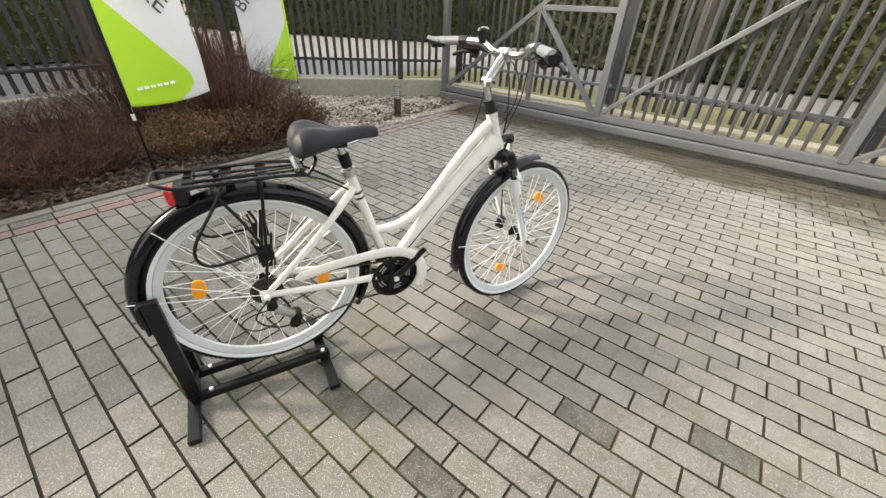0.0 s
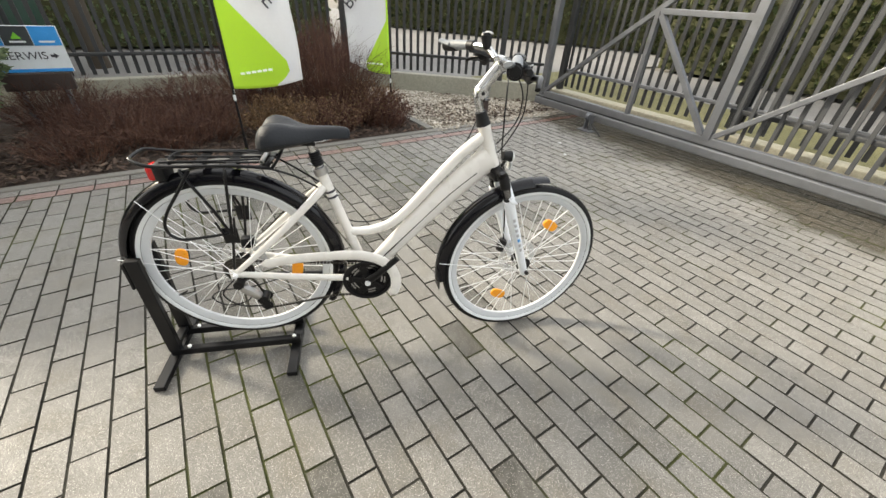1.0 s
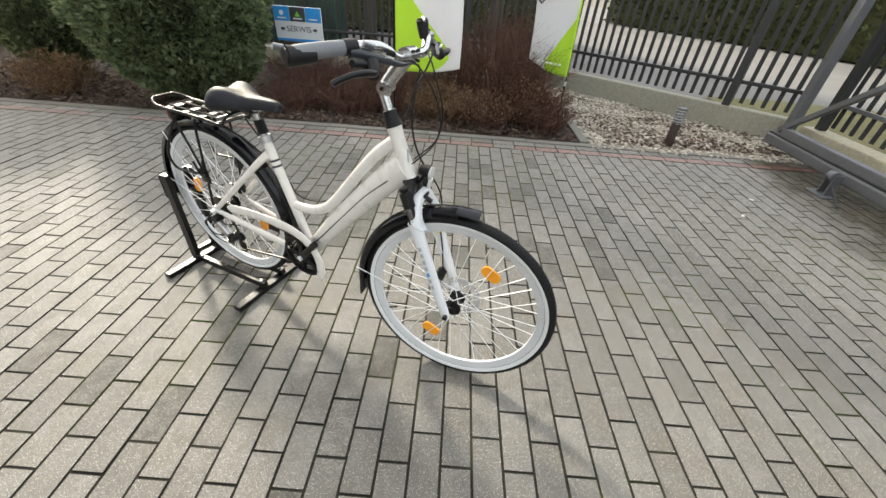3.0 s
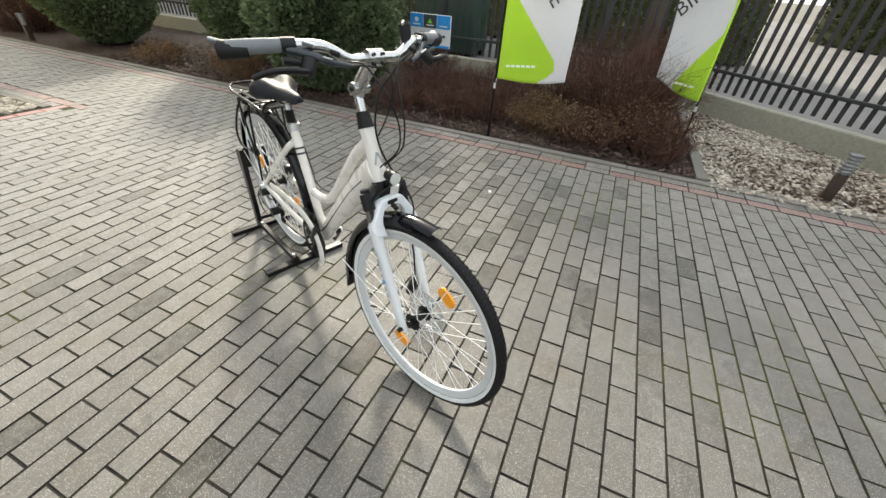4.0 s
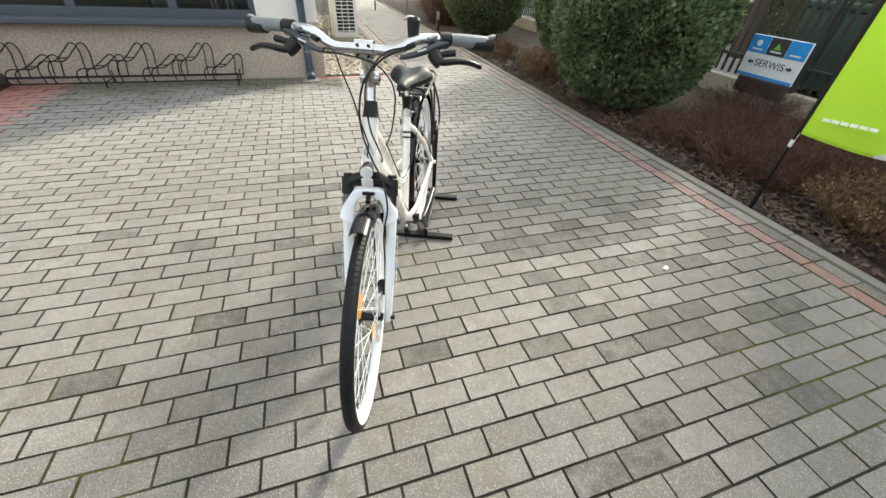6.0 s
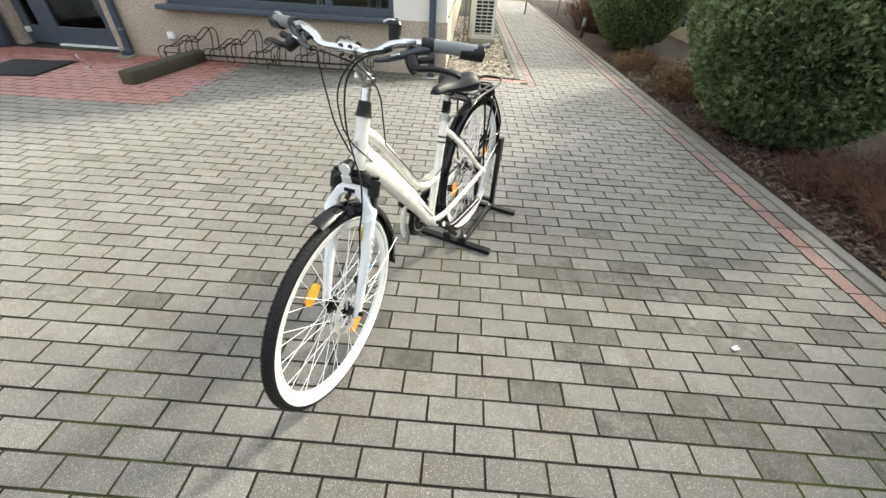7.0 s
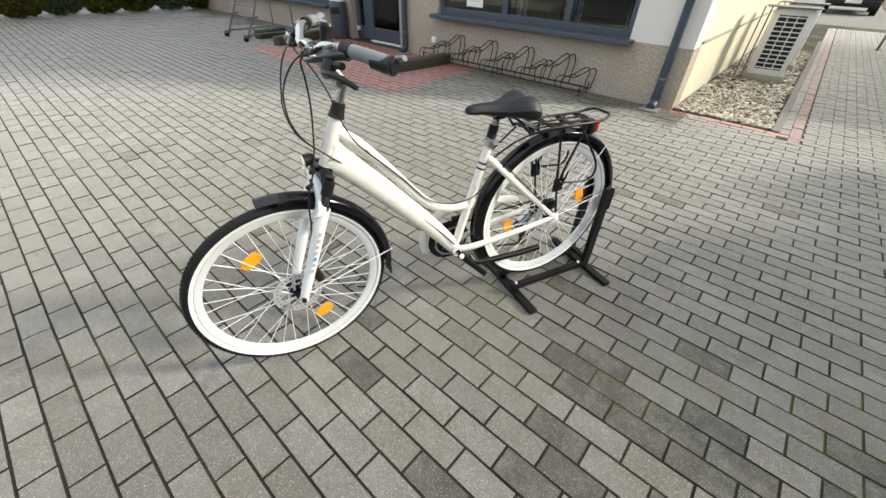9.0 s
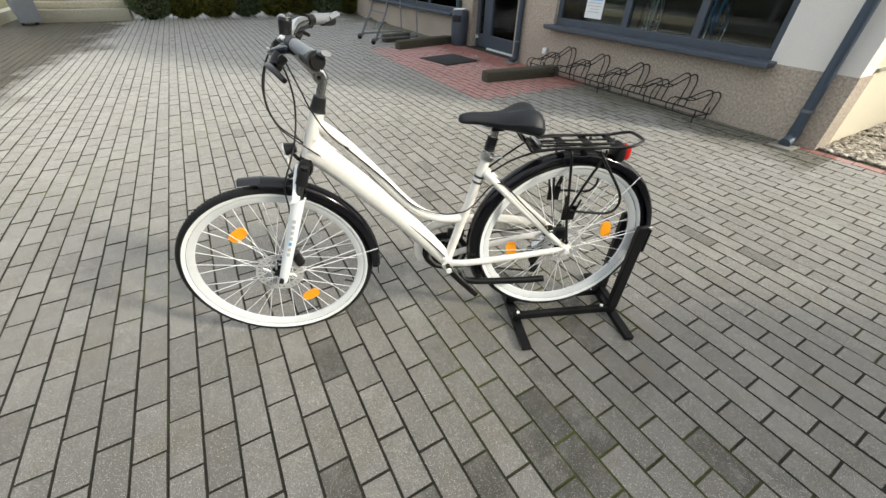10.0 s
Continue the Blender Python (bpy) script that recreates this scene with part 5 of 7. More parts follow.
# the arch: a flat bowed plate that joins the leg tops in front of the tyre
half = [(0.089, 0.684), (0.088, 0.701), (0.079, 0.716), (0.06, 0.745), (0.047, 0.763), (0.03, 0.7725)]
inner = [(0.044, 0.664), (0.0455, 0.7), (0.042, 0.722), (0.033, 0.738), (0.018, 0.7465)]
line = half + [(-y, z) for y, z in half[::-1]] + [(-y, z) for y, z in inner] + inner[::-1]
bm = bmesh.new()
rows_ = [[bm.verts.new((1.0 - 0.018 * (z - 0.69) / 0.08 + d + (0.012 if z < 0.69 else 0.0), y, z)) for y, z in line] for d in (-0.012, 0.0145)]
n = len(line)
for k in range(5):
    for q, flip in ((rows_[0], False), (rows_[1], True)):
        for quad in ((q[k], q[k + 1], q[n - 2 - k], q[n - 1 - k]) if k < 4 else (q[4], q[5], q[n - 5]), (q[11 - k], q[10 - k], q[13 + k], q[12 + k]) if k < 4 else (q[7], q[6], q[16])):
            bm.faces.new(quad[::-1] if flip else quad)
for q, flip in ((rows_[0], False), (rows_[1], True)):
    quad = (q[5], q[6], q[16], q[17])
    bm.faces.new(quad[::-1] if flip else quad)
for k in range(n):
    bm.faces.new((rows_[0][k], rows_[1][k], rows_[1][(k + 1) % n], rows_[0][(k + 1) % n]))
bmesh.ops.recalc_face_normals(bm, faces=bm.faces)
bmesh.ops.bevel(bm, geom=[e for e in bm.edges if len(e.link_faces) == 2 and e.calc_face_angle(0) > 0.9], offset=0.0045, segments=3, affect="EDGES", profile=0.5)
bm.transform(INV)
part("fork_arch", bm, M["fork_white"], steer, "white fork arch")
bm = block((0.9975, 0, 0.7605), (0.012, 0.038, 0.011), 0.003)
bm.transform(INV)
part("arch_slot", bm, M["black_plastic"], steer, "dark slot in the arch")
sp("sticker", [(1.022, 0.0465, 0.64), (1.034, 0.0468, 0.605)], 0.008, M["yellow"], n=6, flat=0.3, side=(0, 1, 0))
f = part("front_fender", arc_strip(RAD + 0.012, 92, 186, SEC, 40), M["gloss_black"], bike, "gloss black front fender")
f.matrix_basis = STEERED @ INV @ Matrix.Translation(FRONT)
f = part("fender_tip", arc_strip(0.7, 85.6, 91.5, TIP, 14), M["fender_grey"], bike, "dark grey fender tip")
f.matrix_basis = STEERED @ INV @ Matrix.Translation(FRONT + Vector((-0.003, 0, RAD + 0.0125 - 0.7)))
f = part("mud_flap", block((0, 0, 0), (0.004, 0.056, 0.05), 0.001), M["black_plastic"], bike)
f.matrix_basis = STEERED @ INV @ Matrix.Translation(FRONT + ring_point(RAD + 0.022, 188))
for s in (-1, 1):
    sp("fender_stay", [(1.118, s * 0.07, 0.36), (0.75, s * 0.034, 0.42)], 0.0016, M["steel"], n=6)
sp("fender_bridge", [(0.975, 0, 0.76), (1.02, 0, 0.742)], 0.008, M["black_metal"])
# front caliper, hose
cal = sp("front_caliper", [(1.06, 0.045, 0.45), (1.045, 0.045, 0.4)], 0.022, M["black_metal"], "black brake caliper", flat=0.8)
sp("brake_hose", [(1.06, 0.05, 0.45), (1.05, 0.05, 0.55), (1.036, 0.048, 0.643), (1.03, 0.06, 0.734), (0.999, 0.042, 0.808), (0.977, 0.012, 0.861), (0.962, -0.013, 0.925), (0.955, -0.02, 0.994), (0.96, -0.004, 1.066), (0.972, 0.036, 1.112), (0.968, 0.075, 1.138), (0.95, 0.12, 1.15)], 0.0028, M["black_plastic"], n=8, steps=7)
# headlamp
lamp = sp("headlamp", [(0.978, 0, 0.842), (0.994, 0, 0.84), (1.01, 0, 0.838)], [0.015, 0.02, 0.021], M["black_plastic"], "small black headlamp")
sp("lens", [(1.009, 0, 0.838), (1.016, 0, 0.8375)], 0.0185, M["lens"], "clear lamp lens", lamp, n=20)
sp("lamp_bracket", [(0.955, 0, 0.8), (0.975, 0, 0.8), (0.99, 0, 0.822)], 0.006, M["black_metal"])
sp("lamp_reflector", [(1.012, 0, 0.816), (1.008, 0, 0.792)], 0.017, M["lens"], "clear front reflector", lamp, n=12, flat=0.35, side=(1, 0, 0))
# stem
sp("headset", [HB + AXIS * -0.008, HB + AXIS * 0.004], 0.027, M["black_metal"], n=20)
sp("spacer", [HT, HT + AXIS * 0.012, HT + AXIS * 0.045], [0.026, 0.023, 0.019], M["black_plastic"], "black headset cap", n=20)
sp("quill", [HT + AXIS * 0.04, HT + AXIS * 0.105], 0.0135, M["chrome"], "polished adjustable stem", n=16)
sp("stem_arm", [(0.862, 0, 1.04), (0.868, 0, 1.062), (0.898, 0, 1.098), (0.928, 0, 1.13)], [0.02, 0.023, 0.019, 0.02], M["chrome"], "polished stem arm", flat=0.85, side=(0, 1, 0))
sp("stem_pivot", [(0.868, -0.026, 1.058), (0.868, 0.026, 1.058)], 0.017, M["chrome"], n=16)
sp("pivot_bolt", [(0.868, -0.029, 1.058), (0.868, 0.029, 1.058)], 0.006, M["black_metal"], n=6)
face = sp("bar_clamp", [(0.934, -0.024, 1.137), (0.934, 0.024, 1.137)], 0.021, M["chrome"], "polished bar clamp", n=18)
for y in (-0.014, 0.014):
    for z in (-0.012, 0.012):
        sp("clamp_bolt", [(0.95, y, 1.137 + z), (0.958, y, 1.137 + z)], 0.004, M["black_metal"], n=6, parent=face)
# handlebar, grips, levers, shifters
sp("handlebar", [(0.834, -0.325, 1.158), (0.87, -0.25, 1.166), (0.9, -0.185, 1.168), (0.925, -0.13, 1.165), (0.941, -0.08, 1.14), (0.936, -0.04, 1.137), (0.934, 0, 1.137), (0.936, 0.04, 1.137), (0.941, 0.08, 1.14), (0.925, 0.13, 1.165),
                 (0.9, 0.185, 1.168), (0.87, 0.25, 1.166), (0.834, 0.325, 1.158)], 0.0125, M["chrome"], "polished swept handlebar", n=16)
for s in (-1, 1):
    g = sp("grip", [(0.892, s * 0.203, 1.168), (0.87, s * 0.25, 1.165), (0.85, s * 0.292, 1.161), (0.836, s * 0.322, 1.157)], [0.0148, 0.0158, 0.015, 0.0175], M["grip"], "grey rubber grip with black inlays", n=16)
    sp("grip_pad", [(0.899, s * 0.187, 1.168), (0.886, s * 0.215, 1.167)], 0.0168, M["black_plastic"], "black rubber collar", g, n=14)
    sp("grip_cap", [(0.836, s * 0.322, 1.156), (0.8315, s * 0.331, 1.155)], [0.018, 0.014], M["black_plastic"], "", g, n=16)
    sp("grip_wing", [(0.84, s * 0.292, 1.164), (0.826, s * 0.314, 1.167), (0.81, s * 0.334, 1.172)], [0.014, 0.025, 0.012], M["grip"], "", g, n=14, flat=0.5)
    sp("grip_end", [(0.86, s * 0.276, 1.157), (0.846, s * 0.302, 1.156), (0.833, s * 0.327, 1.156)], [0.0155, 0.0185, 0.0205], M["black_plastic"], "black grip end", g, n=16)
    sp("grip_inlay", [(0.878, s * 0.233, 1.163), (0.864, s * 0.262, 1.161), (0.852, s * 0.286, 1.159)], [0.008, 0.0162, 0.008], M["black_plastic"], "black oval inlay", g, n=14)
    lv = sp("shifter", [(0.893, s * 0.204, 1.158), (0.906, s * 0.19, 1.156), (0.928, s * 0.168, 1.15), (0.948, s * 0.145, 1.142), (0.964, s * 0.115, 1.134), (0.97, s * 0.095, 1.131)], [0.016, 0.0245, 0.025, 0.019, 0.0095, 0.006], M["shifter_shell"], "dark blue grey brake and shift lever unit", n=16, flat=0.85)
    sp("window", [(0.912, s * 0.178, 1.174), (0.925, s * 0.16, 1.168)], 0.011, M["grey_plastic"], "grey gear window", lv, flat=0.5)
    sp("tag", [(0.9585, s * 0.158, 1.152), (0.963, s * 0.138, 1.146)], 0.0042, M["rim"], "pale lettering bar", lv, n=6, flat=0.5)
    sp("pivot", [(0.93, s * 0.176, 1.138), (0.94, s * 0.186, 1.126), (0.944, s * 0.196, 1.118)], [0.018, 0.0225, 0.015], M["black_plastic"], "", lv)
    sp("brake_lever", [(0.938, s * 0.18, 1.123), (0.952, s * 0.205, 1.124), (0.95, s * 0.232, 1.128), (0.936, s * 0.262, 1.126), (0.92, s * 0.288, 1.118), (0.912, s * 0.3, 1.112)], [0.011, 0.01, 0.0085, 0.0075, 0.007, 0.0075], M["black_metal"], "black brake lever", lv, flat=0.8)
    sp("shift_lever", [(0.926, s * 0.196, 1.137), (0.922, s * 0.214, 1.14), (0.918, s * 0.232, 1.142)], [0.008, 0.0095, 0.0085], M["black_plastic"], "", lv)
    sp("cable_stop", [(0.944, s * 0.128, 1.158), (0.952, s * 0.112, 1.152)], 0.0065, M["black_plastic"], "", lv, n=10)
bell = sp("bell", [(0.921, 0.122, 1.166), (0.918, 0.122, 1.18), (0.913, 0.122, 1.206)], [0.0125, 0.0155, 0.0165], M["black_plastic"], "small black bell", n=18)
sp("bell_top", [(0.913, 0.122, 1.2065), (0.912, 0.122, 1.213)], [0.0172, 0.0135], M["black_metal"], "", bell, n=18)
sp("striker", [(0.912, 0.122, 1.213), (0.922, 0.109, 1.214), (0.93, 0.1, 1.209)], 0.0035, M["alu"], "", bell, n=8)
# cables from the levers to the frame
for k, pts in enumerate((
        [(0.95, -0.12, 1.132), (0.977, -0.07, 1.136), (1.006, -0.046, 1.1), (1.026, -0.02, 1.045), (1.033, -0.002, 0.985), (1.012, 0.01, 0.92), (0.96, -0.004, 0.862), (0.908, 0.012, 0.82), (0.866, 0.028, 0.786)],
        [(0.95, 0.11, 1.152), (0.961, 0.062, 1.14), (0.987, 0.034, 1.117), (1.01, 0.015, 1.084), (1.026, 0.01, 1.048), (1.031, 0.015, 1.011), (1.027, 0.021, 0.965), (1.006, 0.032, 0.919), (0.969, 0.035, 0.88), (0.925, 0.034, 0.84), (0.882, 0.026, 0.802)],
        [(0.955, -0.1, 1.126), (0.966, -0.04, 1.126), (0.952, 0.03, 1.108), (0.932, 0.064, 1.07), (0.917, 0.074, 1.03), (0.903, 0.071, 0.984), (0.875, 0.06, 0.92), (0.84, 0.044, 0.868), (0.81, 0.032, 0.84)])):
    sp("cable", pts, 0.0023, M["black_plastic"], n=6, steps=8)
for k, pts in enumerate((
        [(0.89, 0.024, 0.8), (0.8, 0.022, 0.72), (0.66, 0.02, 0.58), (0.54, 0.02, 0.45), (0.48, 0.024, 0.38)],
        [(0.82, 0.024, 0.848), (0.7, 0.018, 0.728), (0.6, 0.018, 0.62), (0.5, 0.018, 0.58), (0.42, 0.02, 0.585), (0.38, 0.03, 0.62), (0.3, 0.04, 0.71), (0.2, 0.065, 0.63), (0.08, 0.075, 0.51)],
        [(0.88, -0.026, 0.79), (0.78, -0.024, 0.7), (0.64, -0.022, 0.55), (0.52, -0.022, 0.42), (0.45, -0.03, 0.36)])):
    part("frame_cable", rod(spline(pts, 8), 0.0025, 6), M["black_plastic"], bike)

# ---------- floor stand ----------
stand = thing("bicycle_stand", "black steel floor stand holding the rear wheel", "bicycle stand",
              pose(-1.138, 0.430, 0, 0, 0, 65.1) @ pose(-0.086, 0.004, 0, 0, 0, 2.6))
for x in (-0.238, 0.238):
    part("foot", block((x, 0.002, 0.014), (0.04, 0.44, 0.024), 0.003), K, stand, "flat black steel foot", False)
for s in (-1, 1):
    part("rail", block((0.01, s * 0.058, 0.048), (0.5, 0.026, 0.032), 0.003), K, stand, "", False)
    part("upright", block((-0.222, s * 0.058, 0.28), (0.045, 0.024, 0.45), 0.003), K, stand, "", False)
    for x in (0.235, -0.17):
        part("bolt", turned([(0.001, 0), (0.0075, 0), (0.0075, 0.007), (0.001, 0.007)], 6, pose(x, s * 0.058, 0.064)), M["steel"], stand, "", False)
part("back_plate", block((-0.252, 0, 0.44), (0.01, 0.14, 0.11), 0.002), K, stand, "", False)
part("cross_bar", block((-0.222, 0, 0.075), (0.03, 0.1, 0.02), 0.002), K, stand, "", False)

# ---------- plants ----------
def spray(verts, faces, at, way, long, wide, r):
    """One small flat spray of scale leaves: three kite-shaped fingers."""
    way = way.normalized()
    side = way.cross(Vector((r.uniform(-1, 1), r.uniform(-1, 1), r.uniform(-1, 1)))).normalized()
    lift = way.cross(side)
    for k in (-1, 0, 1):
        d = (way + side * 0.55 * k + lift * r.uniform(-0.25, 0.25)).normalized()
        e = d.cross(lift).normalized() * wide
        n, l = len(verts), long * (1.0 if k == 0 else 0.75)
        verts += [at, at + d * l * 0.55 + e, at + d * l, at + d * l * 0.55 - e]
        faces.append((n, n + 1, n + 2, n + 3))


def core_mesh(m, rx, ry, h, base, seed):
    bm = bmesh.new()
    bmesh.ops.create_icosphere(bm, subdivisions=3, radius=1)
    for v in bm.verts:
        v.co *= 1 + 0.18 * noise.noise(v.co * 2.3 + Vector((seed, 0, 0)))
        v.co = Vector((v.co.x * rx, v.co.y * ry, base + (v.co.z * 0.5 + 0.5) * h))
    return bm


def conifer(x, y, rx, ry, h, count, label, seed, material="thuja", box_like=0.0, size=0.06, core=True):
    """A dense evergreen: stem, core coloured as inner shade and thousands of small sprays."""
    r = random.Random(seed)
    top = thing("conifer", label, "conifer", pose(x, y, 0))
    part("trunk", rod([(0, 0, -0.05), (0.01, 0.0, h * 0.4), (0, 0.01, h * 0.8)], [0.05, 0.035, 0.012], 8), M["bark"], top)
    if core:
        part("shaded_core", core_mesh(None, rx * 0.84, ry * 0.84, h * 0.92, 0.03, seed), M["thuja_shade"] if material == "thuja" else M["hedge_shade"], top)
    verts, faces = [], []
    for k in range(count):
        u, w = r.uniform(0, 2 * math.pi), r.uniform(-0.97, 1)
        q = math.sqrt(max(0.0, 1 - w * w)) ** (1 - 0.5 * box_like)
        d = Vector((q * math.cos(u), q * math.sin(u), w))
        swell = 1 + 0.18 * noise.noise(d * 2.3 + Vector((seed, 0, 0))) + 0.09 * noise.noise(d * 7 + Vector((0, seed, 0)))
        p = Vector((d.x * rx, d.y * ry, 0.03 + (d.z * 0.5 + 0.5) * h)) * 1.0
        p.x *= swell * r.uniform(0.84, 1.0)
        p.y *= swell * r.uniform(0.84, 1.0)
        spray(verts, faces, p, Vector((d.x, d.y, d.z * 0.5 + 0.35)) + Vector((r.gauss(0, 0.35), r.gauss(0, 0.35), r.gauss(0, 0.35))), size * r.uniform(0.6, 1.3), size * 0.2, r)
    pieces("crown", verts, faces, M[material], top)
    return top


def stem(verts, faces, line, r0, r1):
    """A thin three-sided twig along the line."""
    n0 = len(verts)
    for i, p in enumerate(line):
        rad = r0 + (r1 - r0) * i / (len(line) - 1)
        way = (line[min(i + 1, len(line) - 1)] - line[max(0, i - 1)]).normalized()
        a = way.cross(Vector((0.3, 0.9, 0.1))).normalized()
        b = way.cross(a)
        verts += [p + (a * math.cos(t) + b * math.sin(t)) * rad for t in (0, 2.094, 4.189)]
    for i in range(len(line) - 1):
        for k in range(3):
            a, b = n0 + 3 * i + k, n0 + 3 * i + (k + 1) % 3
            faces.append((a, b, b + 3, a + 3))


def twig_shrub(x, y, rx, ry, h, stems, label, seed, material="twig_red", arch=0.6, leaves=0, thick=0.0032):
    """A bare deciduous shrub: many arching stems that fork into fine twigs."""
    r = random.Random(seed)
    top = thing("shrub", label, "shrub", pose(x, y, 0))
    verts, faces, lv, lf, tw, tf = [], [], [], [], [], []
    for k in range(stems):
        u, d = r.uniform(0, 2 * math.pi), math.sqrt(r.random())
        foot = Vector((math.cos(u) * d * rx * 0.55, math.sin(u) * d * ry * 0.55, 0.0))
        tip = Vector((math.cos(u) * d * rx, math.sin(u) * d * ry, h * (1 - 0.45 * d * d) * r.uniform(0.7, 1.12)))
        bend = Vector((r.gauss(0, 0.06), r.gauss(0, 0.06), h * 0.12 * arch))
        line = [foot.lerp(tip, t) + bend * math.sin(t * math.pi) + Vector((r.gauss(0, 0.01), r.gauss(0, 0.01), 0)) for t in (0, 0.3, 0.6, 0.85, 1)]
        stem(verts, faces, line, thick, thick * 0.35)
        for j in range(r.randint(4, 7)):
            t = r.uniform(0.25, 0.97)
            i = min(3, int(t * 4))
            a = line[i].lerp(line[i + 1], t * 4 - i)
            w = ((line[i + 1] - line[i]).normalized() + Vector((r.gauss(0, 0.7), r.gauss(0, 0.7), r.gauss(0.1, 0.45)))).normalized()
            l = h * r.uniform(0.12, 0.34)
            end = a + w * l
            stem(tw, tf, [a, a + w * l * 0.5 + Vector((0, 0, 0.01)), end], thick * 0.5, thick * 0.2)
            for q in range(leaves):
                spray(lv, lf, a.lerp(end, r.uniform(0.3, 1)), w + Vector((r.gauss(0, 0.5), r.gauss(0, 0.5), r.gauss(0, 0.5))), 0.022 * r.uniform(0.6, 1.3), 0.005, r)
    tagged(pieces("branchwork", verts, faces, M[material], top), kind="stuff")
    tagged(pieces("twig_growth", tw, tf, M[material], top), kind="stuff")
    if lv:
        pieces("dry_foliage", lv, lf, M["twig_tan"], top)
    return top


# dark greens stand in for the shade deep inside the foliage
M["thuja_shade"] = surface("evergreen inside, shade in colour", (0.045, 0.062, 0.032), 0.9, 0.0, 0.4, 6, 0.6)
M["hedge_shade"] = surface("hedge inside, shade in colour", (0.05, 0.052, 0.018), 0.9, 0.0, 0.4, 6, 0.6)
conifer(-4.18, -1.6, 0.87, 0.92, 1.75, 38000, "large dark green rounded conifer in the mulch bed", 3)
conifer(-4.85, -3.75, 0.66, 0.66, 1.9, 16000, "tall dark green conifer beside the fence", 5)
conifer(-4.38, -6.5, 0.88, 0.9, 1.8, 18000, "large dark green conifer farther along the path", 8)
conifer(-5.3, -10.2, 1.0, 1.2, 1.8, 2500, "dark green conifer at the end of the bed", 9)
twig_shrub(-3.88, -2.95, 0.34, 0.34, 0.4, 130, "low red brown shrub with dry leaves", 21, "twig_tan", 0.6, 3)
twig_shrub(-3.85, -4.45, 0.34, 0.3, 0.3, 110, "low yellow brown shrub beside the path", 22, "twig_tan", 0.6, 3)
twig_shrub(-4.25, -8.7, 0.75, 0.85, 0.8, 320, "dense red brown clipped shrub beside the path", 23, "twig_red", 0.3, 2, 0.006)
# brown bed between the sign and the gravel
for k, (x, y, rx, ry, h, n, mat_, lv) in enumerate((
        (-4.7, 2.0, 0.8, 0.75, 0.98, 420, "twig_red", 0), (-5.5, 1.3, 0.6, 0.7, 0.75, 260, "twig_red", 0), (-4.05, 1.25, 0.36, 0.4, 0.36, 190, "twig_tan", 2),
        (-4.15, 2.2, 0.5, 0.55, 0.46, 260, "twig_red", 1), (-4.9, 0.5, 0.7, 0.6, 0.46, 330, "twig_red", 0), (-4.35, -0.1, 0.6, 0.55, 0.4, 290, "twig_red", 0),
        (-5.2, -0.6, 0.65, 0.6, 0.42, 300, "twig_red", 0), (-4.2, 0.55, 0.5, 0.45, 0.36, 230, "twig_red", 0), (-5.7, 2.3, 0.5, 0.5, 0.9, 220, "twig_red", 0),
        (-3.95, -0.4, 0.36, 0.42, 0.3, 170, "twig_red", 0), (-3.98, 0.28, 0.36, 0.4, 0.32, 180, "twig_red", 0), (-3.9, 1.72, 0.34, 0.36, 0.34, 180, "twig_red", 1), (-3.86, 2.4, 0.3, 0.32, 0.34, 170, "twig_red", 0))):
    twig_shrub(x, y, rx, ry, h, n, "tan brown shrub with dry leaves" if mat_ == "twig_tan" else ("tall bare red brown shrub with arching twigs" if h > 0.6 else "low bare red brown shrub in the mulch"), 40 + k, mat_, 0.8, lv)


def hedge_row(name, a, b, deep, h, count, material, label, seed, size=0.09):
    r = random.Random(seed)
    a, b = Vector((*a, 0)), Vector((*b, 0))
    way = (b - a).normalized()
    out = Vector((-way.y, way.x, 0))
    top = thing(name, label, "hedge")
    # solid core, its dark colour painted as shade behind the sprays
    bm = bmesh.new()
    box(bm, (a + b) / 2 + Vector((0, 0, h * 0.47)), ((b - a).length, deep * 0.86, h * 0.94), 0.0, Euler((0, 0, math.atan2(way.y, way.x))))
    part("shaded_core", bm, M["hedge_shade"], top, "", False)
    verts, faces = [], []
    long = (b - a).length
    for k in range(count):
        t, f = r.uniform(0, long), r.random()
        if f < 0.2:
            p, d = a + way * t + out * r.uniform(-deep / 2, deep / 2) + Vector((0, 0, h)), Vector((0, 0, 1))
        else:
            s = 1 if f < 0.6 else -1
            p, d = a + way * t + out * s * deep / 2 + Vector((0, 0, r.uniform(0, h))), out * s
        bulge = 0.11 * noise.noise(p * 1.7) + 0.06 * noise.noise(p * 5)
        spray(verts, faces, p + d * (bulge - 0.02), d + Vector((r.gauss(0, 0.4), r.gauss(0, 0.4), 0.5 + r.gauss(0, 0.3))), size * r.uniform(0.6, 1.3), size * 0.18, r)
    pieces("foliage", verts, faces, M[material], top)
    return top


for k in range(8):
    yellow = k % 3 != 0
    conifer(12.15 + 0.1 * (k % 2), 2.3 - 0.78 * k, 0.56, 0.58, 1.45 - 0.1 * (k % 3), 5200, "yellow green thuja bush in the hedge row" if yellow else "dark green thuja bush in the hedge row", 110 + k, "hedge" if yellow else "thuja", 0.3, 0.07)
hedge_row("hedge", (-6, 12.2), (16, 12.2), 1.2, 2.4, 16000, "ivy", "leafy green hedge beyond the road behind the gate", 62, 0.16)
hedge_row("hedge", (-12.2, -26), (-12.2, 4.5), 1.2, 2.4, 16000, "thuja", "dark evergreen hedge beyond the road", 63, 0.16)
hedge_row("hedge", (-22, 9), (-7, 17), 1.4, 2.6, 9000, "ivy", "leafy green hedge far beyond the pale road", 65, 0.2)
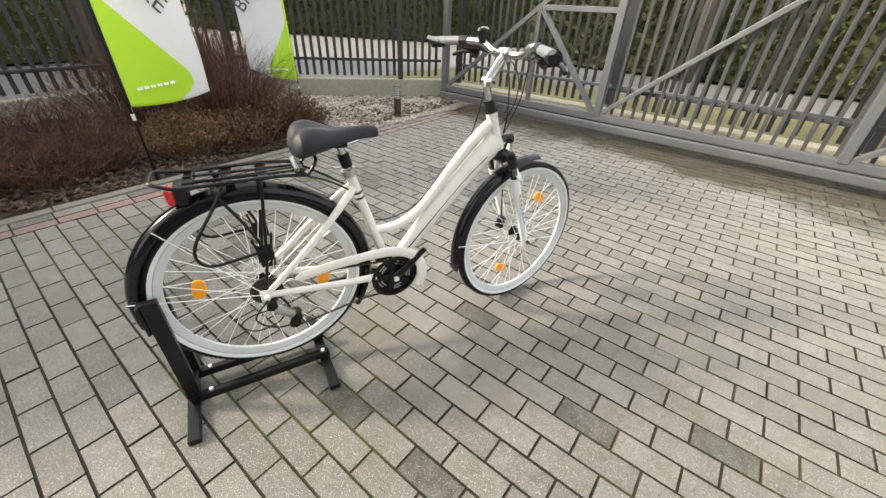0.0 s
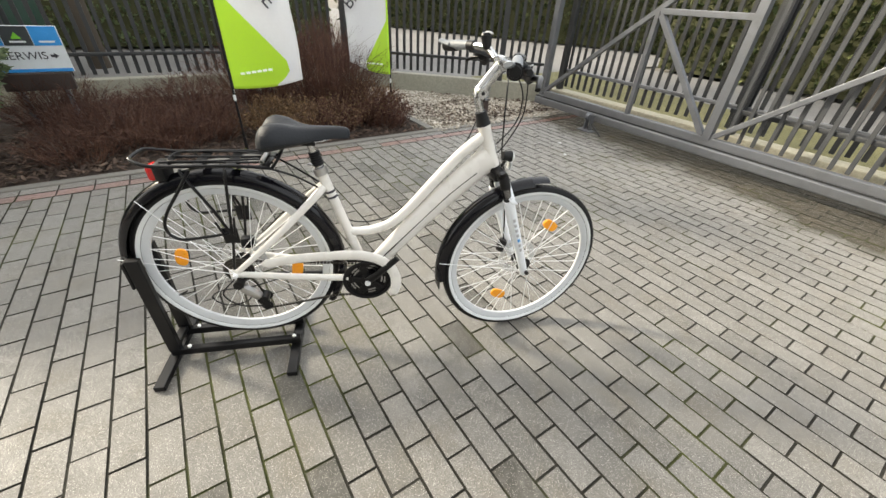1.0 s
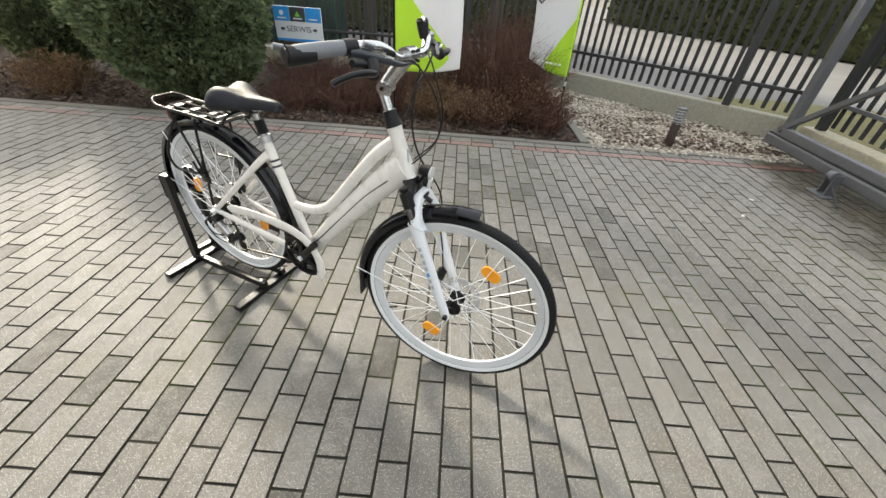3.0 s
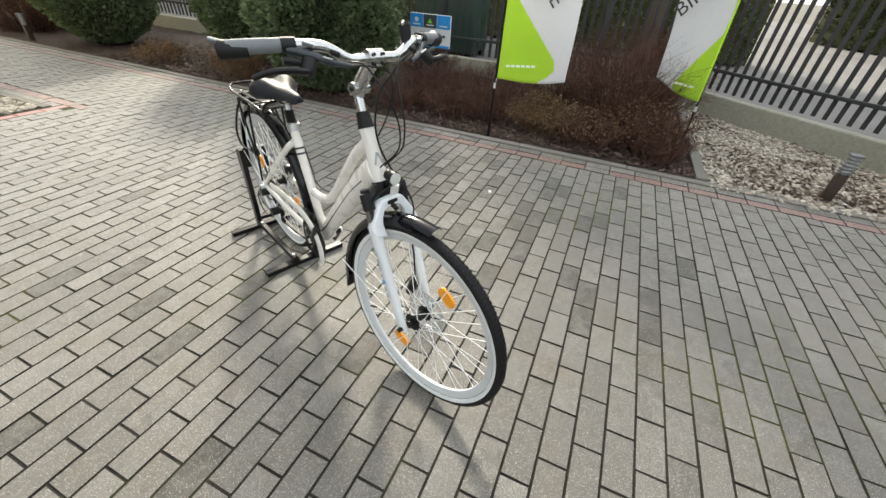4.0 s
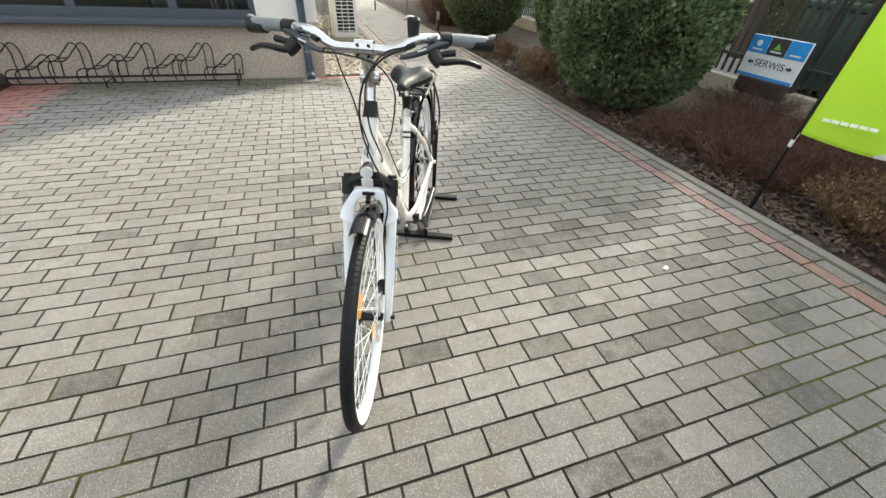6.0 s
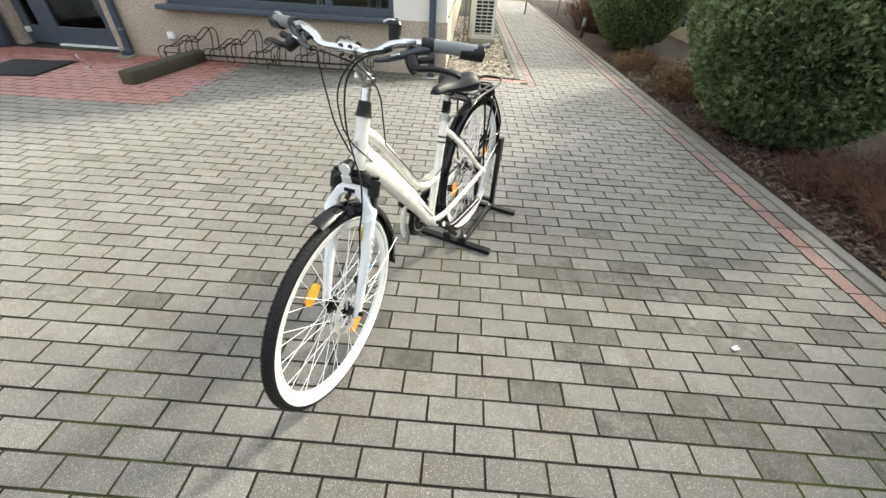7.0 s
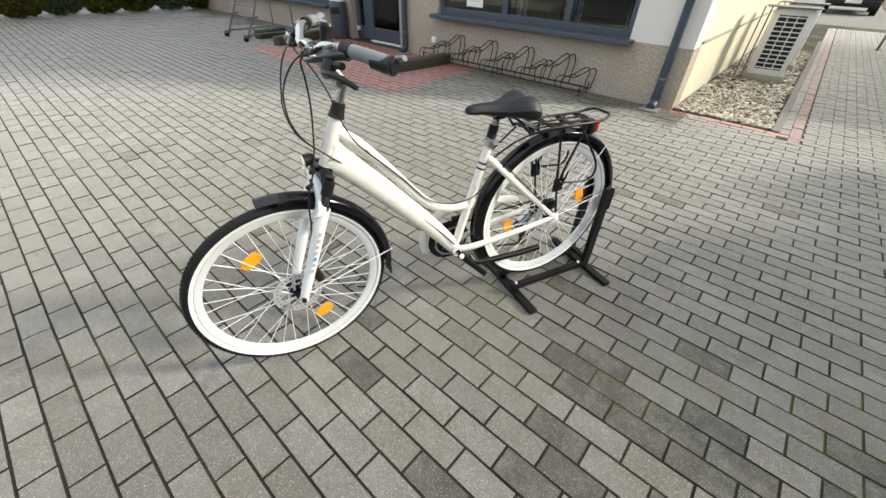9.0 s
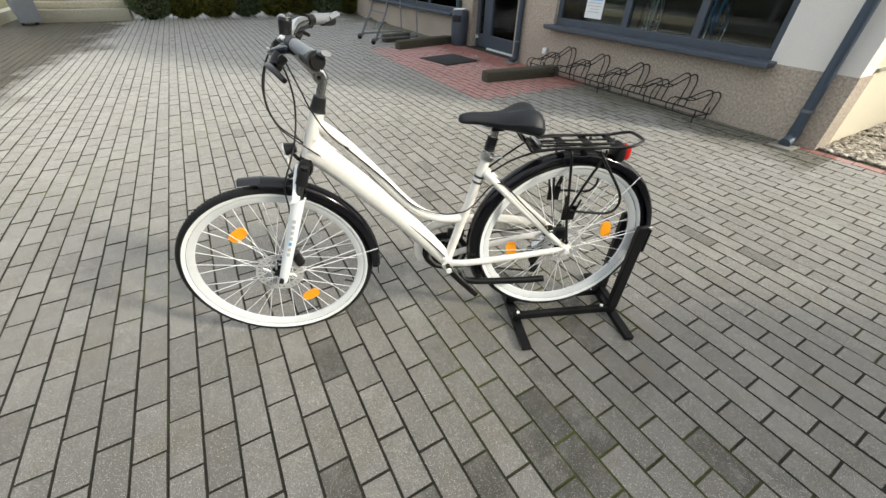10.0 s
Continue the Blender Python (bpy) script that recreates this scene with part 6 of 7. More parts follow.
terrace = thing("terrace_edge", "low beige stone terrace edge with red brown boards above", "terrace", pose(12.35, 3.9, 0))
part("lower_step", block((0, 0, 0.12), (0.7, 2.2, 0.3), 0.02), M["concrete"], terrace)
part("upper_step", block((0.12, 0, 0.34), (0.5, 2.16, 0.14), 0.02), M["pale_wall"], terrace)
for k in range(3):
    part("board", block((0.2, 0, 0.49 + 0.135 * k), (0.04, 2.1, 0.115), 0.004), M["red_board"], terrace, "", False)
tub = thing("grey_bin", "grey blue plastic bin standing at the edge of the yard", "bin", pose(11.62, 4.72, -0.003, 0, 4, 25))
part("body", turned([(0.02, 0.06), (0.24, 0.06), (0.3, 0.8), (0.31, 0.82), (0.28, 0.82), (0.22, 0.09), (0.02, 0.09)], 4, pose(0, 0, 0, 0, 0, 45)), M["grey_bin"], tub, "", False)
for q in (-0.13, 0.13):
    part("wheel", turned([(0.01, -0.02), (0.07, -0.02), (0.07, 0.02), (0.01, 0.02)], 16, pose(0.2, q, 0.07, 90)), M["rubber"], tub)
for x, y, turn in ((-2.39, 1.22, 20), (-2.51, 3.87, 70), (-2.22, 3.63, 140)):
    scrap = thing("paper_scrap", "tiny crumpled white scrap lying on the paving", "litter", pose(x, y, 0.004, 0, 0, turn), group="scraps on the paving")
    bm = block((0, 0, 0.004), (0.034, 0.022, 0.006), 0.002)
    for v in bm.verts:
        v.co.z += 0.004 * noise.noise(v.co * 90)
    part("fold", bm, M["paper"], scrap)
# backdrop trees; unseen crowns added and sized to shape sun on the yard
for k in range(14):
    full = k < 6 or k > 9           # middle trees are thinned to let sun through to the yard
    conifer(-13.4 + 0.5 * (k % 2), 2.0 - 1.6 * k, 1.05, 1.05, 4.8 if k == 2 else (6.6 if not full else 8.3 - 0.3 * (k % 3)), 2000 if full else 110,
            "dark evergreen tree beyond the road, unseen crown added to shade the yard" if full else "thin open tree added beyond the road to half-shade the yard", 90 + k, size=0.42, core=full)
for k, (x, y, rad) in enumerate(((-9.2, -0.6, 0.13), (-10.4, 2.2, 0.16), (-9.8, -4.5, 0.14), (3.4, 11.2, 0.15), (-1.5, 11.4, 0.13))):
    t = thing("tree", "bare street tree with dark bark beyond the fence", "tree", pose(x, y, -0.05))
    part("trunk", rod(spline([(0, 0, -0.03), (0.02, 0.01, 1.2), (-0.03, 0.04, 2.6), (0.05, 0, 4.0)], 4), [rad * 1.25, rad * 0.5], 12), M["bark"], t)
    tv, tf = [], []
    rr_ = random.Random(80 + k)
    for q in range(40):
        z = rr_.uniform(2.0, 3.9)
        u = rr_.uniform(0, 6.28)
        w = Vector((math.cos(u), math.sin(u), 0.8))
        s0 = Vector((0.02, 0.01, z))
        stem(tv, tf, [s0, s0 + w * 0.6, s0 + w * 1.3 + Vector((0, 0, 0.3))], 0.03, 0.006)
    pieces("branchwork", tv, tf, M["bark"], t)
cont = thing("waste_container", "dark green waste container standing beyond the fence", "container", pose(-8.2, -1.6, -0.05, 0, 0, 90))
part("body", block((0, 0, 0.62), (1.3, 0.9, 1.0), 0.04), M["container"], cont)
part("lid", block((0, 0, 1.16), (1.36, 0.96, 0.1), 0.03), M["container"], cont)
for x in (-0.55, 0.55):
    for y in (-0.38, 0.38):
        part("wheel", turned([(0.01, -0.025), (0.08, -0.025), (0.08, 0.025), (0.01, 0.025)], 16, pose(x, y, 0.08, 90)), M["rubber"], cont)


# ---------- flags ----------
def beach_flag(x, y, turn, label, lean, wide=0.66, low=0.57, mirror=False):
    """A feather flag: pole in the ground, cloth with a lime green sweep, white field and dull purple top."""
    top = thing("flag", label, "flag", pose(x, y, 0, 0, lean, turn), group="promotional flags")
    part("pole", rod([(0, 0, -0.02), (0, 0, 0.5), (0, 0, 2.6)], [0.012, 0.009, 0.006], 10), M["black_metal"], top)
    part("ground_spike", rod([(0, 0, -0.08), (0, 0, 0.16)], 0.015, 10), M["black_metal"], top)
    part("clip", block((0, 0, low - 0.07), (0.02, 0.02, 0.05), 0.004), M["ac_white"], top)
    part("cord", rod([(0.006, 0, low - 0.05), (0.012, 0, low + 0.02)], 0.003, 6), M["ac_white"], top)
    nu, nv, high = 40, 70, 2.4
    verts, faces = [], []
    drop = 0.15 if mirror else 0.03

    def at(u, v):
        z = low + (high - low) * v
        w = wide * (1.0 if z < 2.0 else max(0.05, 1 - ((z - 2.0) / 0.45) ** 2))
        px = 0.01 + u * w
        return Vector((px, 0.045 * math.sin(u * 4.2 + z * 2.1) * u + 0.012 * math.sin(z * 9 + u * 3) * u, z + drop * u * (1 - v) * 0.9 - 0.03 * math.sin(u * math.pi) * (1 - v)))
    for i in range(nu + 1):
        for j in range(nv + 1):
            verts.append(at(i / nu, j / nv))
    for i in range(nu):
        for j in range(nv):
            a = i * (nv + 1) + j
            faces.append((a, a + nv + 1, a + nv + 2, a + 1))
    me = bpy.data.meshes.new("cloth")
    me.from_pydata(verts, [], faces)
    me.materials.append(M["flag_cloth_narrow" if mirror else "flag_cloth"])
    for f in me.polygons:
        f.use_smooth = True
    ob = new("cloth", me)
    ob.parent = top
    solid = ob.modifiers.new("thickness", "SOLIDIFY")
    solid.thickness = 0.0012
    tagged(ob, "white cloth with lime green sweep and purple top")
    part("pole_sleeve", rod([(0.004, 0, low), (0.004, 0, 2.38)], 0.011, 8), M["flag_green"] if mirror else M["black_plastic"], top)
    for s in (-1, 1):
        m = Matrix.Translation((0.33, s * 0.055, 1.3)) @ Euler((radians(90), 0, radians(0 if s < 0 else 180))).to_matrix().to_4x4() @ Matrix.Rotation(radians(-48 if s < 0 else 48), 4, "Z")
        writing("BIKE", 0.165, top, m, M["ink"])
        for k in range(6):
            part("print_bar", block((0.1 + 0.045 * k, s * (0.03 + 0.006 * k), low + 0.115 + 0.004 * k), (0.036, 0.004, 0.018)), M["flag_white"], top, "", False)
    return top


beach_flag(-3.56, 0.81, 102, "white and lime green promotional flag on a black pole", 0.0, 0.62)
beach_flag(-4.22, 2.63, 245, "white and lime green promotional flag billowing beside the gravel", 1.5, 0.45, 0.5, True)


# ---------- sign, bollards ----------
sign = thing("service_sign", "small blue and white service sign on posts before the fence", "sign", pose(-5.25, -0.7, 0.03, 0, 0, 90) @ Matrix.Scale(0.935, 4))
part("panel", block((0, 0.012, 0.705), (0.66, 0.02, 0.42), 0.004), M["sign_white"], sign, "white sign panel", False)
for x, mt in ((-0.218, "sign_blue"), (0.0, "sign_dark"), (0.218, "sign_blue")):
    tile = part("tile", block((x, 0.0, 0.825), (0.212, 0.006, 0.17), 0.001), M[mt], sign, "printed tile", False)
    part("mark_bar", block((x, -0.004, 0.775), (0.12, 0.003, 0.016)), M["sign_white"], tile, "", False)
    if x == 0:
        part("mark", plate([(-0.04, 0), (0.04, 0), (0, 0.06)], 0.003, pose(x, -0.003, 0.8, 90)), M["sign_green"], tile, "", False)
    else:
        part("mark", turned([(0.001, 0), (0.03, 0), (0.03, 0.003), (0.001, 0.003)], 20, pose(x, -0.003, 0.835, 90)), M["sign_white"] if x < 0 else M["sign_blue"], tile, "", False)
part("lower_band", block((0, 0.0, 0.512), (0.65, 0.006, 0.03), 0.001), M["sign_blue"], sign, "", False)
writing("SERWIS", 0.1, sign, pose(0, -0.001, 0.645, 90), M["ink"], width=0.34)
for s in (-1, 1):
    part("arrow", plate([(-0.03, -0.012), (0.0, -0.012), (0.0, -0.026), (0.035, 0), (0.0, 0.026), (0.0, 0.012), (-0.03, 0.012)], 0.003, pose(s * 0.225, -0.001, 0.645, 90, 0, 0) @ Matrix.Rotation(math.pi if s < 0 else 0, 4, "Z")), M["ink"], sign, "", False)
part("case", block((0.01, 0.02, 0.405), (0.56, 0.09, 0.17), 0.01), M["brown_box"], sign, "dark brown case below the panel", False)
for x in (-0.17, 0.19):
    part("post", block((x, 0.035, 0.21), (0.05, 0.03, 0.6), 0.004), M["galv"], sign, "", False)


def bollard(x, y, label):
    top = thing("bollard_light", label, "bollard light", pose(x, y, 0) @ Matrix.Scale(0.9, 4), group="bollard lights")
    part("shaft", block((0, 0, 0.13), (0.075, 0.075, 0.26), 0.006), M["brown_box"], top)
    for k in range(5):
        part("louvre", block((0, 0, 0.275 + 0.03 * k), (0.085, 0.085, 0.009), 0.002), M["galv"], top)
    part("lamp_tube", rod([(0, 0, 0.25), (0, 0, 0.42)], 0.026, 12), M["ac_white"], top)
    part("cap", block((0, 0, 0.428), (0.088, 0.088, 0.018), 0.004), M["galv"], top)


bollard(-3.7, 3.71, "short bollard light with pale louvres standing in gravel")
bollard(-3.68, -7.5, "short bollard light with pale louvres beside the path")

# ---------- shop front things ----------
rack = thing("bicycle_rack", "low black wire bicycle rack along the shop wall", "bicycle rack", pose(0, -3.14, 0))
RK = M["black_metal"]
for y, z in ((-0.12, 0.06), (0.14, 0.06), (0.14, 0.13)):
    part("base_rail", rod([(0.2, y, z), (2.98, y, z)], 0.007, 8), RK, rack)
for x in (0.23, 1.58, 2.95):
    part("foot", rod([(x, -0.12, 0.06), (x, 0.14, 0.06)], 0.007, 8), RK, rack)
    for y in (-0.12, 0.14):
        part("leg", rod([(x, y, 0.0), (x, y, 0.13)], 0.007, 8), RK, rack)
for k in range(9):
    x = 0.36 + 0.308 * k
    h = 0.72 if k % 2 == 0 else 1.0
    for s in (-1, 1):
        side = [(0.22, 0.06), (0.235, 0.17 * h), (0.212, 0.25 * h), (0.16, 0.278 * h), (0.09, 0.262 * h), (0.02, 0.29 * h), (-0.08, 0.37 * h), (-0.14, 0.415 * h), (-0.185, 0.4 * h), (-0.202, 0.32 * h), (-0.185, 0.2 * h), (-0.17, 0.06)]
        part("holder", rod(spline([(x + s * 0.043 + a * 0.72, a * 0.66, z) for a, z in side], 4), 0.0065, 6), RK, rack)
    for a, z in ((0.16, 0.278), (0.02, 0.29)):
        part("holder_bar", rod([(x - 0.043 + a * 0.72, a * 0.66, z * h), (x + 0.043 + a * 0.72, a * 0.66, z * h)], 0.006, 6), RK, rack)
door_mat = thing("door_mat", "black rubber door mat on the red paving", "door mat", pose(4.31, -2.31, 0, 0, 0, 9))
part("mat_body", block((0, 0, 0.009), (0.72, 0.72, 0.014), 0.004), M["mat"], door_mat)
part("mat_edge", block((0, 0, 0.005), (0.77, 0.77, 0.008), 0.003), M["black_plastic"], door_mat)
stop = thing("door_stop", "small metal door stop with a bent neck on red paving", "door stop", pose(3.65, -2.48, 0, 0, 0, 40))
part("foot", turned([(0.001, 0.002), (0.034, 0.002), (0.036, 0.012), (0.026, 0.022), (0.012, 0.03), (0.001, 0.03)], 20), M["alu"], stop)
part("neck", rod(spline([(0, 0, 0.02), (0.02, 0.02, 0.08), (0.045, 0.04, 0.13), (0.05, 0.02, 0.165)], 4), [0.007, 0.006, 0.011], 8), M["alu"], stop)


def mossy_block(a, b, label):
    a, b = Vector((*a, 0)), Vector((*b, 0))
    ob = part("kerb_block", block((0, 0, 0.055), ((b - a).length, 0.17, 0.18), 0.03), M["mossy"])
    for v in ob.data.vertices:
        v.co += Vector((0, 0, 0.012 * noise.noise(v.co * 9)))
    ob.matrix_basis = Matrix.Translation((a + b) / 2) @ Matrix.Rotation(math.atan2(b.y - a.y, b.x - a.x), 4, "Z")
    tagged(ob, label, "kerb block", group="mossy blocks")


mossy_block((2.74, -1.94), (2.62, -3.22), "mossy dark concrete block edging the red paving")
mossy_block((5.62, -1.88), (5.9, -3.24), "mossy dark concrete block edging the red paving")
mossy_block((6.45, -1.95), (6.66, -2.62), "mossy dark concrete block lying beneath the trolley")
bin_ = thing("litter_bin", "round anthracite litter bin with a square opening beside the shop door", "litter bin", pose(5.6, -3.3, 0, 0, 0, 35))
part("body", turned([(0.002, 0.002), (0.155, 0.002), (0.165, 0.02), (0.17, 0.34), (0.17, 0.6), (0.16, 0.625), (0.002, 0.63)], 28), M["anthracite"], bin_)
# solid block; its black is the shade of the opening
part("opening", block((0, 0.155, 0.49), (0.17, 0.034, 0.12), 0.006), M["shade_gap"], bin_, "square opening drawn as a shade-black block")
part("lid_plate", block((0.0, 0.0, 0.645), (0.22, 0.2, 0.02), 0.006), M["paper"], bin_, "pale plate on top")


trolley = thing("display_trolley", "grey tubular steel bicycle trolley on castors by the wall", "trolley", pose(6.67, -2.2, 0))
for s in (-1, 1):
    x = s * 0.4
    part("base_bar", rod([(x, 0.5, 0.11), (x, -0.45, 0.11)], 0.014, 8), M["galv"], trolley)
    part("rear_post", rod([(x, -0.45, 0.0), (x, -0.45, 1.5)], 0.014, 8), M["galv"], trolley)
    part("upright", rod([(x, 0.5, 0.1), (x - 0.06, 0.28, 0.55), (x - 0.16, 0.05, 1.5)], 0.018, 8), M["galv"], trolley)
    part("plate", block((x - 0.04, 0.36, 0.4), (0.2, 0.13, 0.025), 0.006), M["galv"], trolley)
    part("fork", block((x, 0.53, 0.09), (0.05, 0.12, 0.05), 0.008), M["galv"], trolley)
    part("castor", turned([(0.005, -0.015), (0.045, -0.015), (0.045, 0.015), (0.005, 0.015)], 14, pose(x, 0.56, 0.045, 0, 90)), M["rubber"], trolley)
for y, z in ((-0.45, 0.11), (0.1, 0.11), (-0.45, 1.0), (0.28, 0.55)):
    part("cross_bar", rod([(-0.4, y, z), (0.4, y, z)], 0.012, 8), M["galv"], trolley)


def air_unit(x, y, label, turn=0):
    top = thing("air_conditioner", label, "air conditioner", pose(x, y, 0, 0, 0, turn), group="outdoor units")
    part("casing", block((0, 0, 0.52), (0.44, 0.3, 0.84), 0.012), M["ac_white"], top)
    # black sheet painted as the shade behind the grille bars
    part("grille_back", block((0, 0.15, 0.52), (0.34, 0.006, 0.68)), M["shade_gap"], top)
    for k in range(12):
        part("grille_bar", block((0, 0.156, 0.2 + 0.058 * k), (0.35, 0.008, 0.014), 0.002), M["ac_white"], top)
    for k in range(4):
        part("grille_post", block((-0.165 + 0.11 * k, 0.158, 0.52), (0.012, 0.008, 0.68), 0.002), M["ac_white"], top)
    part("plinth", block((0, 0, 0.05), (0.5, 0.34, 0.1), 0.01), M["concrete"], top)
    part("roof_sheet", block((0.03, 0.03, 0.955), (0.62, 0.42, 0.012), 0.003), M["galv"], top)
    for x_ in (0.28, 0.36):
        part("frame_leg", rod([(x_, 0.1, 0.02), (x_, 0.1, 0.95)], 0.009, 8), M["galv"], top)
    part("frame_rail", rod([(0.28, 0.1, 0.3), (0.28, -0.4, 0.3)], 0.009, 8), M["galv"], top)


air_unit(-1.36, -6.0, "white outdoor air conditioning unit on the gravel strip", 8)
air_unit(-1.4, -7.3, "white outdoor air conditioning unit farther along the wall")
hoop = thing("barrier", "galvanised tubular barrier across the end of the bed", "barrier", pose(-3.35, -11.5, 0))
part("hoop", rod(spline([(-0.5, 0, -0.02), (-0.5, 0, 0.7), (-0.44, 0, 0.85), (0.44, 0, 0.85), (0.5, 0, 0.7), (0.5, 0, -0.02)], 6), 0.025, 10), M["galv"], hoop)
part("mid_rail", rod([(-0.5, 0, 0.45), (0.5, 0, 0.45)], 0.02, 10), M["galv"], hoop)

# parked car far down the path
car = thing("car", "black car parked at the far end of the path", "car", pose(-2.2, -24.5, -0.02))
part("body", block((0, 0, 0.62), (1.78, 4.2, 0.62), 0.14), M["car_paint"], car)
part("cabin", block((0, 0.1, 1.12), (1.5, 2.2, 0.55), 0.2), M["car_paint"], car)
part("bumper", block((0, 2.08, 0.42), (1.7, 0.14, 0.24), 0.05), M["black_plastic"], car)
part("number_plate", block((0, 2.16, 0.48), (0.5, 0.01, 0.11), 0.004), M["paper"], car)
for x in (-0.68, 0.68):
    part("headlight", block((x, 2.04, 0.72), (0.34, 0.12, 0.14), 0.03), M["lens"], car)
    for y in (-1.3, 1.3):
        w_ = part("wheel", turned([(0.1, -0.1), (0.31, -0.1), (0.31, 0.1), (0.1, 0.1)], 24, pose(0, 0, 0, 0, 90)), M["rubber"], car)
        w_.location = (x * 1.15, y, 0.31)
        part("rim", turned([(0.02, -0.09), (0.2, -0.1), (0.2, 0.1), (0.02, 0.09)], 20, pose(0, 0, 0, 0, 90)), M["alu"], w_)
sheet("road_3", -6.2, 12.0, -40, -17, 0.0, M["road"], "pale road at the far end of the path")

# bicycles inside the shop, on a low platform
stage = thing("display_platform", "low wooden display platform behind the shop window", "platform", pose(1.4, -4.62, 0.01))
part("deck", block((0, 0, 0.33), (3.4, 1.9, 0.03), 0.004), M["wood"], stage, "", False)
# base coloured as the shade beneath the deck
part("base", block((0, 0, 0.155), (3.3, 1.8, 0.31), 0.004), M["shade_gap"], stage, "", False)
for k, (x, y, turn) in enumerate(((0.6, -5.15, 20), (1.5, -5.3, 15), (2.5, -5.2, 25))):
    b = thing("display_bicycle", "dark display bicycle behind the shop window", "bicycle", pose(x, y, 0.36, 0, 0, 90 + turn), group="display bicycles")
    for xx in (0.0, 1.05):
        w_ = part("wheel", turned([(0.325, -0.015), (0.345, -0.015), (0.345, 0.015), (0.325, 0.015)], 40, SPIN), M["rubber"], b)
        w_.location = (xx, 0, 0.345)
        part("rim", turned([(0.305, -0.01), (0.325, -0.01), (0.325, 0.01), (0.305, 0.01)], 40, SPIN), M["alu"], w_)
        for q in range(12):
            part("spoke", rod([ring_point(0.02, 30 * q), ring_point(0.31, 30 * q)], 0.0015, 5), M["steel"], w_)
    for name, line, rad in (("down_tube", [(0.85, 0, 0.8), (0.45, 0, 0.3)], 0.022), ("seat_tube", [(0.45, 0, 0.3), (0.32, 0, 0.85)], 0.017), ("top_tube", [(0.84, 0, 0.86), (0.36, 0, 0.7)], 0.018),
                            ("chain_stay", [(0.45, 0.03, 0.3), (0, 0.05, 0.345)], 0.01), ("seat_stay", [(0.35, 0.02, 0.72), (0, 0.05, 0.345)], 0.009), ("fork", [(0.84, 0, 0.9), (0.92, 0.04, 0.7), (1.05, 0.04, 0.345)], 0.014),
                            ("stem", [(0.84, 0, 0.9), (0.88, 0, 1.05)], 0.012), ("handlebar", [(0.8, -0.3, 1.06), (0.88, 0, 1.05), (0.8, 0.3, 1.06)], 0.011)):
        part(name, rod(line, rad, 10), M["chrome"] if name in ("stem", "handlebar") else (M["black_metal"], M["sign_blue"], M["fork_white"])[k], b)
    part("saddle", block((0.3, 0, 0.93), (0.25, 0.14, 0.05), 0.02), M["leather"], b)

# ---------- paving blocks ----------
PX, PY, GAP = 0.2112, 0.1043, 0.0052
OX, OY = -1.337, 1.466      # a corner of one block


def paver_data(w, d, h=0.05, b=0.0021):
    x, y = w / 2, d / 2
    v = [(sx * (x - i), sy * (y - i), z) for i, z in ((0, -h), (0, -b), (b, 0)) for sx, sy in ((-1, -1), (1, -1), (1, 1), (-1, 1))]
    f = [(8, 9, 10, 11)] + [(r + k, r + (k + 1) % 4, r + 4 + (k + 1) % 4, r + 4 + k) for r in (0, 4) for k in range(4)]
    return v, f


def is_red(x, y):
    return 2.02 < x < 5.75 and -5 < y < -1.4 or (CORNER_X > x > -2.06 and -3.33 < y < -3.225)


# damp stained blocks: place in the row, and row
DARK = {(-10, -21), (-9, -5), (-8, -9), (-8, -7), (-8, -4), (-8, 1), (-8, 6), (-7, -9), (-7, -7), (-7, -3), (-7, 1), (-7, 2), (-6, -10), (-6, -8), (-6, -6), (-6, -4), (-6, -3), (-6, 5), (-5, -7), (-5, -6), (-5, -4), (-5, 0), (-5, 1), (-5, 2), (-5, 4), (-4, -28), (-4, -11), (-4, -8), (-4, -7), (-4, -6), (-4, -4), (-4, 0), (-4, 1), (-4, 10), (-3, -7), (-3, -6), (-3, -3), (-3, -1), (-3, 1), (-2, -8), (-2, -7), (-2, -6), (-2, -4), (-2, -2), (-2, 4), (-2, 5), (-2, 8), (-1, -24), (-1, -11), (-1, 0), (-1, 5), (-1, 8), (0, -23), (1, -1), (2, -10), (2, -3), (3, -16), (3, -13), (4, -18), (4, -10), (5, -5), (6, -11), (7, -3), (8, -13), (13, -9), (14, -16), (15, -1)}
V0, F0 = paver_data(PX - GAP, PY - GAP)
PAVER = {}
for key in ("paver", "paver_dark", "paver_red"):
    me = bpy.data.meshes.new("paver")
    me.from_pydata(V0, [], F0)
    me.materials.append(M[key])
    me.materials.append(M["joint"])     # earth-stained sides
    for f in me.polygons[1:]:
        f.material_index = 1
    PAVER[key] = me
paving = tagged(new("pavement"), "grey concrete block paving laid in running bond", "paving", kind="structure")
far = {"paver": ([], []), "paver_red": ([], []), "paver_border": ([], []), "paver_dark": ([], [])}
near_count = 0
rr = random.Random(11)
x_edge = RED_X + 0.055
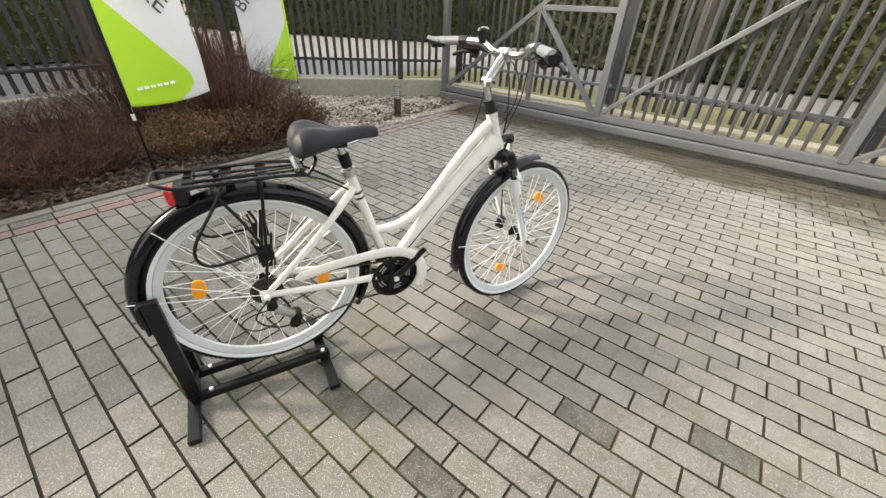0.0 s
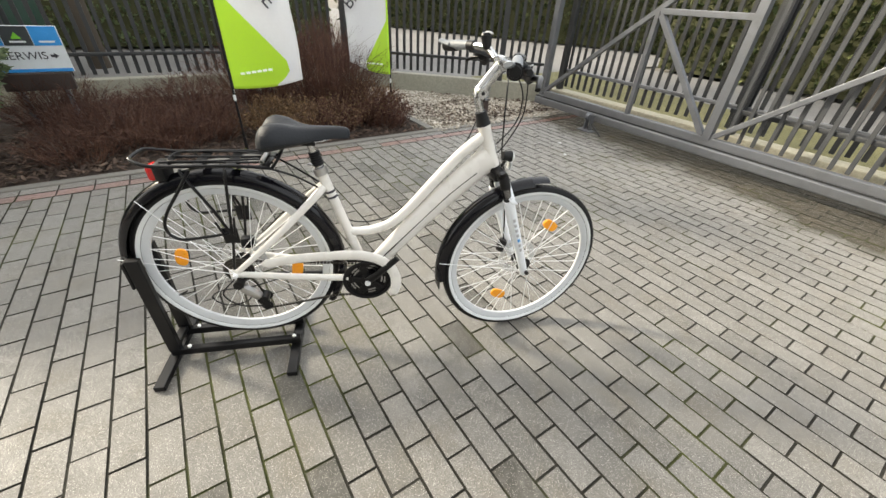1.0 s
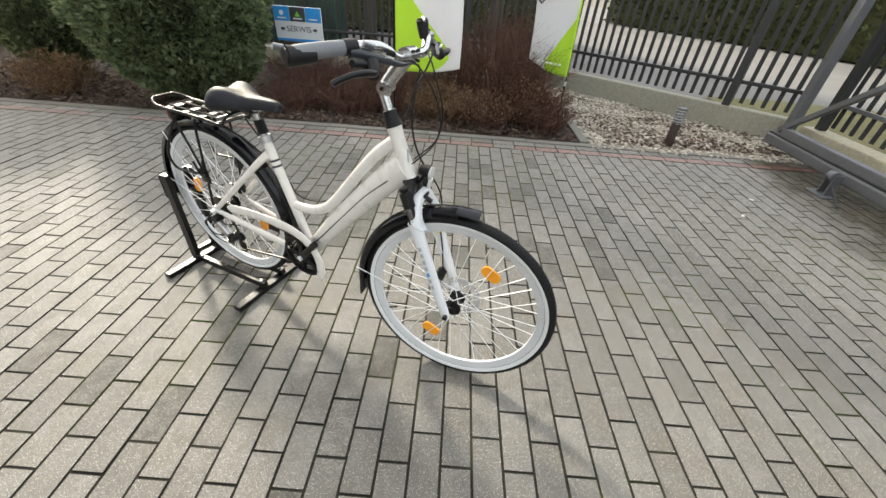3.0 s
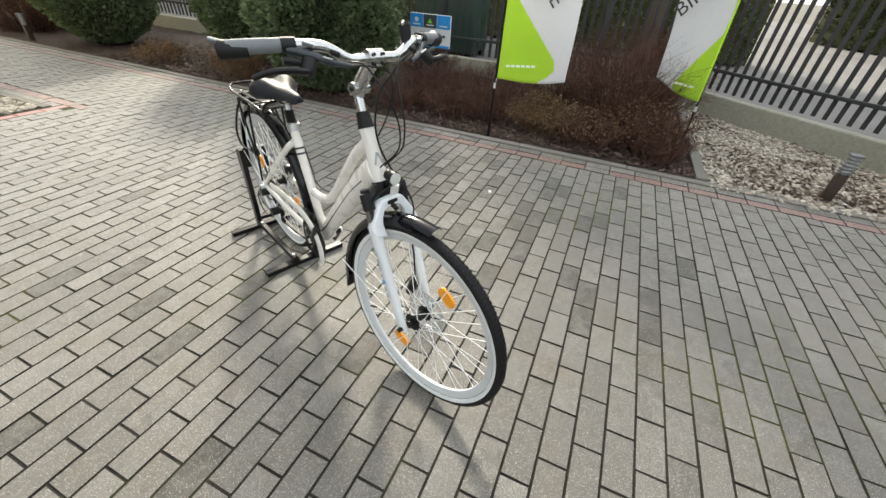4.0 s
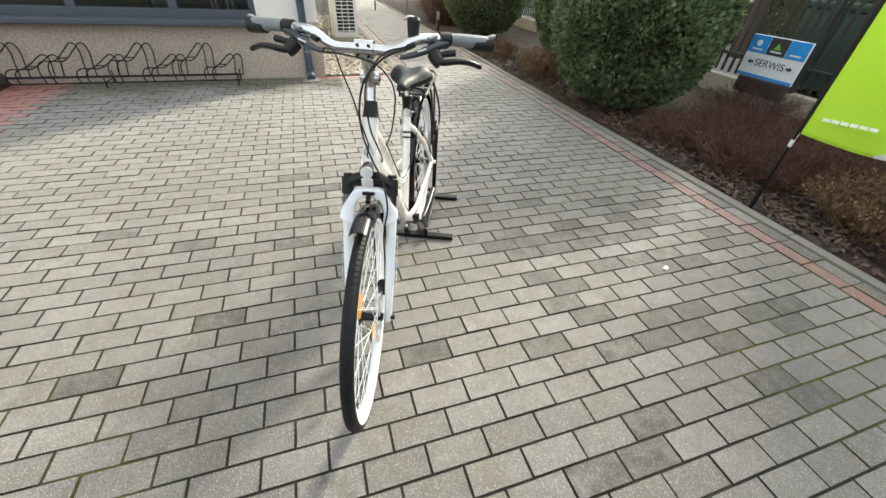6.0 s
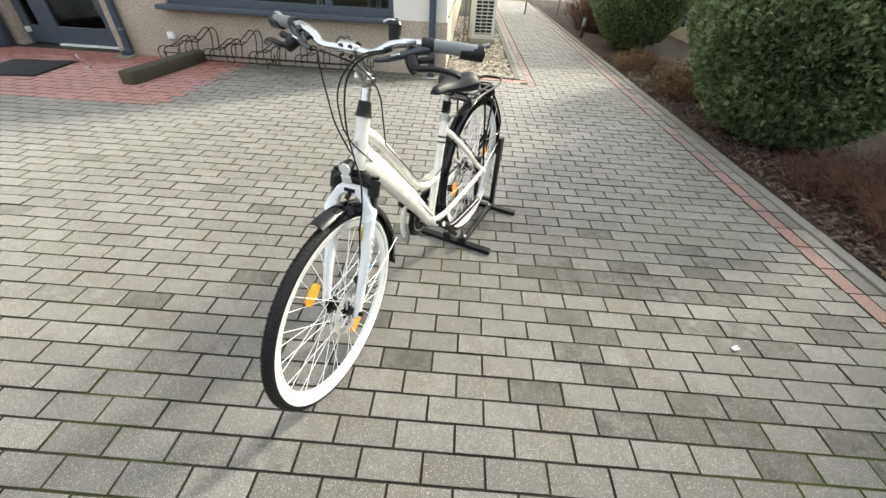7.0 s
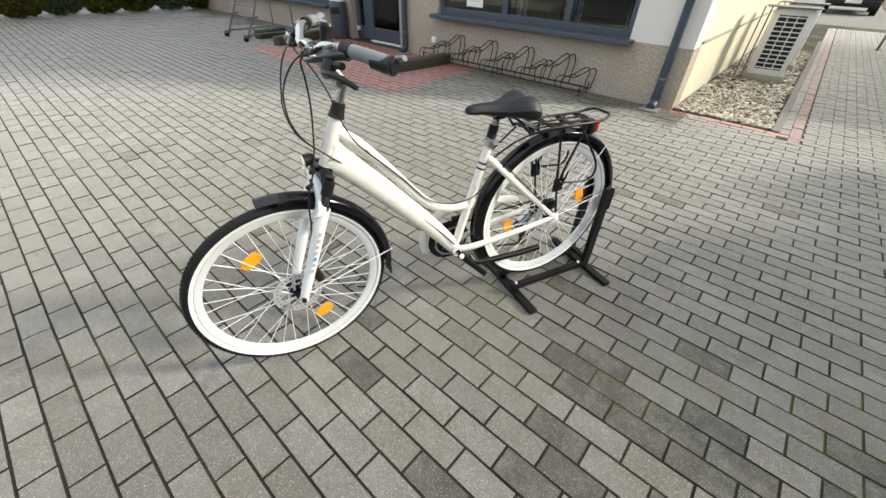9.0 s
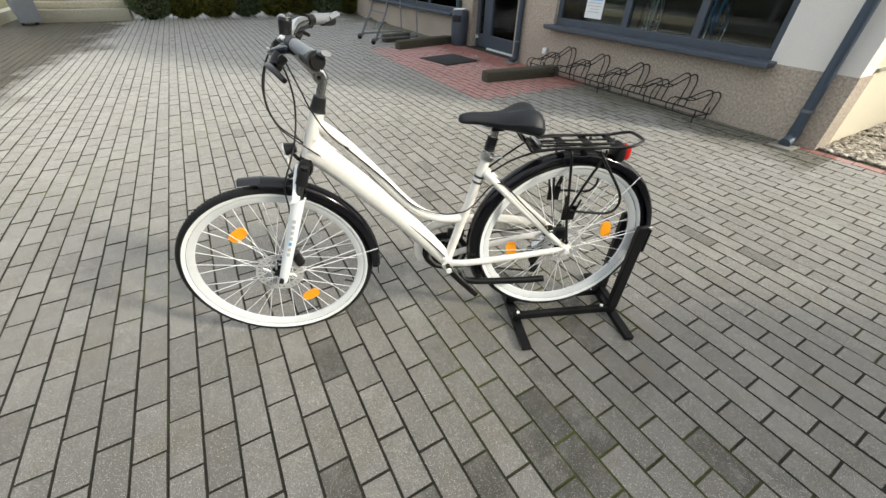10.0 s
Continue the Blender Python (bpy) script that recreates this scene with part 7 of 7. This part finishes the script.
for j in range(int((-16 - OY) / PY), int((5.3 - OY) / PY) + 1):
    y = OY + PY * (j + 0.5)
    shift = 0.5 * PX if j % 2 else 0.0
    reach = 13.2 if y > -3.3 else (3.7 if y > -3.3 else -1.9)
    for i in range(int((x_edge - OX - shift) / PX) - 1, int((reach - OX) / PX) + 1):
        x0 = OX + shift + PX * i
        x1 = x0 + PX
        if x1 < x_edge + 0.03:
            continue
        cut = max(x0, x_edge + 0.002)
        x = (cut + x1) / 2
        if y < -3.33:
            if x0 > -2.07:
                continue
            x1 = min(x1, -2.066)
            if x1 - cut < 0.03:
                continue
            x = (cut + x1) / 2
        if y < WALL_Y and x > -1.9 and not (4.1 < x < 5.8 and y > DOOR_Y):
            continue
        if -3.33 < y < -3.04 and -2.07 < x < -1.95:
            continue
        red = is_red(x, y)
        tilt = (rr.gauss(0, 0.004), rr.gauss(0, 0.004), rr.gauss(0, 0.004))
        dz = max(-0.002, min(0.002, rr.gauss(0, 0.001)))
        whole = x1 - cut > PX - 0.001
        dark = (i, j) in DARK
        if whole and not red and near_count < 300 and -2.4 < x < 0.35 and 0.2 < y < 2.6 and abs(x + 1.05) + abs(y - 1.4) < 1.78:
            ob = shared("paver", PAVER["paver_dark" if dark else "paver"], paving, Matrix.LocRotScale((x, y, dz), Euler(tilt), None))
            near_count += 1
            continue
        vs, fs = far["paver_red" if red else ("paver_dark" if dark else "paver")]
        w = (x1 - cut) / PX
        m = Matrix.LocRotScale((x, y, dz), Euler(tilt), (w, 1, 1))
        n = len(vs)
        vs += [m @ Vector(v) for v in V0]
        fs += [tuple(n + k for k in f) for f in F0]
# the red border course beside the bed, blocks laid lengthwise
for x, last, share in ((RED_X, 5.2, 0.85), (RED_X - 0.106, 5.2, 0.0), (-2.01, -3.04, 1.0), (-1.915, -3.34, 0.0)):
    for k in range(int((last + 16) / PX)):
        y = last - PX * (k + 0.5)
        m = Matrix.LocRotScale((x, y, rr.gauss(0, 0.001)), Euler((0, 0, radians(90) + rr.gauss(0, 0.004))), (1, 0.9 if -1.95 < x else 1.0, 1))
        vs, fs = far["paver_border" if rr.random() < share else ("paver_dark" if x < RED_X - 0.05 and rr.random() < 0.6 else "paver")]
        n = len(vs)
        vs += [m @ Vector(v) for v in V0]
        fs += [tuple(n + q for q in f) for f in F0]


def far_pavers(name, key, label=""):
    ob = pieces(name, *far[key], M[key], paving)
    ob.data.materials.append(M["joint"])
    ob.data.polygons.foreach_set("material_index", [0 if k % len(F0) == 0 else 1 for k in range(len(ob.data.polygons))])
    tagged(ob, label, kind="stuff")


far_pavers("pavers", "paver")
far_pavers("stained_pavers", "paver_dark", "damp stained paving blocks")
far_pavers("red_pavers", "paver_red", "red concrete paving blocks")
far_pavers("border_pavers", "paver_border", "dull weathered red border blocks")
